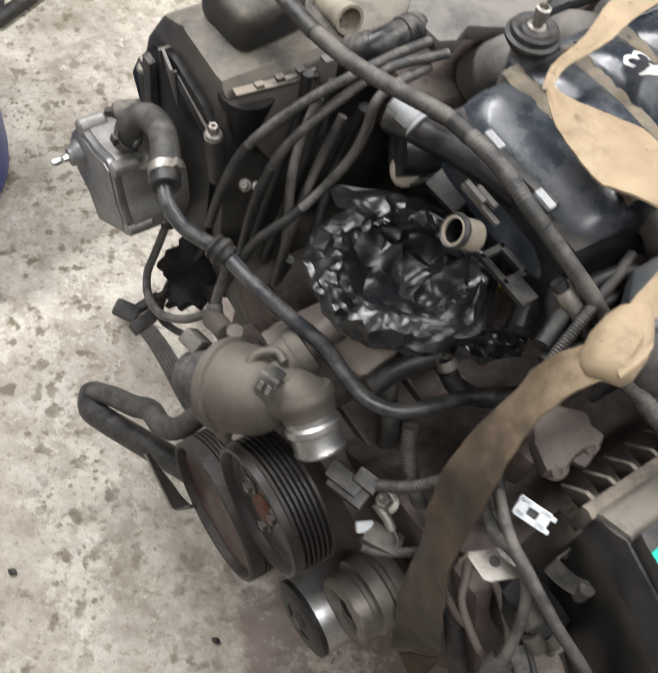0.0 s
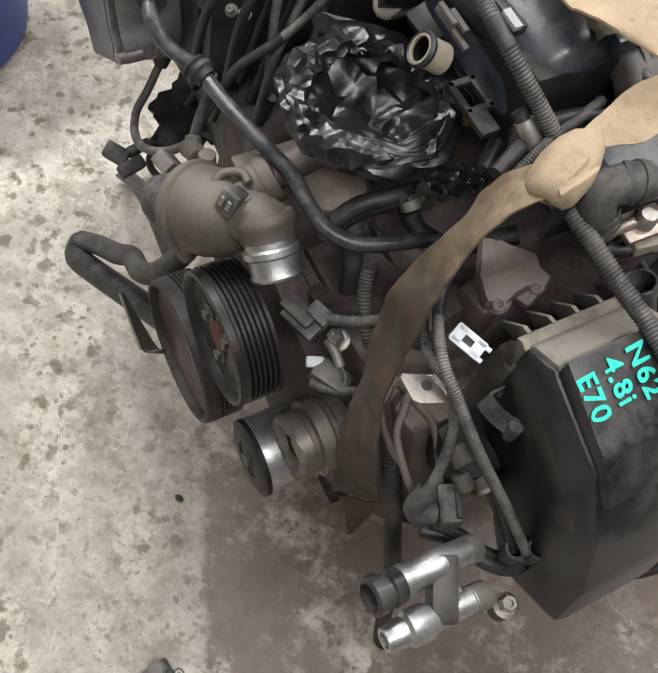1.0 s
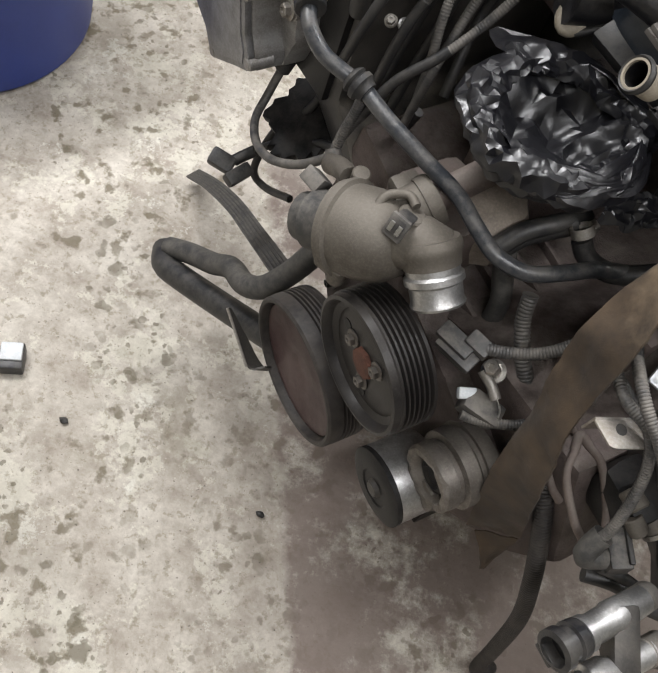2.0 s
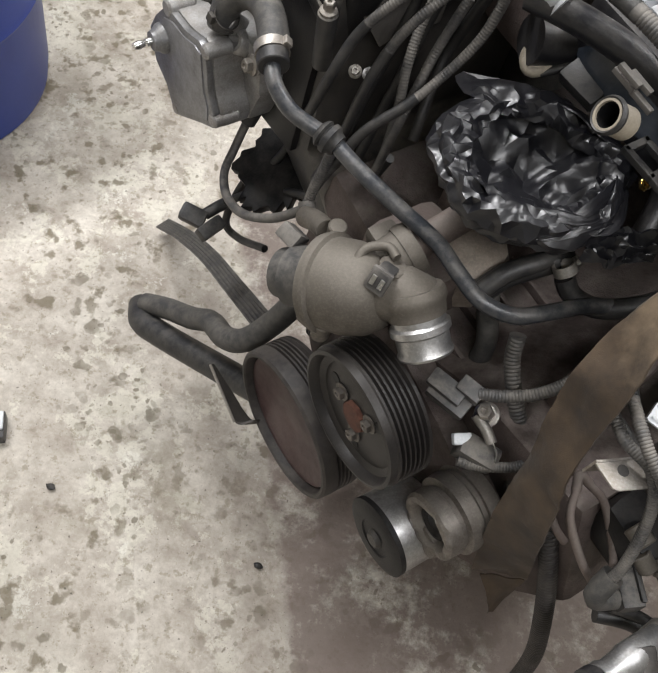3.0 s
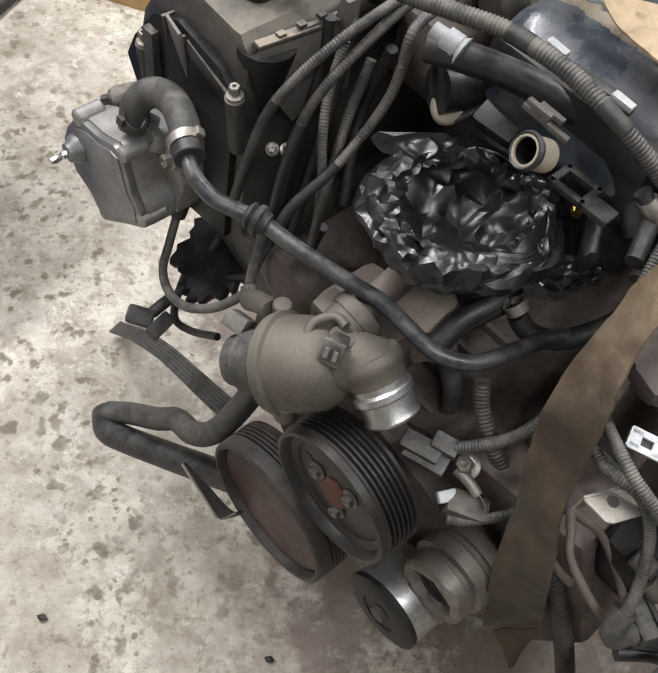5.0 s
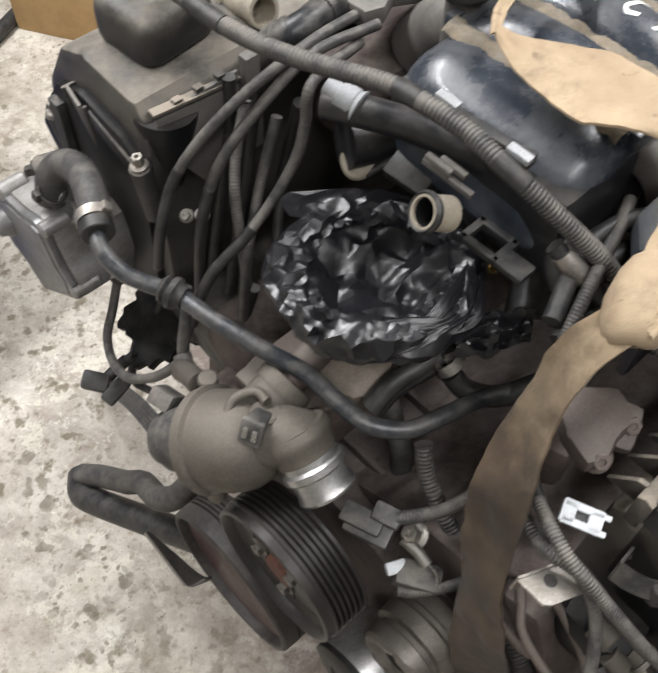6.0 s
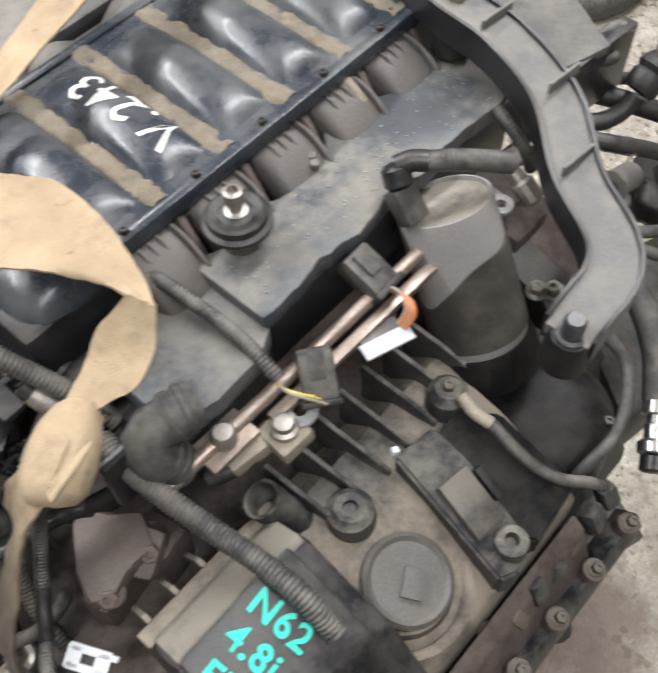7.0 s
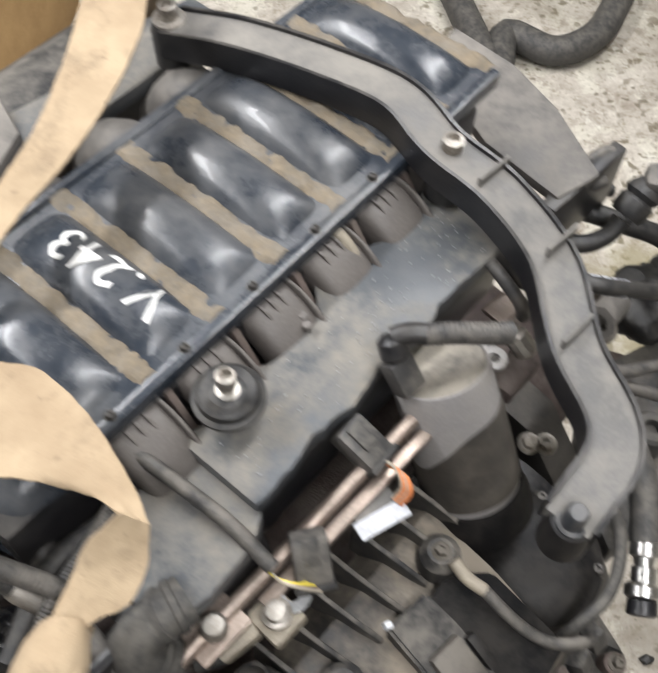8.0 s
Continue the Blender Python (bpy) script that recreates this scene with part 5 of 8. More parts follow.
# second rubber hose meeting it from the valley
hose("coolant_hose", "black rubber coolant hose in the engine valley", [(0.164, 0.576, 0.83), (0.184, 0.595, 0.85), (0.218, 0.616, 0.86), (0.243, 0.636, 0.865)], 0.011, 0, rubber)
r = hose("coolant_hose", "thick black rubber hose passing under the strap", [(0.241, 0.6, 0.865), (0.257, 0.592, 0.85), (0.289, 0.589, 0.845), (0.326, 0.596, 0.86), (0.364, 0.612, 0.88)], 0.0115, 0, rubber)
band_clamp(r, (0.238, 0.606, 0.872), Vector((0.257, 0.592, 0.85)) - Vector((0.234, 0.608, 0.875)), 0.0115)
hose("coolant_hose", "dark hose hanging in front of the timing case", [(0.176, 0.636, 0.8), (0.19, 0.605, 0.76), (0.205, 0.584, 0.72), (0.207, 0.568, 0.66), (0.212, 0.536, 0.6)], 0.013, 0, dry_rubber)

# loom loops at the left of the thermostat
hose("cable", "black cable loop hanging free beside the thermostat", [(-0.128, 0.868, 0.78), (-0.150, 0.862, 0.73), (-0.166, 0.845, 0.68), (-0.176, 0.814, 0.64), (-0.178, 0.778, 0.63), (-0.161, 0.734, 0.64), (-0.129, 0.693, 0.67), (-0.091, 0.677, 0.7), (-0.061, 0.672, 0.735), (-0.05, 0.675, 0.75)], 0.0062, 0, conduit_mat, category="cable")
hose("cable", "black cable running behind the thermostat", [(-0.205, 0.796, 0.5), (-0.177, 0.811, 0.52), (-0.136, 0.818, 0.56), (-0.083, 0.788, 0.62), (-0.023, 0.765, 0.66), (0.01, 0.754, 0.72), (0.029, 0.743, 0.8)], 0.0062, 0, rubber, category="cable")
hose("cable", "black cable hanging below the vacuum pump", [(-0.098, 0.864, 0.7), (-0.105, 0.834, 0.66), (-0.129, 0.829, 0.6), (-0.159, 0.835, 0.55), (-0.174, 0.808, 0.48), (-0.15, 0.797, 0.46), (-0.101, 0.765, 0.5)], 0.0062, 0, rubber, category="cable")
sensor_root = hose("cable_conduit", "short ribbed conduit rising from the thermostat plug", [(-0.05, 0.675, 0.75), (-0.046, 0.685, 0.785), (-0.04, 0.694, 0.82), (-0.039, 0.701, 0.85)], 0.0065, 0.0036, category="conduit")
part("plug", tube([(-0.039, 0.659, 0.745), (-0.046, 0.666, 0.75), (-0.05, 0.676, 0.755)], 0.011, 0, 12), conduit_mat, sensor_root)

loop_plug = thing("cable_plug", (-0.158, 0.852, 0.70), "slim black cable plug under the vacuum pump", "plug")
part("plug_body", rod((-0.146, 0.864, 0.738), (-0.168, 0.840, 0.672), 0.0115), rubber, loop_plug)
part("plug_collar", rod((-0.150, 0.860, 0.728), (-0.154, 0.855, 0.714), 0.0135), soot_black, loop_plug)


def loose_connector():
    p = Vector((-0.202, 0.776, 0.5))
    root = thing("loose_plug", p, "loose black cable plugs with torn tape, hanging free", "plug")
    part("plug_body", block(Matrix.Translation((-0.22, 0.784, 0.5)) @ pose(0, 0, 0, 20, 10, -5), (0.04, 0.028, 0.024), 0.006), rubber, root)
    part("plug_body", block(Matrix.Translation((-0.188, 0.771, 0.5)) @ pose(0, 0, 0, 0, 20, -30), (0.022, 0.045, 0.02), 0.005), rubber, root)
    part("tape_tail", tube([(-0.204, 0.792, 0.5), (-0.188, 0.806, 0.51), (-0.177, 0.811, 0.52)], 0.009, 0, 10), rubber, root)


loose_connector()

# dark flap of torn insulation under the vacuum pump
def insulation():
    p = Vector((-0.119, 0.84, 0.6))
    root = thing("insulation_flap", p, "ragged black sound insulation hanging under the pump", "insulation")
    bm = bmesh.new()
    random.seed(5)
    c = Vector((-0.088, 0.850, 0.62))
    M = frame_of(c, c + Vector((-0.25, -0.35, 0.9)))
    n = 64
    out = []
    for k in range(n):
        w = 2 * math.pi * k / n
        q = 1 + 0.16 * noise.noise(Vector((math.cos(w) * 2, math.sin(w) * 2, 1.7))) + random.uniform(-0.13, 0.13)
        out.append((0.062 * q * math.cos(w), 0.105 * q * math.sin(w)))
    prism(M, out, 0.02, 0.003, bm)
    part("flap", bm, soot_black, root)


insulation()

# ribbed belt hanging down
def belt():
    root = thing("drive_belt", (-0.364, 1.071, 0.02), "loose black ribbed drive belt reaching down to the floor", "belt")
    rows = []
    for (x, y, z), w in zip(((-0.362, 1.065, 0.03), (-0.291, 0.981, 0.14), (-0.217, 0.889, 0.24), (-0.146, 0.785, 0.34), (-0.096, 0.706, 0.42), (-0.06, 0.658, 0.46)), (0.017, 0.017, 0.018, 0.018, 0.018, 0.018)):
        rows.append((Vector((x, y, z)), Vector((0.62, 0.45, 0.55)).normalized() * w))
    part("band", ribbon(rows, 0.004), dry_rubber, root)
    for q in (-0.7, -0.35, 0, 0.35, 0.7):
        part("belt_rib", tube([c + w * q + Vector((-0.2, -0.6, 0.75)).normalized() * 0.0028 for c, w in rows], 0.0016, 0, 6), rubber, root)


belt()

# low hoses at the front left
r = hose("radiator_hose", "fat black rubber hose with open end hanging low", [(-0.296, 0.76, 0.22), (-0.278, 0.716, 0.25), (-0.242, 0.693, 0.27), (-0.158, 0.653, 0.31), (-0.081, 0.616, 0.35), (-0.029, 0.59, 0.38)], 0.0225, 0, rubber)
hose("radiator_hose", "bent matt black rubber hose beside the crank pulley", [(-0.281, 0.745, 0.26), (-0.237, 0.726, 0.3), (-0.186, 0.696, 0.35), (-0.151, 0.678, 0.39), (-0.118, 0.643, 0.42), (-0.086, 0.634, 0.45), (-0.055, 0.645, 0.5), (-0.032, 0.651, 0.56), (-0.007, 0.665, 0.62)], 0.0185, 0, dry_rubber)


def side_bracket():
    root = thing("bracket", (-0.059, 0.523, 0.4), "thin bent steel bracket with worn bright edge", "bracket")
    c = Vector((-0.083, 0.553, 0.42))
    t = Vector((-0.123, 0.578, 0.45)) - Vector((-0.059, 0.521, 0.4))
    rows = [(Vector((-0.123, 0.578, 0.45)), Vector((0.004, 0.004, -0.004))), (Vector((-0.098, 0.554, 0.43)), Vector((0.012, 0.012, -0.016))), (Vector((-0.066, 0.524, 0.4)), Vector((0.026, 0.024, -0.03))), (Vector((-0.04, 0.535, 0.4)), Vector((0.026, 0.024, -0.03)))]
    part("plate", ribbon([(c0 + w0 * 0.5, w0 * 0.5) for c0, w0 in rows], 0.003), dark_steel, root)
    part("edge", tube([r[0] for r in rows[:3]], 0.0022, 0, 6), steel, root)


side_bracket()

# middle front: plugs and conduits
def front_plug():
    root = thing("sensor_plug", (0.177, 0.495, 0.72), "dusty grey camshaft sensor plug with ribbed conduit", "plug")
    E3 = EN.to_3x3().to_4x4()
    for p, sx, sy, sz, w in (((0.161, 0.485, 0.765), 0.045, 0.022, 0.012, -25), ((0.169, 0.481, 0.755), 0.05, 0.03, 0.014, -25), ((0.166, 0.473, 0.745), 0.04, 0.008, 0.012, -25), ((0.186, 0.487, 0.77), 0.03, 0.02, 0.018, -25)):
        part("plug_body", block(Matrix.Translation(p) @ pose(0, 0, 0, 15, 0, w), (sx, sy, sz), 0.003), conduit_mat, root)
    part("conduit", tube([(0.196, 0.483, 0.775), (0.218, 0.483, 0.785), (0.246, 0.487, 0.8), (0.269, 0.496, 0.82), (0.286, 0.509, 0.84)], 0.0070, 0.0036), conduit_mat, root)
    part("lower_plug", block(Matrix.Translation((0.222, 0.45, 0.7)) @ pose(0, 0, 0, 10, 10, -10), (0.05, 0.03, 0.035), 0.008), conduit_mat, root)
    part("white_clip", block(Matrix.Translation((0.199, 0.454, 0.715)) @ pose(0, 0, 0, 20, 0, 20), (0.022, 0.014, 0.012), 0.003), white_plastic, root, "small white plastic clip")
    part("lower_conduit", tube([(0.202, 0.434, 0.7), (0.222, 0.434, 0.7), (0.263, 0.441, 0.71), (0.284, 0.453, 0.72)], 0.0062, 0.0034), conduit_mat, root)
    part("wire_loop", tube([(0.23, 0.456, 0.73), (0.24, 0.447, 0.72), (0.242, 0.438, 0.71)], 0.0012, 0, 6), bright_alu, root)
    part("lever", tube([(0.204, 0.476, 0.74), (0.22, 0.464, 0.735), (0.23, 0.452, 0.73)], 0.0065, 0, 8), cast_alu, root)
    part("lever_bolt", hexbolt((0.218, 0.482, 0.735), (0.209, 0.476, 0.755), 0.01), steel, root)


front_plug()
hose("cable_conduit", "thick ribbed black conduit standing upright at the front", [(0.22, 0.555, 0.8), (0.225, 0.536, 0.775), (0.241, 0.509, 0.75), (0.263, 0.485, 0.72), (0.277, 0.464, 0.69), (0.284, 0.442, 0.65)], 0.0092, 0.0046, category="conduit")
hose("drain_hose", "long ribbed drain hose hanging to the floor", [(0.306, 0.425, 0.70), (0.322, 0.392, 0.685), (0.345, 0.358, 0.64), (0.374, 0.325, 0.56), (0.402, 0.305, 0.46), (0.43, 0.295, 0.30), (0.47, 0.30, 0.10), (0.52, 0.33, 0.014)], 0.0115, 0.0044, brown_rubber)

# conduits beside the strap on the right bank
hose("cable_conduit", "dusty black ribbed conduit emerging under the strap", [(0.381, 0.689, 1.03), (0.36, 0.642, 1.04), (0.335, 0.591, 1.045), (0.311, 0.543, 1.015), (0.300, 0.510, 0.965), (0.296, 0.476, 0.93), (0.300, 0.450, 0.925), (0.306, 0.422, 0.93), (0.320, 0.396, 0.925), (0.344, 0.374, 0.91), (0.39, 0.35, 0.86), (0.443, 0.332, 0.8), (0.492, 0.314, 0.74)], 0.0060, 0.0032, plain=((0.42, 0.5),), category="conduit")
hose("cable_conduit", "dusty black ribbed conduit leading to a grey plug", [(0.290, 0.450, 0.90), (0.295, 0.430, 0.905), (0.308, 0.408, 0.905), (0.336, 0.39, 0.9), (0.354, 0.371, 0.87), (0.362, 0.35, 0.83), (0.363, 0.329, 0.79), (0.357, 0.32, 0.765)], 0.0060, 0.0032, category="conduit")
hose("cable_conduit", "smooth black cable beside a ribbed conduit", [(0.305, 0.436, 0.89), (0.346, 0.394, 0.885), (0.387, 0.357, 0.85), (0.431, 0.342, 0.8), (0.479, 0.317, 0.73)], 0.0058, 0, rubber, category="conduit")
hose("harness_conduit", "thick ribbed grey-black conduit lying across the valve cover", [(0.357, 0.577, 1.02), (0.383, 0.549, 1.018), (0.416, 0.523, 1.01), (0.450, 0.500, 0.999), (0.482, 0.478, 0.992), (0.511, 0.454, 0.984), (0.536, 0.430, 0.965)], 0.0095, 0.0040, category="conduit")
hose("cable_conduit", "thin ribbed conduit crossing the grey wiring cover", [(0.373, 0.719, 1.075), (0.406, 0.693, 1.074), (0.437, 0.669, 1.068), (0.471, 0.641, 1.060), (0.501, 0.612, 1.040)], 0.0065, 0.0038, category="conduit")
for z, dx, dy in ((1.02, 0, 0), (1.005, 30, 40), (0.99, 60, 90)):
    hose("cable", "black cable bundle under the strap", [L(-0.10, 0.10 + dx * 0.0004, z), L(-0.03, 0.075 + dx * 0.0006, z + 0.015), L(0.04, 0.085 + dx * 0.0007, z + 0.01), L(0.07, 0.12 + dx * 0.0007, z)], 0.009, 0, rubber, category="cable", group="cables under the strap")


# crumpled bag tied over the intake opening
def plastic_bag():
    c = Vector((0.162, 0.646, 0.955))
    root = thing("plastic_bag", c - UP * 0.03, "crumpled shiny black plastic bag stuffed over the intake opening", "plastic bag")
    x, y = Vector((0.99, 0.12, 0)), Vector((-0.12, 0.99, 0))
    rng = random.Random(11)

    def crumple(points, height, name):
        """Film creased along the edges between scattered points, with slightly softened facets."""
        co, _, tris, *_ = geometry.delaunay_2d_cdt([Vector(p) for p in points], [], [], 0, 1e-6)
        bm = bmesh.new()
        vs = [bm.verts.new((p.x, p.y, height(p))) for p in co]
        for f in tris:
            bm.faces.new([vs[q] for q in f])
        bmesh.ops.subdivide_edges(bm, edges=bm.edges[:], cuts=1, use_grid_fill=True)
        bmesh.ops.smooth_vert(bm, verts=[v for v in bm.verts if not v.is_boundary], factor=0.35, use_axis_x=True, use_axis_y=True, use_axis_z=True)
        for v in bm.verts:
            px, py, pz = v.co
            pz += 0.0014 * noise.noise(v.co * 70)
            v.co = c + x * (px * 1.04) + y * (py * 0.92) + UP * pz
        part(name, smooth(bm, 28), bag_film, root)

    # sunken, crumpled middle
    pts = []
    while len(pts) < 190:
        r, w = 0.083 * math.sqrt(rng.random()), rng.uniform(0, 2 * math.pi)
        p = Vector((r * math.cos(w), r * math.sin(w)))
        if all((p - q).length > 0.0075 for q in pts) or rng.random() < 0.003:
            pts.append(p)

    def bowl(p):
        r = p.length / 0.083
        return -0.024 + 0.040 * r ** 2.4 + rng.uniform(-0.0085, 0.0085) * (1 - 0.4 * r) + 0.018 * noise.noise(Vector((p.x * 30, p.y * 30, 2.2)))
    crumple(pts, bowl, "bag_film")

    # rolled rim: long creased folds that run round it
    round_len, over = 2 * math.pi, 1.0
    pts = []
    tries = 0
    while len(pts) < 900 and tries < 60000:
        tries += 1
        p = Vector((rng.uniform(0.0, round_len), rng.uniform(0, over)))
        if all(abs(p.x - q.x) * 3.2 + abs(p.y - q.y) * 5.6 > 0.27 for q in pts):
            pts.append(p)
    pts += [Vector((w, v / 10)) for v in range(11) for w in (0.0, round_len)]
    pts += [Vector((round_len * i / 40, v)) for i in range(1, 40) for v in (0.0, over)]
    co, _, tris, *_ = geometry.delaunay_2d_cdt(pts, [], [], 0, 1e-6)
    bm = bmesh.new()
    vs = []
    for p in co:
        w, v = p.x, p.y
        cw, sw = math.cos(w), math.sin(w)
        mid = 0.080 + 0.006 * noise.noise(Vector((cw * 1.6, sw * 1.6, 2.0)))
        fat = 0.021 + 0.006 * noise.noise(Vector((cw * 1.9, sw * 1.9, 6.0)))
        phi = radians(170 - 235 * v)
        fold = abs(noise.noise(Vector((cw * 1.4, sw * 1.4, v * 8.0 + 0.6 * sw)))) + 0.4 * abs(noise.noise(Vector((cw * 4, sw * 4, v * 12))))
        seam = w < 1e-4 or w > round_len - 1e-4
        out = fat + 0.018 * (0.30 - fold) + (0 if seam else rng.uniform(-0.0026, 0.0026))
        rr = mid + out * math.cos(phi)
        vs.append(bm.verts.new(c + x * (rr * 1.05 * cw) + y * (rr * 0.93 * sw) + UP * (0.004 + out * math.sin(phi))))
    for f in tris:
        bm.faces.new([vs[q] for q in f])
    bmesh.ops.remove_doubles(bm, verts=bm.verts[:], dist=0.0006)
    bmesh.ops.subdivide_edges(bm, edges=bm.edges[:], cuts=1, use_grid_fill=True)
    bmesh.ops.smooth_vert(bm, verts=[v for v in bm.verts if not v.is_boundary], factor=0.4, use_axis_x=True, use_axis_y=True, use_axis_z=True)
    part("bag_rim", smooth(bm, 28), bag_film, root)

    # flap of film lying back over the far edge
    pts = []
    while len(pts) < 60:
        p = Vector((rng.uniform(-0.085, 0.05), rng.uniform(0.066, 0.112)))
        if all((p - q).length > 0.006 for q in pts):
            pts.append(p)
    crumple(pts, lambda p: 0.022 - 9.0 * (p.y - 0.082) ** 2 - 0.10 * abs(p.x + 0.02) + rng.uniform(-0.005, 0.005), "bag_flap")
    # gathered folds that run round the rim
    for k in range(9):
        w0, span, r0 = rng.uniform(-1.9, 0.5), rng.uniform(0.7, 1.4), rng.uniform(0.074, 0.096)
        rows = []
        for q in range(7):
            w = w0 + span * q / 6
            rr = r0 + 0.005 * math.sin(q * 0.9 + k)
            p = c + x * (rr * 1.04 * math.cos(w)) + y * (rr * 0.92 * math.sin(w))
            up = 0.027 - 0.75 * max(0, rr - 0.080) + 0.002 * rng.random()
            thin = 0.25 + 0.75 * math.sin(math.pi * q / 6)
            rows.append((p + UP * up * (0.72 + 0.28 * thin), (x * math.cos(w) + y * math.sin(w)) * 0.006 * thin - UP * 0.003 * thin))
        part("bag_fold", ribbon(rows, 0.0006, 0.002), bag_film, root)
    # loose corner of the bag
    bm = bmesh.new()
    t = Vector((0.272, 0.604, 0.93))
    u, v = (Vector((0.288, 0.596, 0.945)) - Vector((0.234, 0.592, 0.93))) * 0.62, (Vector((0.266, 0.585, 0.92)) - Vector((0.271, 0.623, 0.945))) * 0.5
    n = 16
    g = [[bm.verts.new(t + u * (i / n * 2 - 1) + v * (k / n * 2 - 1) * (1 - 0.35 * abs(i / n * 2 - 1)) + UP * (0.012 * (1 - abs(noise.noise(Vector((i * 0.28, k * 0.22, 3.3)))) * 2.2) + 0.005 * noise.noise(Vector((i * 0.6, k * 0.3, 8))))) for k in range(n + 1)] for i in range(n + 1)]
    for i in range(n):
        for k in range(n):
            bm.faces.new((g[i][k], g[i + 1][k], g[i + 1][k + 1]))
            bm.faces.new((g[i][k], g[i + 1][k + 1], g[i][k + 1]))
    part("bag_corner", smooth(bm, 35), bag_film, root)


plastic_bag()


# lifting strap, knotted, lying over the engine
def strap():
    root = thing("lifting_strap", (0.33, 0.328, 0.5), "tan webbing lifting strap, grease-stained and knotted over the engine", "strap")
    def rows(pairs):
        return [((Vector(a) + Vector(b)) / 2, (Vector(b) - Vector(a)) / 2) for a, b in pairs]
    part("hanging_run", ribbon(rows([((0.325, 0.529, 1.085), (0.346, 0.5, 1.085)), ((0.302, 0.528, 1.040), (0.318, 0.486, 1.062)), ((0.281, 0.517, 0.988), (0.305, 0.474, 1.012)), ((0.266, 0.496, 0.948), (0.294, 0.450, 0.982)), ((0.250, 0.466, 0.922), (0.287, 0.425, 0.945)), ((0.248, 0.453, 0.885), (0.286, 0.412, 0.893)), ((0.250, 0.439, 0.838), (0.282, 0.394, 0.858)), ((0.252, 0.419, 0.782), (0.288, 0.374, 0.812)), ((0.254, 0.402, 0.73), (0.300, 0.363, 0.752)), ((0.261, 0.392, 0.668), (0.312, 0.357, 0.685)), ((0.270, 0.381, 0.61), (0.326, 0.358, 0.636)), ((0.278, 0.367, 0.555), (0.338, 0.362, 0.59))]), 0.0026, 0.007), webbing, root, "tan strap run, darker brown towards its hanging end")
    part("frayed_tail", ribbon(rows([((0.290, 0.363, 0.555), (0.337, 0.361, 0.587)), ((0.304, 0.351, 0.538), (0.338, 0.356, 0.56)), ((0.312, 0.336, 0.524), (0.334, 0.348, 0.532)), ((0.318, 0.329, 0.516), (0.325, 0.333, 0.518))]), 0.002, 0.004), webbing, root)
    part("upper_loop", ribbon(rows([((0.35, 0.564, 1.1), (0.371, 0.557, 1.1)), ((0.359, 0.579, 1.105), (0.382, 0.567, 1.1)), ((0.371, 0.601, 1.118), (0.406, 0.571, 1.112)), ((0.387, 0.615, 1.145), (0.426, 0.6, 1.135)), ((0.406, 0.619, 1.158), (0.424, 0.613, 1.15))]), 0.0026, 0.002), webbing, root)
    part("upper_band", ribbon(rows([((0.403, 0.62, 1.156), (0.424, 0.611, 1.15)), ((0.387, 0.626, 1.15), (0.414, 0.646, 1.155)), ((0.349, 0.636, 1.15), (0.39, 0.694, 1.152)), ((0.311, 0.653, 1.145), (0.346, 0.731, 1.15)), ((0.28, 0.689, 1.14), (0.3, 0.748, 1.148)), ((0.258, 0.728, 1.138), (0.267, 0.758, 1.145)), ((0.245, 0.765, 1.142), (0.249, 0.769, 1.145))]), 0.0026, 0.003), webbing, root, "pale tan strap band across the manifold")
    part("upper_end", ribbon(rows([((0.241, 0.762, 1.143), (0.249, 0.765, 1.143)), ((0.240, 0.795, 1.15), (0.265, 0.791, 1.148)), ((0.249, 0.831, 1.158), (0.293, 0.8, 1.155)), ((0.258, 0.852, 1.163), (0.314, 0.821, 1.162)), ((0.275, 0.886, 1.167), (0.329, 0.857, 1.167)), ((0.295, 0.918, 1.175), (0.343, 0.873, 1.172)), ((0.311, 0.938, 1.18), (0.359, 0.898, 1.18)), ((0.328, 0.98, 1.185), (0.379, 0.940, 1.185)), ((0.344, 1.037, 1.19), (0.401, 1.010, 1.19)), ((0.352, 1.090, 1.195), (0.417, 1.083, 1.195)), ((0.352, 1.160, 1.19), (0.420, 1.165, 1.19)), ((0.345, 1.230, 1.14), (0.413, 1.240, 1.14)), ((0.335, 1.270, 1.02), (0.403, 1.285, 1.02)), ((0.330, 1.280, 0.86), (0.398, 1.295, 0.86))]), 0.0026, 0.002), webbing, root)
    # the knot: a stuffed roll of webbing with a wrapped turn
    a, b = Vector((0.364, 0.569, 1.1)), Vector((0.339, 0.501, 1.075))
    n = (b - a).length
    bm = lathe(a, b, [(0, 0.010), (n * 0.1, 0.017), (n * 0.3, 0.0235), (n * 0.55, 0.0265), (n * 0.8, 0.0255), (n * 0.94, 0.020), (n, 0.012), (n, 0.0075), (n - 0.012, 0.004)], 30)
    for v in bm.verts:
        v.co += Vector((1, 1, 1)) * 0.004 * noise.noise(v.co * 30) + Vector((0, 0, 0.002)) * noise.noise(v.co * 75)
    part("knot", bm, webbing, root, "bulging knot in tan webbing")
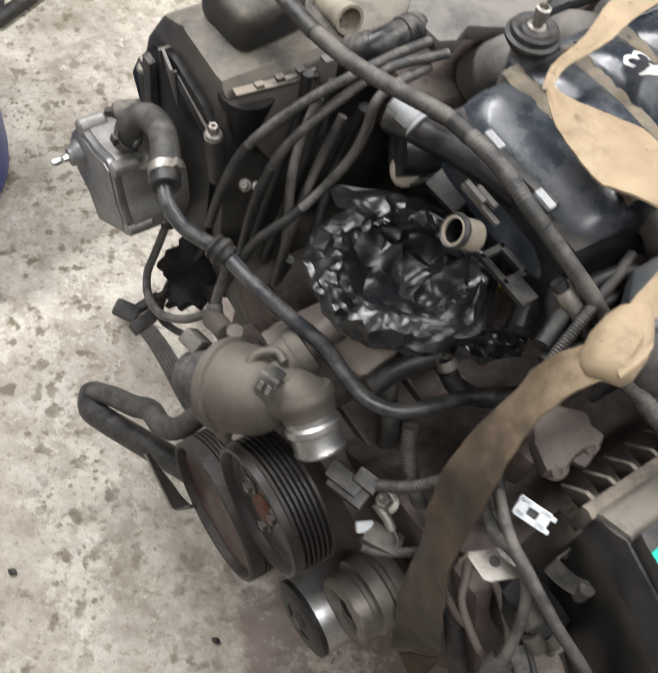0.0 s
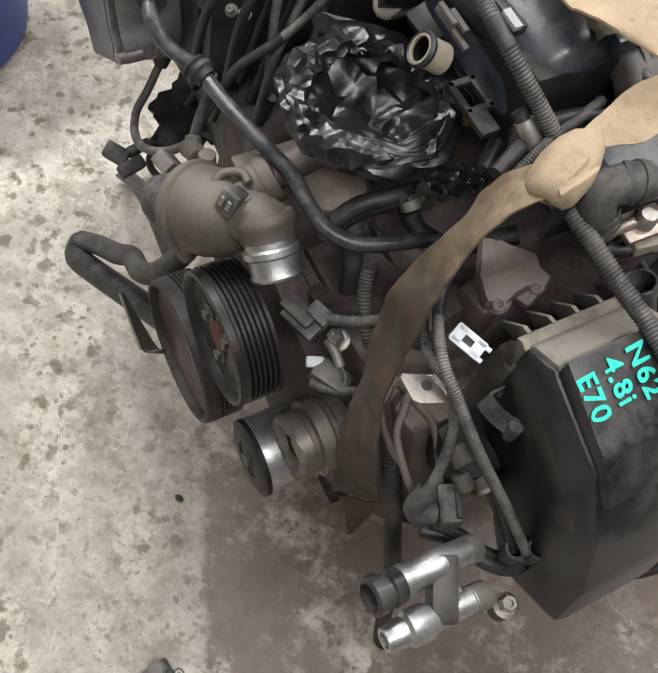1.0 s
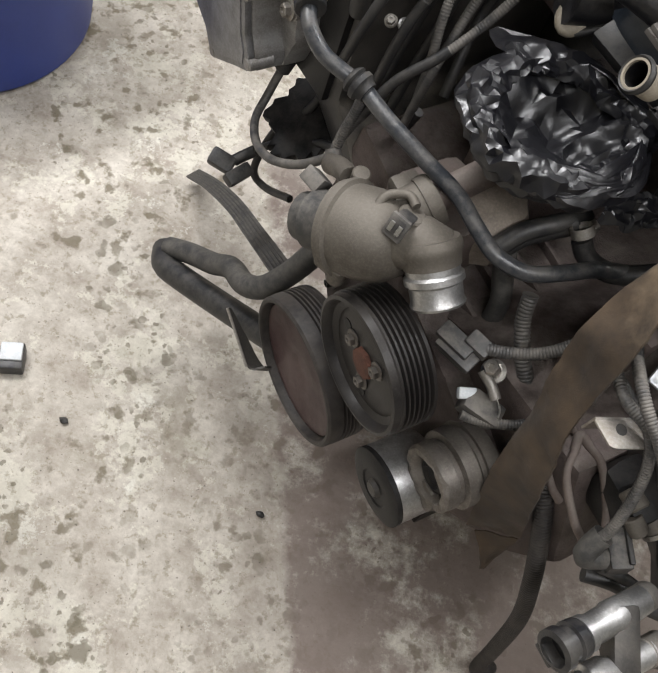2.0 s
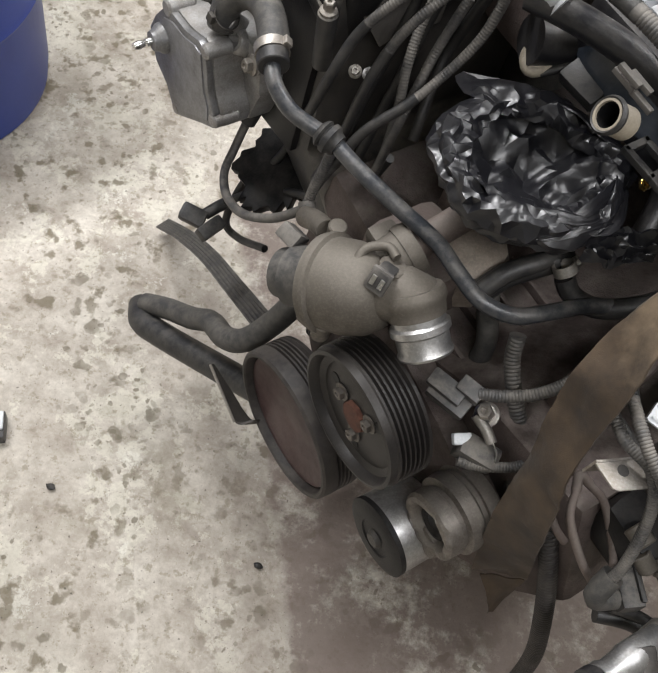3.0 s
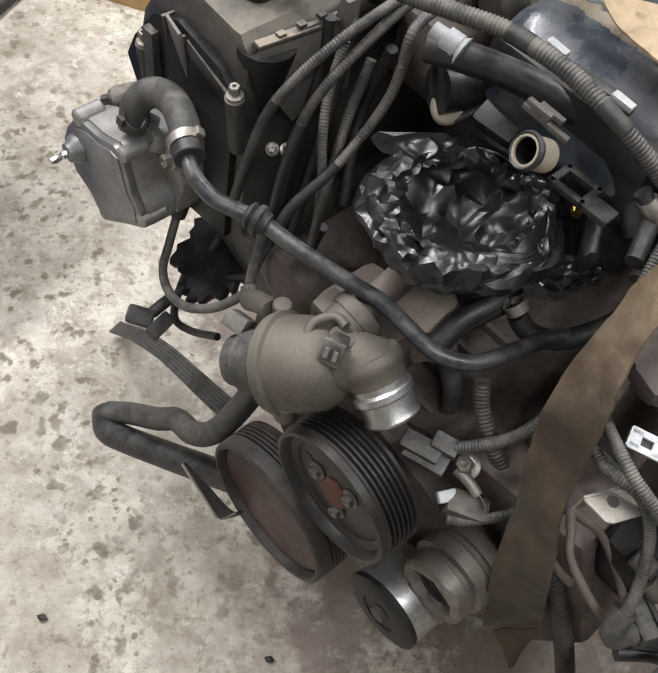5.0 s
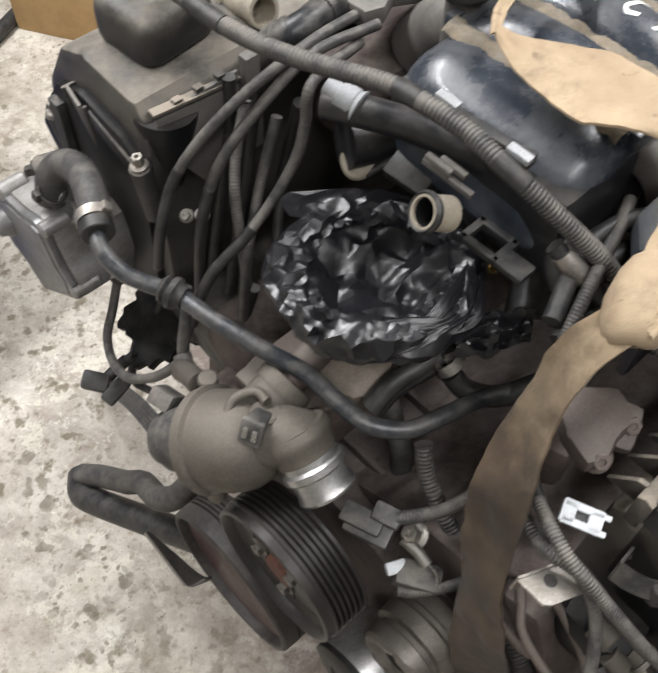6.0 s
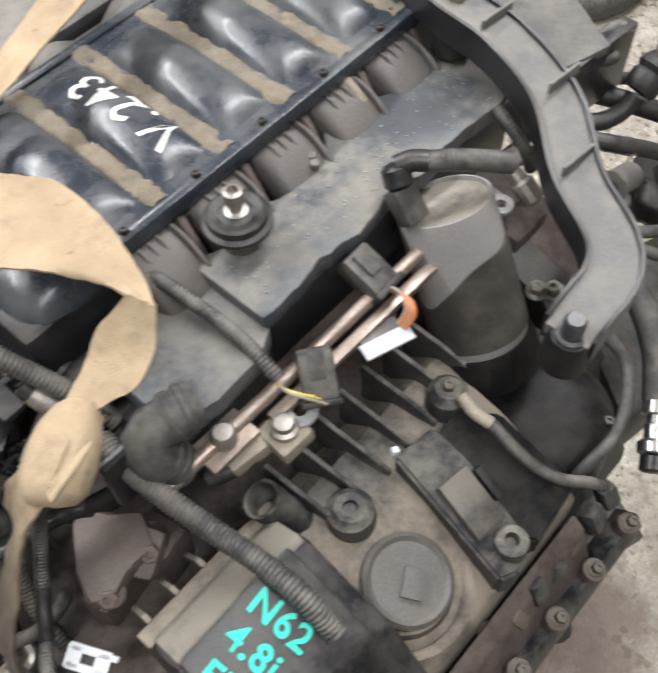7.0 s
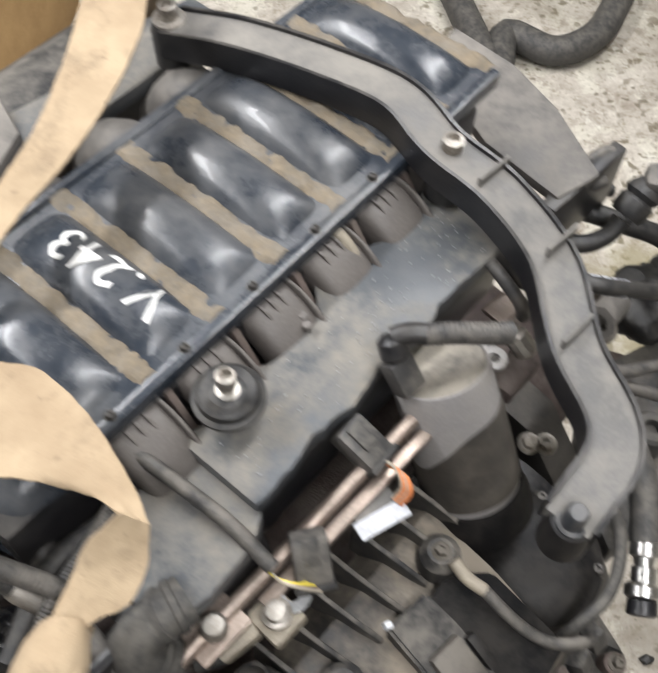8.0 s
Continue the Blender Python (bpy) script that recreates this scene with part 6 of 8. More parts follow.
    part("knot_turn", ribbon(rows([((0.366, 0.562, 1.085), (0.377, 0.566, 1.08)), ((0.362, 0.537, 1.108), (0.374, 0.531, 1.102)), ((0.354, 0.513, 1.108), (0.363, 0.508, 1.103)), ((0.345, 0.502, 1.098), (0.35, 0.494, 1.095))]), 0.003, 0.002), webbing, root)


strap()


# writing
def mark(text, M, height, material, parent, bold=0.012, shape=None):
    cu = bpy.data.curves.new("mark", "FONT")
    cu.body, cu.size, cu.extrude, cu.offset = text, height, 0.0004, bold * height
    cu.space_character = 1.08
    ob = new("mark", cu)
    dg = bpy.context.evaluated_depsgraph_get()
    me = bpy.data.meshes.new_from_object(ob.evaluated_get(dg))
    bpy.data.objects.remove(ob)
    bm = bmesh.new()
    bm.from_mesh(me)
    bpy.data.meshes.remove(me)
    if shape:
        bmesh.ops.triangulate(bm, faces=bm.faces)
        bmesh.ops.subdivide_edges(bm, edges=[e for e in bm.edges if e.calc_length() > 0.15 * height], cuts=2)
    for v in bm.verts:
        wob = Vector((noise.noise(v.co * 90), noise.noise(v.co * 90 + Vector((3, 3, 3))), 0)) * height * 0.05
        lift = v.co.z
        v.co = M @ (v.co + wob)
        if shape:
            v.co.z = shape(v.co) + 0.0006 + lift
    return part("marker_writing", bm, material, parent, "hand-drawn marker writing")


def on_bulge(p):
    q = EN.inverted() @ p
    k = round((q.x - 0.0725) / 0.0775)
    return bulge_top((q.x - 0.0725 - 0.0775 * k) / 0.0330, (-q.y + 0.052) / 0.092)


d = -RIGHT
M = Matrix(((d.x, -REAR.x, 0, 0), (d.y, -REAR.y, 0, 0), (0, 0, 1, 0), (0, 0, 0, 1)))
start = L(0.176, 0.013, 1.12)
mark("V.243", Matrix.Translation(start) @ M @ pose(0, 0, 0, 0, 0, 4), 0.048, white_paint, manifold_ob, 0.003, on_bulge)
slope = (RIGHT * 0.095 - UP * 0.040).normalized()
nrm = slope.cross(REAR).normalized()
M = Matrix(((slope.x, REAR.x, nrm.x, 0), (slope.y, REAR.y, nrm.y, 0), (slope.z, REAR.z, nrm.z, 0), (0, 0, 0, 1)))
for k, (text, a, b) in enumerate((("N62", -0.062, 0.296), ("4.8i", -0.092, 0.300), ("E70", -0.124, 0.304))):
    z = 0.985 - (b - 0.29) * 0.421 + 0.0028
    mark(text, Matrix.Translation(L(a, b, z)) @ M @ pose(0, 0, 0, 0, 0, 4), 0.030, teal_paint, cover_ob, 0.02)


# parts round the throttle opening
def throttle_parts():
    c = Vector((0.191, 0.627, 1.070))
    root = thing("breather_pipe", c, "short open tan plastic pipe stub beside the bag", "pipe")
    d = Vector((0.70, 0.38, -0.45)).normalized()
    part("stub", lathe(c, c + d, [(0.03, 0), (0.03, 0.0115), (0.0, 0.0125), (0, 0.0148), (0.003, 0.0155), (0.030, 0.0158), (0.032, 0.0)], 32), tan_plastic, root)
    # near-black liner paints the shade deep inside the open stub
    part("bore", lathe(c, c + d, [(0.032, 0), (0.028, 0.0105), (0.003, 0.0116), (0.003, 0.0128), (0.034, 0.0118), (0.034, 0)], 28), soot_black, root, "black liner painted for the shade inside the stub")
    part("collar", lathe(c, c + d, [(0, 0.0150), (-0.001, 0.0165), (0.003, 0.0185), (0.007, 0.0172)], 32), rubber, root)
    root = thing("throttle_pipe", (0.266, 0.726, 0.96), "dark curved plastic intake pipe around the bag", "intake pipe")
    part("rim", tube([(0.105, 0.763, 1.06), (0.144, 0.747, 1.065), (0.191, 0.729, 1.065), (0.236, 0.71, 1.06), (0.28, 0.689, 1.045), (0.312, 0.654, 1.02), (0.324, 0.617, 0.99)], 0.0155, 0, 18), clean_black, root)
    p = Vector((0.122, 0.758, 1.072))
    q = Vector((0.143, 0.746, 1.066))
    part("clip", lathe(p, q, [(-0.020, 0.0), (-0.020, 0.009), (-0.006, 0.010), (-0.005, 0.0135), (0.010, 0.0145), (0.012, 0.0135), (0.016, 0.0165), (0.020, 0)], 20, angle=20), clip_grey, root)
    part("shroud", tube([(0.124, 0.764, 1.01), (0.186, 0.79, 1.0), (0.242, 0.772, 0.99), (0.288, 0.732, 0.98), (0.318, 0.683, 0.95), (0.311, 0.635, 0.92)], 0.026, 0, 16), clean_black, root)
    # rail with pale clips
    root = thing("clip_rail", (0.237, 0.683, 1.11), "black plastic rail with pale grey cable clips", "cable rail")
    a, b = Vector((0.196, 0.714, 1.122)), Vector((0.273, 0.648, 1.112))
    part("rail", block(look((a + b) / 2 - UP * 0.006 + RIGHT * 0.001, b), (0.012, 0.012, (b - a).length), 0.002), rubber, root)
    d = (b - a).normalized()
    for p in (Vector((0.206, 0.695, 1.129)), Vector((0.261, 0.644, 1.123))):
        part("clip", block(look(p, p + d), (0.009, 0.006, 0.022), 0.001), clip_grey, root)
    for p in ((0.203, 0.677, 1.07), (0.223, 0.662, 1.065), (0.217, 0.674, 1.075), (0.204, 0.672, 1.08)):
        p = Vector(p)
        part("clip", block(look(p, p + d), (0.006, 0.006, 0.028), 0.001), grey_plastic, root)
    # slotted bracket with brass insert
    root = thing("slotted_bracket", (0.261, 0.628, 0.98), "black plastic slotted bracket with a brass insert", "bracket")
    p = Vector((0.254, 0.642, 1.02))
    F = look(p, p + UP) @ pose(0, 0, 0, 0, 0, 40)
    u, w = (Vector((0.274, 0.631, 1.02)) - Vector((0.241, 0.662, 1.02))).normalized(), None
    w = UP.cross(u)
    F = Matrix(((u.x, w.x, 0, p.x), (u.y, w.y, 0, p.y), (u.z, w.z, 1, p.z), (0, 0, 0, 1)))
    for x, y, sx, sy in ((-0.018, 0, 0.008, 0.034), (0.018, 0, 0.008, 0.034), (0, -0.013, 0.044, 0.008), (0, 0.013, 0.044, 0.008), (0.034, -0.006, 0.03, 0.022)):
        part("bar", block(F @ pose(x, y, 0), (sx, sy, 0.008), 0.002), rubber, root)
    p = Vector((0.261, 0.628, 1.0))
    part("brass_insert", lathe(p, p + Vector((-0.1, -0.3, 1)), [(0, 0), (0, 0.006), (0.008, 0.006), (0.008, 0.0035), (0.004, 0.003), (0.004, 0)], 6, angle=20), brass, root, "shiny brass insert")
    # bright band on the second conduit
    root = thing("pipe_clip", (0.314, 0.595, 1.03), "bright steel clip on a dark pipe", "clip")
    a, b = Vector((0.307, 0.607, 1.05)), Vector((0.33, 0.597, 1.03))
    part("pipe", tube([a + (a - b) * 0.3, a, b, b + (b - a) * 0.8], 0.008, 0, 14), rubber, root)
    part("sleeve", lathe(a, b, [(0, 0), (0, 0.0095), (0.006, 0.0105), (0.026, 0.0105), (0.032, 0.009), (0.032, 0)], 20), steel, root)
    # open bracket with bent wire shape behind the bag
    root = thing("hook_bracket", (0.148, 0.793, 0.95), "black bent bracket with a dusty pale hook", "bracket")
    part("hook", tube([(0.131, 0.771, 1.0), (0.128, 0.76, 0.99), (0.136, 0.75, 0.985), (0.153, 0.757, 0.99)], 0.008, 0, 10), tan_plastic, root)
    part("bar", tube([(0.146, 0.749, 0.985), (0.164, 0.754, 0.995), (0.179, 0.761, 1.0), (0.188, 0.752, 1.0)], 0.005, 0, 8), rubber, root)
    part("plate", block(Matrix.Translation((0.19, 0.737, 1.0)) @ pose(0, 0, 0, 25, 0, -40), (0.05, 0.03, 0.02), 0.004), rubber, root)
    root = thing("mounting_bolt", (-0.039, 0.748, 0.90), "steel flange bolts on the valve cover edge", "bolt")
    p = Vector((-0.039, 0.748, 0.913))
    part("flange", hexbolt(p - Vector((0.0, -0.01, 0.012)), p, 0.0052), cast_alu, root)
    part("nut", hexbolt(p + Vector((0.016, 0.012, -0.012)), p + Vector((0.017, 0.006, 0.0)), 0.0055), satin_alu, root)


throttle_parts()


# right bank front: bracket, elbow, clips
def mount_bracket():
    root = thing("mount_bracket", (0.36, 0.55, 0.92), "brown-stained cast bracket with two bolts", "bracket")
    out = ((0.315, 0.543, 0.95), (0.377, 0.546, 0.95), (0.39, 0.512, 0.95), (0.37, 0.496, 0.95), (0.36, 0.475, 0.95), (0.339, 0.465, 0.95), (0.324, 0.494, 0.95))
    part("arm", prism(Matrix.Translation((0, 0, 0.925)), [(p[0], p[1]) for p in out], 0.024, 0.0095), bracket_brown, root)
    part("foot", block(Matrix.Translation((0.36, 0.521, 0.93)) @ pose(0, 0, 0, 20, 0, -20), (0.07, 0.045, 0.022), 0.01), bracket_brown, root)
    for a, b in (((0.35, 0.498, 0.915), (0.352, 0.477, 0.938)), ((0.378, 0.537, 0.91), (0.383, 0.513, 0.937))):
        part("boss", rod(a, b, 0.0135), brown_case, root)
        b = Vector(b)
        part("bolt", hexbolt(b, b + (b - Vector(a)).normalized() * 0.010, 0.0085, None, False), brown_case, root)


mount_bracket()


def elbow_fitting():
    root = thing("elbow_hose", (0.411, 0.573, 1.0), "ribbed grey rubber elbow hose on the fuel side", "hose")
    part("elbow", tube([(0.416, 0.559, 1.0), (0.4, 0.556, 1.03), (0.4, 0.566, 1.045), (0.423, 0.581, 1.05), (0.437, 0.59, 1.05)], 0.0195, 0, 20), dry_rubber, root)
    for p, q in (((0.413, 0.559, 1.005), (0.408, 0.56, 1.015)), ((0.408, 0.558, 1.015), (0.403, 0.559, 1.025)), ((0.416, 0.578, 1.048), (0.421, 0.58, 1.05)), ((0.425, 0.583, 1.05), (0.431, 0.586, 1.05))):
        p, q = Vector(p), Vector(q)
        part("ring", lathe(p, q, [(0, 0.0195), (0.001, 0.0215), (0.006, 0.0215), (0.007, 0.0195)], 24), dry_rubber, root)


elbow_fitting()


def small_fittings():
    # white push clip
    root = thing("white_clip", (0.336, 0.43, 0.915), "white slotted plastic push clip on the cover edge", "clip")
    p = Vector((0.336, 0.43, 0.925))
    u = (Vector((0.358, 0.427, 0.92)) - Vector((0.324, 0.438, 0.925))).normalized() * 0.84
    w = (UP + Vector((-0.2, -0.3, 0))).normalized().cross(u).normalized() * 0.84
    n = u.cross(w).normalized()
    F = Matrix(((u.x, w.x, n.x, p.x), (u.y, w.y, n.y, p.y), (u.z, w.z, n.z, p.z), (0, 0, 0, 1)))
    for x, y, sx, sy in ((0, 0.0085, 0.042, 0.008), (0, -0.0085, 0.040, 0.008), (-0.0145, 0, 0.015, 0.022), (0.014, 0, 0.015, 0.022), (0.024, 0.008, 0.008, 0.006), (0.023, -0.009, 0.008, 0.006)):
        part("bar", block(F @ pose(x, y, 0), (sx, sy, 0.005), 0.001), white_plastic, root)
    # dark block behind the bars paints the shade seen through the slot
    part("slot_shade", block(F @ pose(0.001, 0, -0.004), (0.02, 0.014, 0.003), 0.001), rubber, root)
    # plate with hole
    root = thing("mounting_plate", (0.314, 0.387, 0.87), "flat zinc steel mounting plate with a round hole", "plate")
    p = Vector((0.314, 0.387, 0.886))
    a, b = Vector((0.28, 0.387, 0.89)), Vector((0.336, 0.382, 0.885))
    u = (Vector((0.329, 0.407, 0.885)) - Vector((0.287, 0.388, 0.89))).normalized()
    w = UP.cross(u).normalized()
    n = u.cross(w)
    F = Matrix(((u.x, w.x, n.x, p.x), (u.y, w.y, n.y, p.y), (u.z, w.z, n.z, p.z), (0, 0, 0, 1)))
    part("plate", prism(F, [(-0.027, 0.010), (-0.017, -0.016), (-0.010, -0.019), (0.026, -0.019), (0.026, 0.010)], 0.003, 0.0012), steel, root)
    part("fold", block(F @ pose(0.002, 0.012, -0.012), (0.052, 0.003, 0.026), 0.001), steel, root)
    # dark disc laid on the plate stands in for the hole's shade
    part("hole", lathe(p + n * 0.0028, p + n, [(0, 0), (0, 0.006), (0.0006, 0.006), (0.0007, 0)], 20), rubber, root)
    # fork-shaped brackets below the plate
    for k, (q, s) in enumerate((((0.343, 0.379, 0.76), 1.0), ((0.318, 0.412, 0.74), 0.8))):
        root = thing("fork_bracket", q, "brown-stained steel fork bracket in the dark recess", "bracket", "fork brackets")
        q = Vector(q)
        u = (Vector((0.372, 0.35, 0.74)) - Vector((0.324, 0.407, 0.79))).normalized()
        w = u.cross(UP).normalized()
        for y in (-0.014, 0.016):
            part("prong", tube([q - u * 0.045 * s + w * y * 0.6, q - u * 0.02 * s + w * y * 1.5, q + u * 0.03 * s + w * y * 1.4, q + u * 0.06 * s + w * y * 0.9], 0.0048, 0, 8), brown_case, root)
        part("bridge", tube([q - u * 0.045 * s - w * 0.009, q - u * 0.06 * s, q - u * 0.045 * s + w * 0.010], 0.0055, 0, 8), brown_case, root)
    # black cable holder at the cover's front
    root = thing("cable_holder", (0.408, 0.421, 0.84), "black plastic cable holder with open frame", "cable holder")
    for run in (((0.379, 0.409, 0.862), (0.387, 0.418, 0.864), (0.398, 0.428, 0.865), (0.413, 0.422, 0.862), (0.426, 0.414, 0.858)), ((0.379, 0.409, 0.862), (0.39, 0.403, 0.858), (0.403, 0.398, 0.855), (0.418, 0.395, 0.852))):
        part("frame_band", ribbon([(Vector(p), Vector((0.003, 0.004, 0.010))) for p in run], 0.0028), conduit_mat, root)
    for p in ((0.419, 0.395, 0.85), (0.429, 0.408, 0.854)):
        p = Vector(p)
        part("prong", rod(p - UP * 0.016, p + UP * 0.012, 0.0085), conduit_mat, root)
    part("tail", tube([(0.429, 0.403, 0.84), (0.448, 0.398, 0.82), (0.456, 0.385, 0.8)], 0.006, 0, 8), rubber, root)
    # clip that gathers the two conduits low down
    root = thing("conduit_clip", (0.498, 0.319, 0.72), "black plastic clip gathering two cable conduits", "clip")
    for p in ((0.48, 0.313, 0.73), (0.504, 0.322, 0.73)):
        p = Vector(p)
        part("clip_ring", lathe(p - UP * 0.012, p + UP * 0.012, [(0, 0.009), (0, 0.0125), (0.024, 0.0125), (0.024, 0.009)], 18), rubber, root)
    part("clip_bar", block(Matrix.Translation((0.496, 0.315, 0.715)) @ pose(0, 0, 0, 0, 0, 15), (0.055, 0.012, 0.014), 0.003), rubber, root)
    # grey plug at the end of the inner conduit
    root = thing("cable_plug", (0.376, 0.33, 0.73), "grey dusty cable plug with boot", "plug")
    part("boot", tube([(0.364, 0.329, 0.775), (0.359, 0.319, 0.76), (0.36, 0.311, 0.745), (0.382, 0.319, 0.74)], 0.0125, 0, 12), dry_rubber, root)
    part("plug_body", block(Matrix.Translation((0.397, 0.334, 0.735)) @ pose(0, 0, 0, 10, 0, -70), (0.045, 0.025, 0.03), 0.004), conduit_mat, root)
    part("collar", block(Matrix.Translation((0.403, 0.343, 0.74)) @ pose(0, 0, 0, 10, 0, -70), (0.05, 0.006, 0.034), 0.002), rubber, root)
    # dirty pump casting behind it
    root = thing("power_steering_pump", (0.431, 0.403, 0.68), "grimy aluminium pump casting with round ports", "pump")
    part("casting", block(Matrix.Translation((0.397, 0.397, 0.74)) @ EN.to_3x3().to_4x4(), (0.07, 0.08, 0.08), 0.025), soot_black, root)
    for a, b, r in (((0.407, 0.385, 0.76), (0.43, 0.361, 0.755), 0.016), ((0.378, 0.385, 0.78), (0.395, 0.368, 0.78), 0.012), ((0.392, 0.362, 0.77), (0.408, 0.351, 0.76), 0.011)):
        part("port", rod(a, b, r), dirty_alu, root)
    a, b = Vector((0.426, 0.364, 0.757)), Vector((0.431, 0.36, 0.755))
    part("port_ring", lathe(a, b, [(0, 0), (0, 0.017), (0.005, 0.017), (0.005, 0.009), (0.002, 0.008), (0.002, 0)], 20), steel, root)


small_fittings()


# refrigerant pipe union
def union_block():
    root = thing("pipe_union", (0.422, 0.237, 0.72), "bright aluminium pipe union with two capped stubs", "pipe fitting")
    c = Vector((0.417, 0.248, 0.745))
    d1 = (Vector((0.352, 0.21, 0.77)) - Vector((0.394, 0.253, 0.76))).normalized()
    d2 = (Vector((0.362, 0.163, 0.75)) - Vector((0.411, 0.209, 0.745))).normalized()
    s1, s2 = Vector((0.401, 0.263, 0.76)), Vector((0.418, 0.216, 0.745))
    along = (s2 - s1)
    M = look((s1 + s2) / 2, s2) 
    part("block", block(M, (0.03, 0.034, along.length + 0.02), 0.006), dark_steel, root, "dark bracket block")
    part("upper_stub", lathe(s1 - d1 * 0.004, s1 + d1, [(-0.03, 0), (-0.03, 0.015), (0, 0.017), (0.018, 0.018), (0.022, 0.0165), (0.05, 0.016), (0.052, 0.019), (0.06, 0.019), (0.062, 0.015), (0.07, 0)], 28), satin_alu, root)
    cap = part("cap", lathe(s1 + d1 * 0.058, s1 + d1, [(0, 0), (0, 0.02), (0.012, 0.021), (0.014, 0.018), (0.022, 0.018), (0.024, 0.022), (0.034, 0.022), (0.036, 0.016), (0.022, 0.014), (0.022, 0)], 28), clean_black, root, "black plastic quick-connect cap")
    part("cap_tab", block(look(s1 + d1 * 0.088 - UP * 0.018, s1 + d1), (0.026, 0.012, 0.016), 0.003), clean_black, cap)
    part("lower_stub", lathe(s2, s2 + d2, [(-0.04, 0), (-0.04, 0.014), (0, 0.015), (0.012, 0.0155), (0.02, 0.020), (0.042, 0.020), (0.046, 0.016), (0.052, 0.0165), (0.07, 0.013), (0.07, 0.009), (0.055, 0.008), (0.055, 0)], 28), satin_alu, root)
    p = Vector((0.422, 0.237, 0.745))
    lug = part("lug", rod(p - UP * 0.03, p, 0.017), cast_alu, root)
    part("bolt", hexbolt(p, p + Vector((-0.1, -0.3, 1)).normalized() * 0.016, 0.0095), steel, lug)
    part("rear_stub", rod(s1 - d1 * 0.02, s1 - d1 * 0.05 - UP * 0.01, 0.016), cast_alu, root)
    part("rear_stub", rod(s2 - d2 * 0.03, s2 - d2 * 0.06 - UP * 0.01, 0.016), cast_alu, root)
    hose("refrigerant_pipe", "dark pipes running from the union under the cover", [(0.38, 0.309, 0.7), (0.421, 0.311, 0.7), (0.461, 0.3, 0.7), (0.494, 0.307, 0.69), (0.518, 0.331, 0.68)], 0.009, 0, rubber, category="pipe")
    hose("refrigerant_pipe", "dark bent pipe beside the union", [(0.388, 0.316, 0.72), (0.424, 0.317, 0.71), (0.463, 0.311, 0.7), (0.496, 0.321, 0.69)], 0.007, 0, rubber, category="pipe")
    root = thing("drain_plug", (0.511, 0.278, 0.66), "steel drain bolt on the sump edge", "bolt")
    p = Vector((0.503, 0.27, 0.672))
    part("boss", rod(p - UP * 0.03 + RIGHT * 0.0, p, 0.014), dark_steel, root)
    part("head", hexbolt(p - UP * 0.002, p + UP * 0.014, 0.0105), steel, root)


union_block()
hose("cable", "black cable hanging out over the floor", [(0.621, 0.39, 0.62), (0.657, 0.39, 0.58), (0.694, 0.405, 0.56), (0.738, 0.434, 0.56)], 0.008, 0, rubber, category="cable")


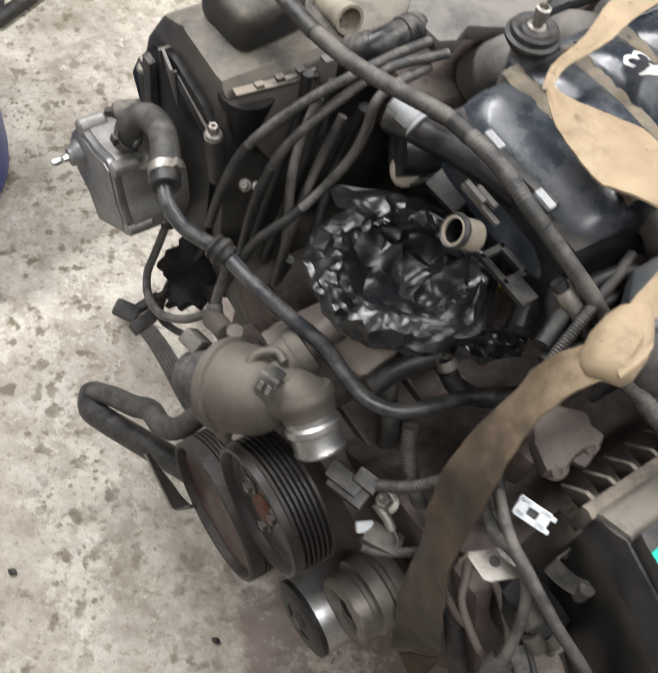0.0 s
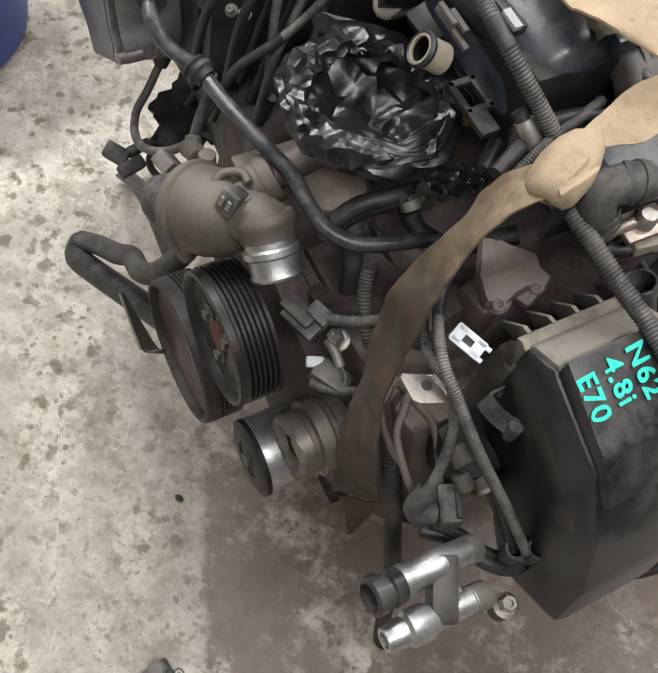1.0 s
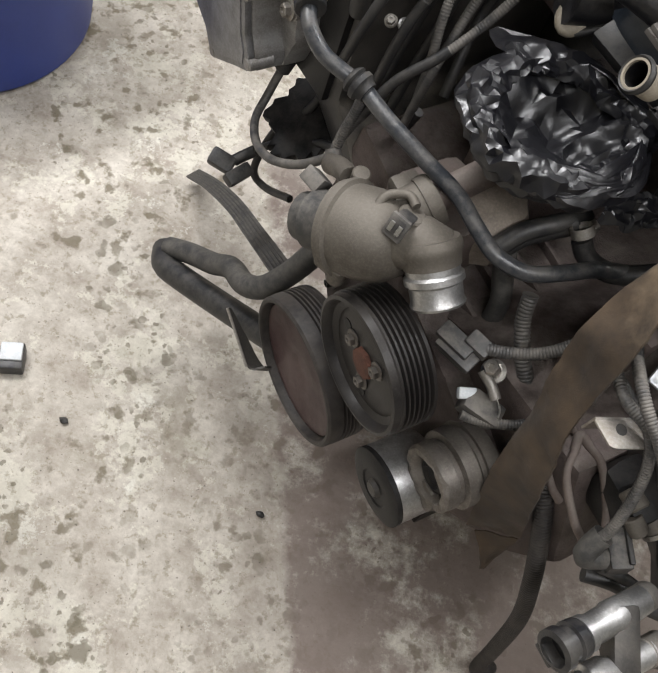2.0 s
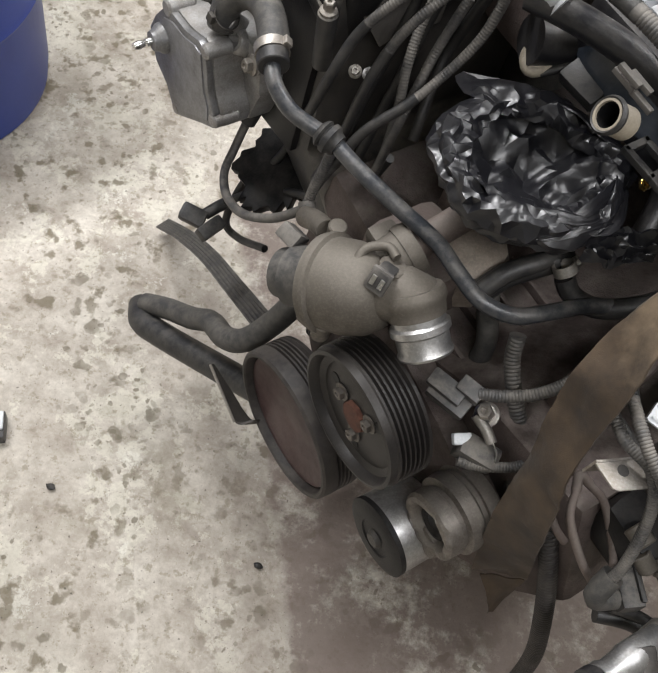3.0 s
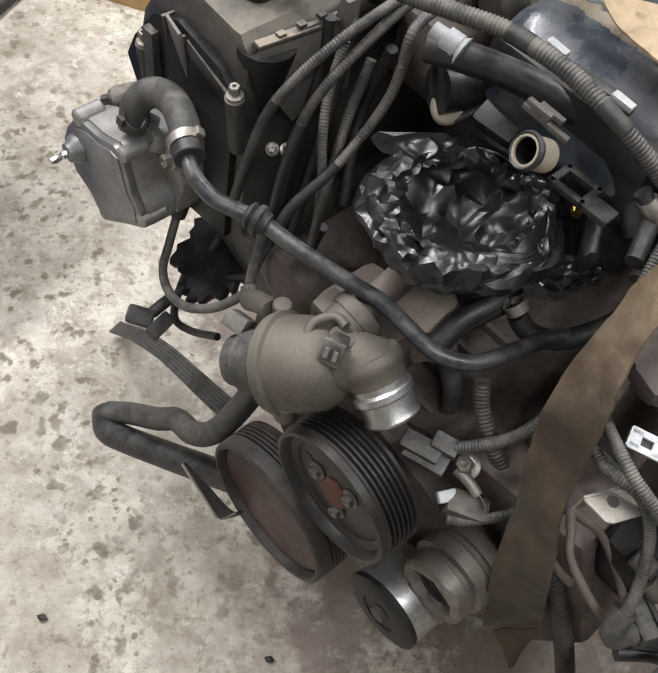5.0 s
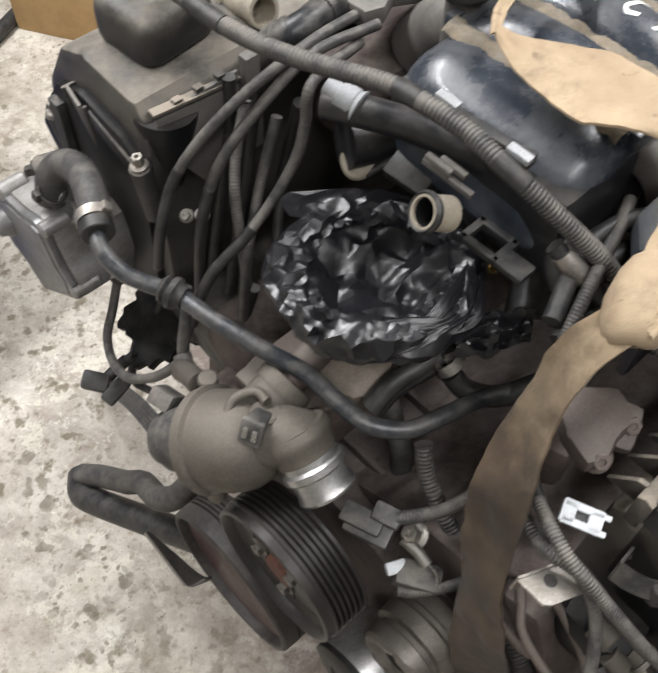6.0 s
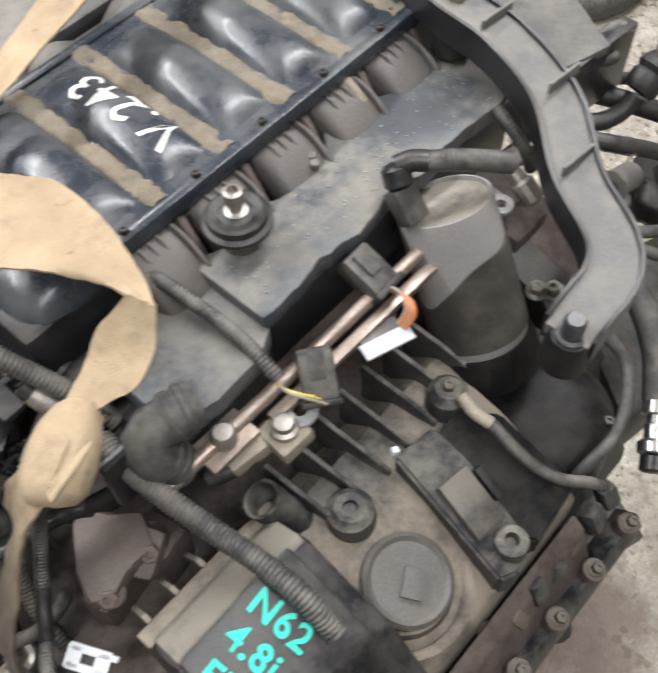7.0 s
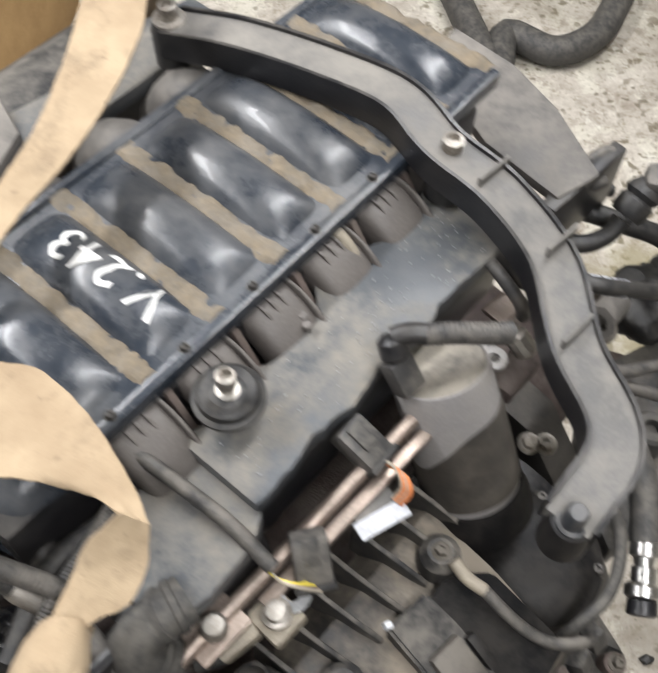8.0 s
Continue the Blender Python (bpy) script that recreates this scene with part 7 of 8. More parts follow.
# injector plugs along the fuel rail
def rail_plugs():
    for k, (p, q) in enumerate((((0.578, 0.712, 1.04), (0.594, 0.698, 1.03)), ((0.531, 0.623, 1.025), (0.533, 0.608, 1.01)))):
        root = thing("injector_plug", q, "grey square injector plug with coloured wires", "plug", "injector plugs")
        p, q = Vector(p), Vector(q)
        d = (q - p).normalized()
        pb = part("plug_body", block(look(p, q), (0.03, 0.024, 0.042), 0.004), conduit_mat, root)
        part("collar", block(look(p + d * 0.022, q), (0.034, 0.028, 0.006), 0.002), rubber, pb)
        part("latch", block(look(p + UP * 0.014, q + UP * 0.014), (0.014, 0.006, 0.024), 0.002), dry_rubber, pb)
    root = thing("wire_bundle", (0.609, 0.684, 1.02), "orange and tan wires looping out of an injector plug", "wires")
    for k in range(6):
        o = (k - 2.5) * 4
        part("wire", tube([Vector((0.592, 0.699, 1.035)) + RIGHT * o * 0.0004, Vector((0.607, 0.683, 1.045)) + RIGHT * o * 0.0006, Vector((0.611, 0.669, 1.04)) + RIGHT * o * 0.0005, Vector((0.604, 0.665, 1.025)) + RIGHT * o * 0.0004], 0.0014, 0, 6), orange_wire if k % 3 else tan_plastic, root)
    root = thing("wire_bundle", (0.515, 0.609, 1.02), "yellow and brown wires leaving a conduit", "wires")
    for k in range(4):
        o = RIGHT * (k - 1.5) * 0.0018
        part("wire", tube([Vector((0.497, 0.612, 1.037)) + o, Vector((0.506, 0.603, 1.036)) + o, Vector((0.52, 0.599, 1.032)) + o, Vector((0.534, 0.601, 1.02)) + o * 2], 0.0014, 0, 6), yellow_wire if k < 2 else (copper_pipe if k == 2 else tan_plastic), root)
    root = thing("paper_tag", (0.588, 0.659, 1.01), "white folded label tag on the injector wires", "label")
    a, b = Vector((0.57, 0.641, 1.022)), Vector((0.612, 0.662, 1.022))
    part("tag_fold", block(look((a + b) / 2, b), (0.016, 0.003, (b - a).length), 0.001), label_white, root)
    a2, b2 = Vector((0.566, 0.665, 1.018)), Vector((0.599, 0.686, 1.018))
    part("tag_face", block(look((a + b + a2 + b2) / 4 - UP * 0.004, (b + b2) / 2 - UP * 0.004), (0.022, 0.002, (b - a).length * 0.85), 0.0006), grey_plastic, root)
    root = thing("injector_plug", (0.467, 0.577, 0.98), "dusty ribbed injector plug under the rail", "plug", "injector plugs")
    part("plug_body", block(look(Vector((0.469, 0.573, 0.99)), Vector((0.49, 0.586, 0.995))), (0.022, 0.018, 0.036), 0.003), tan_plastic, root)
    part("boot", tube([(0.475, 0.572, 0.985), (0.454, 0.562, 0.98), (0.436, 0.559, 0.975)], 0.008, 0, 10), rubber, root)


rail_plugs()


# details on the right valve cover
def cover_details():
    root = thing("breather_stub", (0.468, 0.561, 0.9), "open black breather stub on the valve cover", "pipe")
    a, b = Vector((0.507, 0.542, 0.91)), Vector((0.479, 0.542, 0.965))
    d = (b - a).normalized()
    n = (b - a).length
    part("stub", lathe(a, b, [(0, 0), (0, 0.016), (n - 0.02, 0.0155), (n - 0.018, 0.0175), (n, 0.0175), (n, 0.0145), (n - 0.03, 0.0135), (n - 0.03, 0)], 28), dusty_plastic, root)
    root = thing("cover_boss", (0.545, 0.556, 0.9), "round dusty coil boss on the valve cover", "boss")
    p = Vector((0.552, 0.542, 0.935))
    part("boss", lathe(p - UP * 0.03, p, [(0, 0), (0, 0.024), (0.024, 0.021), (0.03, 0.014), (0.03, 0.007), (0.026, 0.006), (0.026, 0)], 28), dusty_plastic, root)
    root = thing("sensor_cover", (0.644, 0.587, 0.88), "flat black sensor cover plate on the valve cover", "cover")
    def on_cover(x, b, up=0.0):
        return L(x, b, 0.938 - 0.40 * (b - 0.29) + up)
    outline = ((0.123, 0.290), (0.171, 0.296), (0.172, 0.335), (0.160, 0.415), (0.130, 0.428), (0.112, 0.420))
    bm = bmesh.new()
    tops = [bm.verts.new(on_cover(*p)) for p in outline]
    lows = [bm.verts.new(on_cover(*p, -0.045)) for p in outline]
    bm.faces.new(tops)
    bm.faces.new(lows)
    for i in range(6):
        bm.faces.new((tops[i], tops[(i + 1) % 6], lows[(i + 1) % 6], lows[i]))
    bmesh.ops.recalc_face_normals(bm, faces=bm.faces)
    bmesh.ops.bevel(bm, geom=bm.edges[:], offset=0.003, segments=2, affect="EDGES")
    part("plate", smooth(bm, 30), black_plastic, root)
    # lower clean black step of the plate, reaching to the sensor's conduit
    rim = [(0.160, 0.302), (0.200, 0.300), (0.231, 0.330), (0.233, 0.418), (0.165, 0.424), (0.150, 0.40)]
    bm = bmesh.new()
    tops = [bm.verts.new(on_cover(*p, -0.006)) for p in rim]
    lows = [bm.verts.new(on_cover(*p, -0.045)) for p in rim]
    bm.faces.new(tops)
    bm.faces.new(lows)
    for i in range(6):
        bm.faces.new((tops[i], tops[(i + 1) % 6], lows[(i + 1) % 6], lows[i]))
    bmesh.ops.recalc_face_normals(bm, faces=bm.faces)
    bmesh.ops.bevel(bm, geom=bm.edges[:], offset=0.003, segments=2, affect="EDGES")
    part("plate_step", smooth(bm, 30), soot_black, root, "clean black lower step")
    part("pad", block(Matrix.Translation(on_cover(0.142, 0.362, 0.004)) @ EN.to_3x3().to_4x4() @ pose(0, 0, 0, 22, 0, -8), (0.034, 0.058, 0.014), 0.003), oily_plastic, root)
    # solid near-black block paints the shade of a slot
    part("slot", block(Matrix.Translation(on_cover(0.168, 0.362, 0.003)) @ EN.to_3x3().to_4x4() @ pose(0, 0, 0, 22, 0, -8), (0.010, 0.035, 0.012), 0.003), soot_black, root)
    p, q = on_cover(0.143, 0.408, -0.01), on_cover(0.143, 0.408, 0.012)
    part("eye", lathe(p, q, [(0, 0), (0, 0.016), (0.020, 0.015), (0.022, 0.012), (0.022, 0.007), (0.012, 0.006), (0.012, 0)], 24), dusty_plastic, root)
    root = thing("cam_sensor", (0.652, 0.648, 0.93), "round dusty camshaft sensor with grey lead", "sensor")
    p = Vector((0.648, 0.647, 0.945))
    part("head", lathe(p - UP * 0.03, p, [(0, 0), (0, 0.021), (0.022, 0.019), (0.03, 0.012), (0.03, 0)], 24), dusty_plastic, root)
    part("screw", hexbolt(p - UP * 0.001, p + UP * 0.008, 0.006), dirty_alu, root)
    part("lead", tube([(0.657, 0.636, 0.95), (0.667, 0.622, 0.945), (0.682, 0.611, 0.94)], 0.0062, 0, 10), tan_plastic, root)
    part("lead_conduit", tube([(0.682, 0.611, 0.94), (0.702, 0.593, 0.925), (0.723, 0.579, 0.91), (0.745, 0.571, 0.9), (0.772, 0.573, 0.885), (0.796, 0.584, 0.85)], 0.0058, 0.0032), conduit_mat, root)
    root = thing("white_chip", (0.593, 0.583, 0.955), "tiny white plastic clip on a rib", "clip")
    p = Vector((0.593, 0.583, 0.955))
    part("chip", block(Matrix.Translation(p) @ pose(0, 0, 0, 0, 20, 20), (0.007, 0.006, 0.006), 0.001), white_plastic, root)


cover_details()


# fuel line over the filter
def filter_line():
    root = thing("sensor_line", (0.612, 0.764, 1.06), "ribbed conduit with oil pressure plug over the filter", "conduit")
    part("conduit", tube([(0.706, 0.782, 1.09), (0.685, 0.776, 1.1), (0.657, 0.775, 1.105), (0.633, 0.775, 1.105)], 0.0095, 0.0042), conduit_mat, root)
    part("sleeve", tube([(0.635, 0.775, 1.105), (0.62, 0.777, 1.105), (0.607, 0.776, 1.1)], 0.0095, 0, 14), clean_black, root)
    a, b = Vector((0.605, 0.777, 1.1)), Vector((0.61, 0.766, 1.085))
    part("boot", lathe(a - (b - a) * 0.2, b, [(0, 0), (0.002, 0.008), (0.006, 0.0125), (0.02, 0.013), (0.024, 0.009), (0.03, 0)], 20), clean_black, root)
    c, d = Vector((0.608, 0.766, 1.085)), Vector((0.622, 0.749, 1.06))
    part("plug", block(look((c + d) / 2, d), (0.024, 0.02, (d - c).length), 0.003), conduit_mat, root)
    root = thing("copper_fitting", (0.737, 0.826, 1.0), "bright copper-coloured hose fitting behind the filter", "pipe fitting")
    a, b = Vector((0.723, 0.828, 1.03)), Vector((0.746, 0.806, 1.005))
    part("ferrule", lathe(a, b, [(0, 0), (0, 0.007), (0.012, 0.008), (0.014, 0.0115), (0.034, 0.0115), (0.038, 0.007), (0.04, 0)], 12, angle=20), steel, root)
    part("bracket", block(Matrix.Translation((0.726, 0.852, 1.02)) @ pose(0, 0, 0, 0, 0, 40), (0.035, 0.025, 0.006), 0.002), copper_pipe, root)
    root = thing("lug_plate", (0.711, 0.814, 1.0), "pale steel lug with a round hole", "plate")
    p = Vector((0.71, 0.802, 1.01))
    part("lug", lathe(p, p + UP, [(0, 0.005), (0, 0.012), (0.004, 0.012), (0.004, 0.005), (0, 0.005)], 20), cast_pale, root)
    part("neck", block(Matrix.Translation((0.701, 0.811, 1.008)) @ pose(0, 0, 0, 0, 0, 35), (0.03, 0.018, 0.004), 0.001), cast_pale, root)
    part("bracket", block(Matrix.Translation((0.732, 0.802, 0.98)) @ pose(0, 0, 0, 0, 0, 45), (0.05, 0.03, 0.02), 0.004), grime, root)
    hose("cable_conduit", "thin ribbed conduits diving behind the brace", [(0.707, 0.87, 1.07), (0.72, 0.855, 1.06), (0.736, 0.843, 1.04), (0.746, 0.848, 1.01)], 0.0065, 0.0038, category="conduit")
    hose("cable_conduit", "thin ribbed conduit beside the brace", [(0.718, 0.887, 1.06), (0.734, 0.883, 1.04), (0.749, 0.876, 1.02)], 0.0065, 0.0038, category="conduit")


filter_line()


# rear of the engine: bell housing, loom and hoses
def rear_end():
    root = thing("bell_housing", L(0.45, 0.1, 0.40), "dark dirty gearbox bell housing behind the engine", "bell housing")
    M = EN @ Matrix(((0, 0, 1, 0.40), (1, 0, 0, 0), (0, 1, 0, 0), (0, 0, 0, 1)))
    part("flange", prism(M, [(-0.34, 0.58), (-0.36, 0.74), (-0.27, 0.86), (-0.1, 0.90), (0.1, 0.90), (0.26, 0.86), (0.32, 0.74), (0.30, 0.56), (0.16, 0.42), (-0.16, 0.42)], 0.05, 0.008), dark_steel, root)
    part("casing", prism(M @ Matrix.Translation((0, 0, 0.05)), [(-0.27, 0.60), (-0.28, 0.74), (-0.2, 0.83), (0.0, 0.87), (0.2, 0.83), (0.26, 0.72), (0.24, 0.56), (0.1, 0.46), (-0.12, 0.46)], 0.10, 0.02), grime, root)
    root = thing("heat_shield", L(0.60, 0.0, 0.9), "flat grey dusty plastic shield at the rear", "shield")
    out = [(0.743, 1.273, 1.0), (0.804, 1.203, 1.0), (0.84, 1.13, 1.0), (0.866, 1.029, 1.0), (0.813, 0.999, 1.0), (0.749, 1.083, 1.0), (0.703, 1.208, 1.0)]
    part("panel", prism(Matrix.Translation((0, 0, 0.985)), [(p[0], p[1]) for p in out], 0.014, 0.004), grey_plastic, root)
    part("skirt", block(Matrix.Translation((0.851, 1.034, 0.95)) @ pose(0, 0, 0, 0, 0, 40), (0.13, 0.02, 0.09), 0.004), clean_black, root)
    part("hook", tube([(0.854, 1.051, 0.98), (0.869, 1.062, 0.99), (0.887, 1.07, 0.99), (0.896, 1.061, 0.985)], 0.007, 0, 10), conduit_mat, root)
    part("hook", tube([(0.854, 1.049, 0.97), (0.867, 1.041, 0.97), (0.88, 1.046, 0.97)], 0.009, 0, 10), conduit_mat, root)

    root = thing("quick_coupling", (0.926, 1.044, 0.93), "black plastic hose coupling with angled grey hose", "coupling")
    a, b = Vector((0.907, 1.018, 0.94)), Vector((0.935, 1.039, 0.97))
    n = (b - a).length
    part("barrel", lathe(a, b, [(0, 0), (0, 0.018), (0.006, 0.021), (0.02, 0.021), (0.024, 0.018), (0.03, 0.022), (n * 0.8, 0.02), (n, 0.014), (n, 0)], 28), rubber, root)
    part("elbow", block(Matrix.Translation((0.941, 1.036, 0.972)) @ pose(0, 0, 0, 0, 0, -20), (0.036, 0.036, 0.03), 0.009), conduit_mat, root)
    part("hose", tube([(0.944, 1.034, 0.97), (0.979, 1.029, 0.965), (1.015, 1.033, 0.96), (1.051, 1.055, 0.955), (1.101, 1.069, 0.95), (1.156, 1.074, 0.94)], 0.0125, 0, 14), dry_rubber, root)
    part("lower_hose", tube([(0.905, 1.017, 0.935), (0.891, 1.008, 0.92), (0.867, 1.004, 0.91), (0.838, 1.008, 0.91)], 0.011, 0, 14), rubber, root)
    hose("heater_hose", "black rubber heater hose curving behind the engine", [(0.84, 1.073, 0.9), (0.883, 1.059, 0.9), (0.926, 1.042, 0.895), (0.972, 1.031, 0.88), (0.996, 1.017, 0.86), (1.001, 1.0, 0.84), (1.005, 0.994, 0.8)], 0.0125, 0, rubber)
    hose("heater_hose", "thin black hose behind the brace", [(0.851, 1.104, 0.89), (0.893, 1.103, 0.885), (0.931, 1.106, 0.88)], 0.008, 0, rubber)
    root = hose("fuel_hose", "black fuel hose with white printed label", [(0.802, 0.917, 1.0), (0.811, 0.895, 1.0), (0.834, 0.884, 1.0), (0.871, 0.888, 0.985), (0.908, 0.898, 0.96), (0.945, 0.909, 0.92), (0.977, 0.928, 0.88)], 0.0085, 0, rubber)
    a, b = Vector((0.819, 0.889, 1.0)), Vector((0.862, 0.887, 0.988))
    part("printed_label", rod(a, b, 0.0095, None, 20), label_white, root, "white printed paper label")
    for q in (0.25, 0.5, 0.68, 0.8):
        p = a + (b - a) * q
        part("print_bar", lathe(p, b, [(0, 0.0096), (0, 0.0098), (0.002, 0.0098), (0.002, 0.0096)], 16), rubber, root)
    root = thing("flap_pipe", (0.865, 0.912, 0.9), "open grey plastic flange pipe pointing up", "pipe")
    a, b = Vector((0.887, 0.928, 0.9)), Vector((0.847, 0.885, 0.93))
    n = (b - a).length
    part("pipe", lathe(a, b, [(0, 0), (0, 0.016), (n, 0.0165), (n, 0.012), (n - 0.015, 0.0115), (n - 0.015, 0)], 24), grey_plastic, root)
    part("flange", lathe(b, b + (b - a), [(-0.003, 0.012), (-0.003, 0.021), (0.002, 0.021), (0.002, 0.012)], 8), grey_plastic, root)
    root = thing("rear_sensor", (0.866, 0.904, 0.88), "round dusty brown sensor body", "sensor")
    part("body", rod((0.875, 0.914, 0.86), (0.866, 0.894, 0.9), 0.015), dirty_alu, root)
    root = thing("wrapped_joint", (0.973, 0.991, 0.8), "lumpy taped cable joint behind the engine", "cable joint")
    bm = bmesh.new()
    bmesh.ops.create_icosphere(bm, subdivisions=4, radius=1)
    c = Vector((0.974, 0.991, 0.8))
    for v in bm.verts:
        q = v.co.copy()
        v.co = c + Vector((q.x * 0.06, q.y * 0.05, q.z * 0.045)) * (1 + 0.28 * noise.noise(q * 2.2) + 0.1 * noise.noise(q * 6))
    part("wrap", smooth(bm, 60), rubber, root)
    for k, (o, r) in enumerate((((-0.03, 0.01, 0.03), 0.018), ((0.035, -0.01, 0.028), 0.022), ((0.01, 0.03, 0.03), 0.015))):
        part("taped_branch", tube([c + Vector(o) * 0.4, c + Vector(o), c + Vector(o) * 1.5 + Vector((0.01, -0.01, -0.006))], r, 0, 12), rubber, root)
    for pts in ([(0.828, 0.821, 0.95), (0.862, 0.825, 0.93), (0.903, 0.84, 0.91), (0.946, 0.851, 0.89), (0.965, 0.854, 0.88)], [(0.834, 0.817, 0.93), (0.872, 0.817, 0.91), (0.914, 0.813, 0.89), (0.948, 0.804, 0.87), (0.971, 0.803, 0.86)]):
        hose("cable_conduit", "thin grey ribbed conduit reaching out behind the engine", pts, 0.0068, 0.0042, category="conduit", group="rear conduits")
    root = thing("cable_plug", (0.977, 0.855, 0.87), "flat black cable plug at a conduit's end", "plug")
    part("plug_body", block(Matrix.Translation((0.972, 0.85, 0.88)) @ pose(0, 0, 0, 0, 0, 15), (0.032, 0.018, 0.012), 0.002), clean_black, root)
    # braided hose with bright coupling
    root = thing("braided_hose", (0.868, 0.628, 0.8), "thick dark braided hose with bright steel coupling", "hose")
    part("hose", tube([(0.839, 0.851, 0.9), (0.857, 0.815, 0.885), (0.874, 0.769, 0.87), (0.881, 0.726, 0.855), (0.876, 0.678, 0.835)], 0.0155, 0, 20), dry_rubber, root)
    a, b = Vector((0.877, 0.68, 0.835)), Vector((0.863, 0.611, 0.81))
    n = (b - a).length
    part("coupling", lathe(a, b, [(0, 0), (0, 0.0155), (0.016, 0.0155), (0.018, 0.011), (0.026, 0.010), (0.028, 0.0125), (0.042, 0.0125), (0.046, 0.0185), (0.056, 0.0185), (0.060, 0.013), (0.064, 0)], 28), bright_alu, root, "bright steel screw coupling")
    part("plug", lathe(a + (b - a).normalized() * 0.060, b, [(0, 0), (0, 0.015), (0.014, 0.0155), (0.016, 0.012), (0.016, 0)], 24), clean_black, root)
    hose("vent_hose", "dark rubber hose curving round the brace's foot", [(0.792, 0.679, 0.97), (0.81, 0.662, 0.95), (0.811, 0.634, 0.93), (0.799, 0.607, 0.91), (0.776, 0.590, 0.89), (0.762, 0.584, 0.85)], 0.0060, 0, dry_rubber)
    root = thing("damper_disc", L(0.31, 0.36, 0.80), "dark round housing with rust bloom", "housing")
    c = Vector((0.754, 0.665, 0.87))
    for k in range(4):
        w = 2 * math.pi * (k + 0.3) / 4
        q = c + RIGHT * (0.062 * math.cos(w)) + REAR * (0.062 * math.sin(w)) - UP * 0.02
        part("screw", hexbolt(q, q + UP * 0.012, 0.006), dark_steel, root)
    part("disc", lathe(c - UP * 0.08, c, [(0, 0), (0, 0.075), (0.06, 0.07), (0.075, 0.055), (0.08, 0.03), (0.08, 0)], 36), soot_black, root)
    # ragged loom and plugs along the lower right edge
    root = thing("cable_plug", (0.959, 0.76, 0.72), "square black cable plug sticking out over the floor", "plug")
    part("plug_body", block(Matrix.Translation((0.961, 0.754, 0.73)) @ pose(0, 0, 0, 15, 0, -30), (0.045, 0.04, 0.035), 0.004), clean_black, root)
    part("plug_neck", block(Matrix.Translation((0.936, 0.752, 0.74)) @ pose(0, 0, 0, 0, 0, -10), (0.05, 0.05, 0.04), 0.006), rubber, root)
    root = thing("gearbox_side", (0.977, 0.853, 0.72), "dirty casting edge with round lug behind the engine", "casting")
    part("casting", prism(Matrix.Translation((0, 0, 0.66)), [(p[0], p[1]) for p in ((0.901, 0.927, 0.72), (1.0, 0.97, 0.72), (1.016, 0.913, 0.72), (1.006, 0.813, 0.72), (0.968, 0.776, 0.72), (0.922, 0.73, 0.72), (0.863, 0.689, 0.72), (0.85, 0.773, 0.72))], 0.10, 0.012), rear_black, root)
    a = Vector((0.934, 0.822, 0.8))
    part("lug", lathe(a - UP * 0.04, a, [(0, 0), (0, 0.024), (0.036, 0.022), (0.04, 0.018), (0.04, 0.009), (0.03, 0.008), (0.03, 0)], 24), dry_rubber, root)
    rng = random.Random(21)
    for p, sx, sy, sz, mat in (((0.926, 0.927, 0.735), 0.06, 0.03, 0.03, brown_case), ((0.947, 0.898, 0.735), 0.05, 0.02, 0.03, grime), ((0.984, 0.874, 0.735), 0.03, 0.04, 0.04, rubber), ((0.984, 0.831, 0.735), 0.05, 0.03, 0.02, brown_case), ((0.958, 0.81, 0.735), 0.06, 0.05, 0.02, brown_case), ((1.007, 0.924, 0.735), 0.03, 0.03, 0.03, dark_steel), ((0.913, 0.839, 0.735), 0.03, 0.07, 0.03, soot_black), ((0.883, 0.772, 0.735), 0.05, 0.05, 0.04, grime), ((0.983, 0.795, 0.735), 0.03, 0.04, 0.02, soot_black)):
        p = Vector(p)
        part("casting_lump", block(Matrix.Translation(p) @ pose(0, 0, 0, rng.uniform(-20, 20), rng.uniform(-20, 20), rng.uniform(0, 90)), (sx, sy, sz), 0.008), mat, root)
    root = thing("control_box", (0.855, 0.636, 0.55), "brown dirty metal box at the engine's lower edge", "box")
    part("box", block(Matrix.Translation((0.853, 0.632, 0.58)) @ pose(0, 0, 0, 10, -10, 25), (0.095, 0.075, 0.05), 0.008), oily_plastic, root)
    part("port", rod((0.861, 0.646, 0.6), (0.858, 0.638, 0.618), 0.026), oily_plastic, root)
    part("loom_tail", tube([(0.825, 0.623, 0.55), (0.808, 0.596, 0.5), (0.812, 0.575, 0.45), (0.817, 0.554, 0.42)], 0.028, 0, 12), rubber, root)
    root = thing("sensor_plug", (0.731, 0.545, 0.7), "black sensor plug with white marks", "plug")
    part("plug_body", tube([(0.724, 0.563, 0.72), (0.734, 0.554, 0.715), (0.738, 0.544, 0.71)], 0.016, 0, 12), clean_black, root)
    part("white_mark", block(Matrix.Translation((0.734, 0.549, 0.735)) @ pose(0, 0, 0, 0, 0, 60), (0.014, 0.006, 0.003), 0.001), white_plastic, root)
    part("grey_boot", rod((0.733, 0.542, 0.7), (0.722, 0.53, 0.7), 0.014), dry_rubber, root)


rear_end()


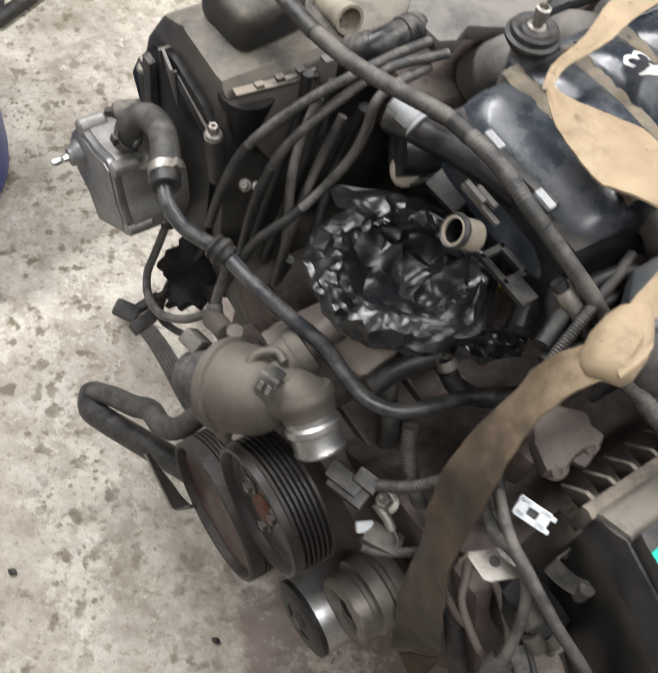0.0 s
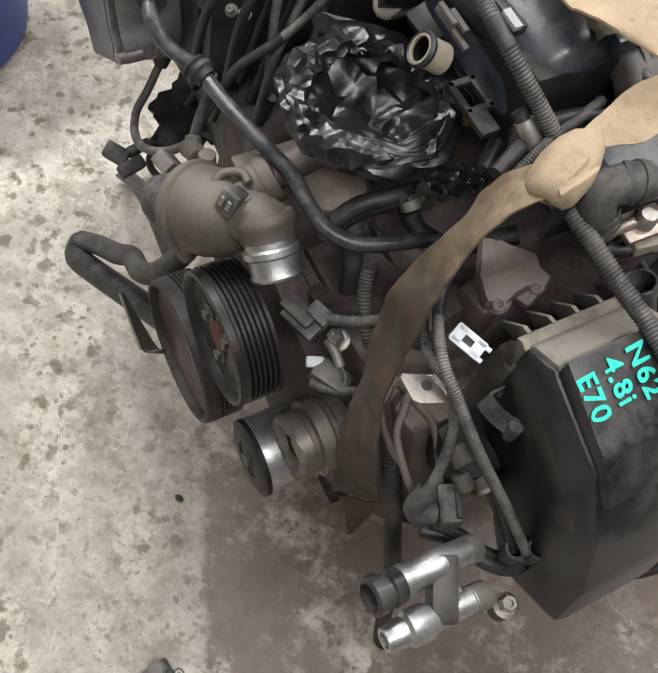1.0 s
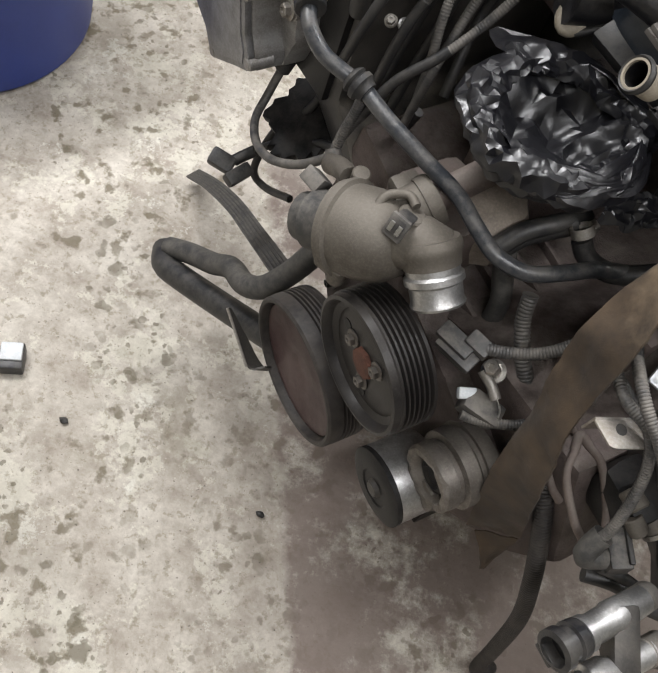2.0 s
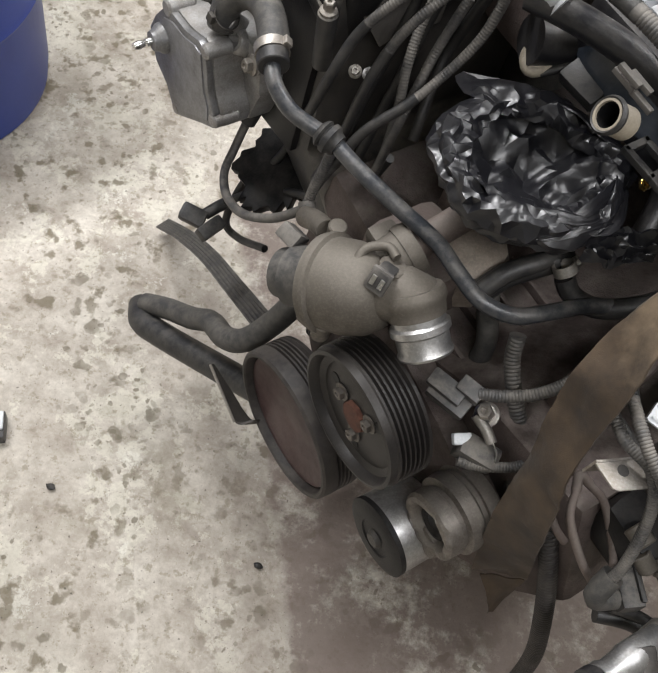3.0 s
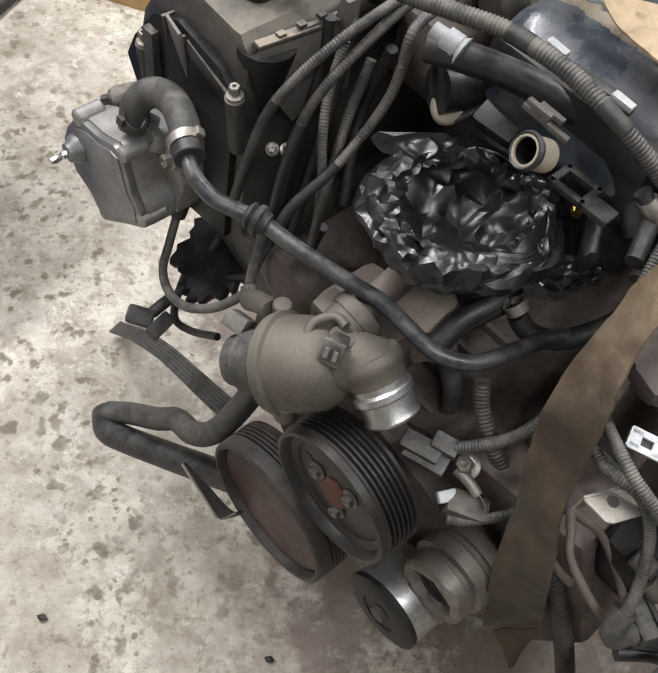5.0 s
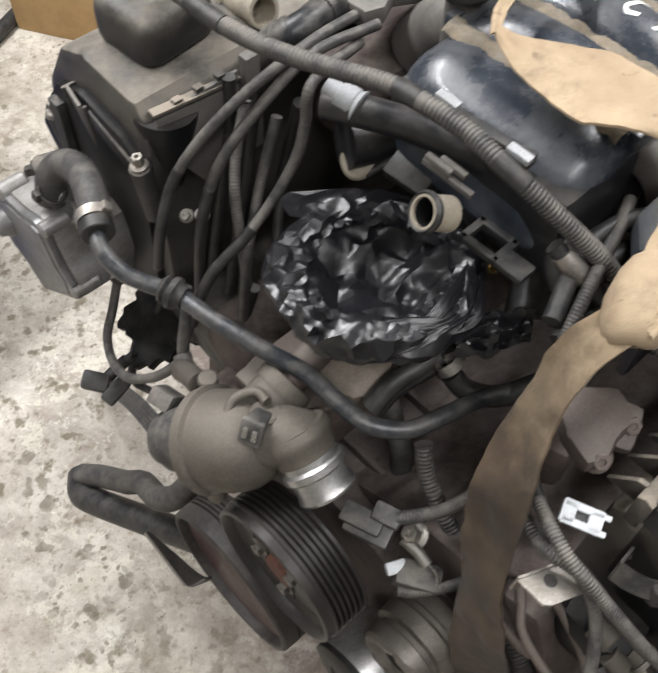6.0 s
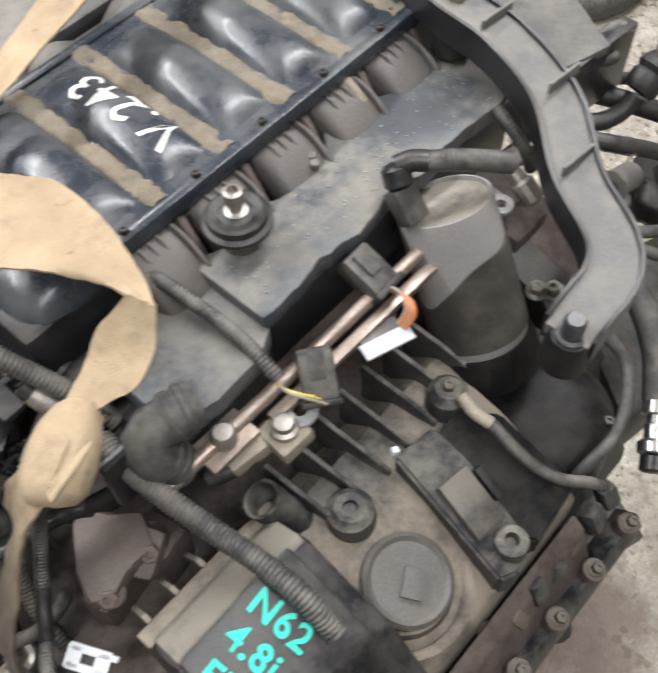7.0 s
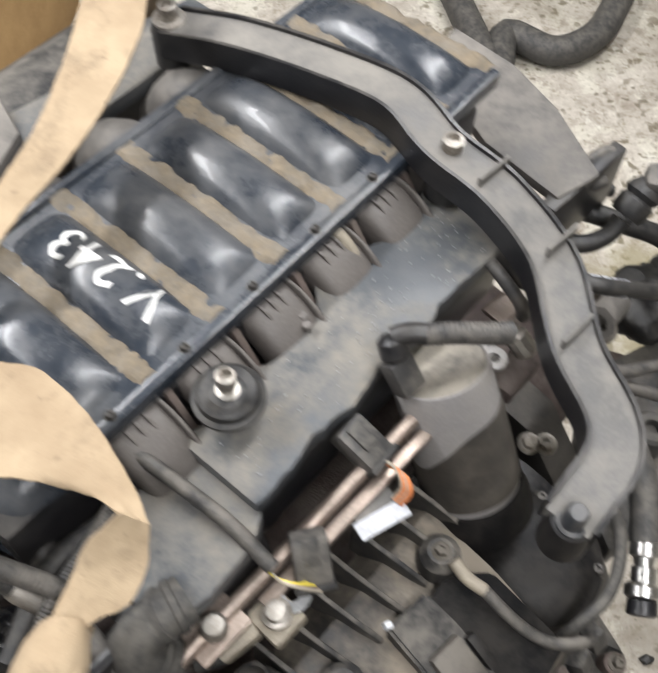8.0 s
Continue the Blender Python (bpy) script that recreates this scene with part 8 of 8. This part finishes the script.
# parts behind the front harness on the left bank
def upper_left():
    root = thing("coolant_stub", (0.032, 0.92, 1.0), "open tan plastic coolant stub behind the harness", "pipe")
    a, b = Vector((0.005, 0.949, 1.03)), Vector((0.035, 0.912, 1.045))
    d = (b - a).normalized()
    part("stub", lathe(b, a, [(0.03, 0), (0.03, 0.0125), (0, 0.014), (0, 0.018), (0.012, 0.018), (0.014, 0.016), (0.06, 0.016), (0.062, 0)], 28), tan_plastic, root)
    part("base", tube([a - d * 0.01, a - d * 0.05 + UP * 0.004, a - d * 0.1], 0.02, 0, 16), tan_plastic, root)
    root = thing("elbow_hose", (0.073, 0.877, 1.05), "ribbed black rubber elbow hose", "hose")
    part("elbow", tube([(0.046, 0.865, 1.045), (0.065, 0.857, 1.06), (0.081, 0.867, 1.065), (0.095, 0.887, 1.065), (0.111, 0.913, 1.06)], 0.0165, 0, 18), black_plastic, root)
    for p, q in (((0.053, 0.862, 1.05), (0.058, 0.861, 1.053)), ((0.063, 0.858, 1.058), (0.067, 0.859, 1.06)), ((0.095, 0.887, 1.065), (0.099, 0.892, 1.065)), ((0.103, 0.899, 1.063), (0.107, 0.908, 1.06))):
        p, q = Vector(p), Vector(q)
        part("ring", lathe(p, q, [(0, 0.0165), (0.001, 0.0185), (0.006, 0.0185), (0.007, 0.0165)], 22), black_plastic, root)
    root = thing("wiring_cover", (0.127, 0.964, 1.05), "flat grey plastic wiring cover under a rubber mount", "cover")
    out = [(0.095, 0.919, 1.07), (0.138, 0.882, 1.07), (0.157, 0.892, 1.07), (0.166, 0.92, 1.07), (0.232, 0.94, 1.07), (0.269, 1.052, 1.07), (0.237, 1.114, 1.07), (0.141, 1.021, 1.07), (0.096, 0.939, 1.07)]
    part("cover_plate", prism(Matrix.Translation((0, 0, 1.05)), [(p[0], p[1]) for p in out], 0.022, 0.004), grey_plastic, root)
    part("rear_plate", prism(EN @ Matrix.Translation((0, 0, 1.036)), [(0.16, 0.245), (0.50, 0.245), (0.50, 0.305), (0.40, 0.322), (0.30, 0.305), (0.22, 0.318), (0.16, 0.30)], 0.020, 0.004), slate_plastic, root)
    for k in range(7):
        p = Vector((0.042, 1.053, 1.02)) + REAR * 0.028 * (k - 2) - RIGHT * 0.0
        r2 = thing("cooling_fin", p, "dusty brown casting fin on the cylinder head", "fin", "casting fins")
        part("fin", block(Matrix.Translation(p) @ EN.to_3x3().to_4x4() @ pose(0, 0, 0, 15, 0, 0), (0.010, 0.06, 0.05), 0.004), cast_alu, r2)
    root = thing("cylinder_head", L(0.1, -0.3, 0.8), "dusty aluminium cylinder head edge beside the manifold", "cylinder head")
    part("casting", block(EB(0.17, -0.27, 0.94), (0.32, 0.09, 0.10), 0.012), grime, root)


upper_left()


# things on the floor
def barrel():
    c = Vector((-1.0, 1.28, 0))
    root = thing("plastic_barrel", c, "dark blue plastic barrel standing on the floor", "barrel")
    part("body", lathe(c, c + UP, [(0.002, 0), (0.002, 0.25), (0.02, 0.272), (0.06, 0.277), (0.27, 0.279), (0.285, 0.286), (0.30, 0.279), (0.56, 0.279), (0.575, 0.286), (0.59, 0.279), (0.82, 0.275), (0.87, 0.255), (0.88, 0)], 64), blue_plastic, root)
    for x, y in ((0.12, 0.05), (-0.12, -0.05)):
        part("bung", rod(c + Vector((x, y, 0.878)), c + Vector((x, y, 0.9)), 0.032), clean_black, root)


def carton():
    root = thing("cardboard_box", (-0.4, 2.4, 0), "closed brown cardboard box on the floor", "box")
    M = pose(-0.42, 2.42, 0.16, 0, 0, -14)
    part("carton", block(M, (0.66, 0.6, 0.32), 0.004), cardboard, root)
    part("flap", block(M @ pose(-0.165, 0, 0.163), (0.325, 0.6, 0.005), 0.001), cardboard, root)
    part("flap", block(M @ pose(0.167, 0, 0.163), (0.325, 0.6, 0.005), 0.001), cardboard, root)


barrel()
carton()
hose("air_hose", "thick grey corrugated hose lying on the floor", [(1.05, 2.6, 0.045), (1.12, 2.25, 0.045), (1.179, 2.39, 0.045), (1.298, 2.314, 0.045), (1.433, 2.377, 0.045), (1.551, 2.557, 0.045), (1.75, 2.9, 0.045)], 0.042, 0, dry_rubber)
hose("floor_cable", "black cable lying across the floor", [(-1.05, 2.02, 0.02), (-0.973, 1.857, 0.02), (-0.931, 1.929, 0.02), (-0.6, 2.9, 0.02)], 0.02, 0, rubber, category="cable")


def debris():
    rng = random.Random(4)
    for p, s in (((-0.362, 0.464, 0.006), 0.009), ((0.039, 0.436, 0.006), 0.008), ((1.157, 0.716, 0.006), 0.014)):
        bm = bmesh.new()
        bmesh.ops.create_icosphere(bm, subdivisions=2, radius=1)
        for v in bm.verts:
            q = v.co.copy()
            f = 1 + 0.35 * noise.noise(q * 1.7 + Vector((s * 900, 0, 0)))
            v.co = Vector(p) + Vector((q.x * s * f, q.y * s * 0.7 * f, q.z * 0.006 * f))
        tagged(part("dirt_clod", smooth(bm, 30), rubber), "small dark clod of dirt on the concrete", "dirt", "clods on the floor")


    root = thing("plastic_block", (-0.50, 0.53, 0), "small white and black plastic block on the concrete", "block")
    M = pose(-0.50, 0.535, 0.016, 0, 0, 20)
    part("lower_half", block(M, (0.045, 0.055, 0.032), 0.006), clean_black, root)
    part("upper_half", block(M @ pose(0, 0.006, 0.018), (0.040, 0.036, 0.008), 0.003), white_plastic, root)


debris()


def grit():
    rng = random.Random(11)
    bm = bmesh.new()
    for k in range(95):
        a, b = rng.uniform(0.115, 0.45), rng.uniform(0.098, 0.160)
        block(EB(a, b, 1.0668, rng.uniform(-20, 20), rng.uniform(-20, 20), rng.uniform(0, 90)), (rng.uniform(0.0006, 0.0020), rng.uniform(0.0006, 0.0012), 0.0008), 0, bm)
    tagged(part("grit", bm, clip_grey), "pale grit and flakes scattered on the wiring cover", "grit", kind="stuff")


grit()
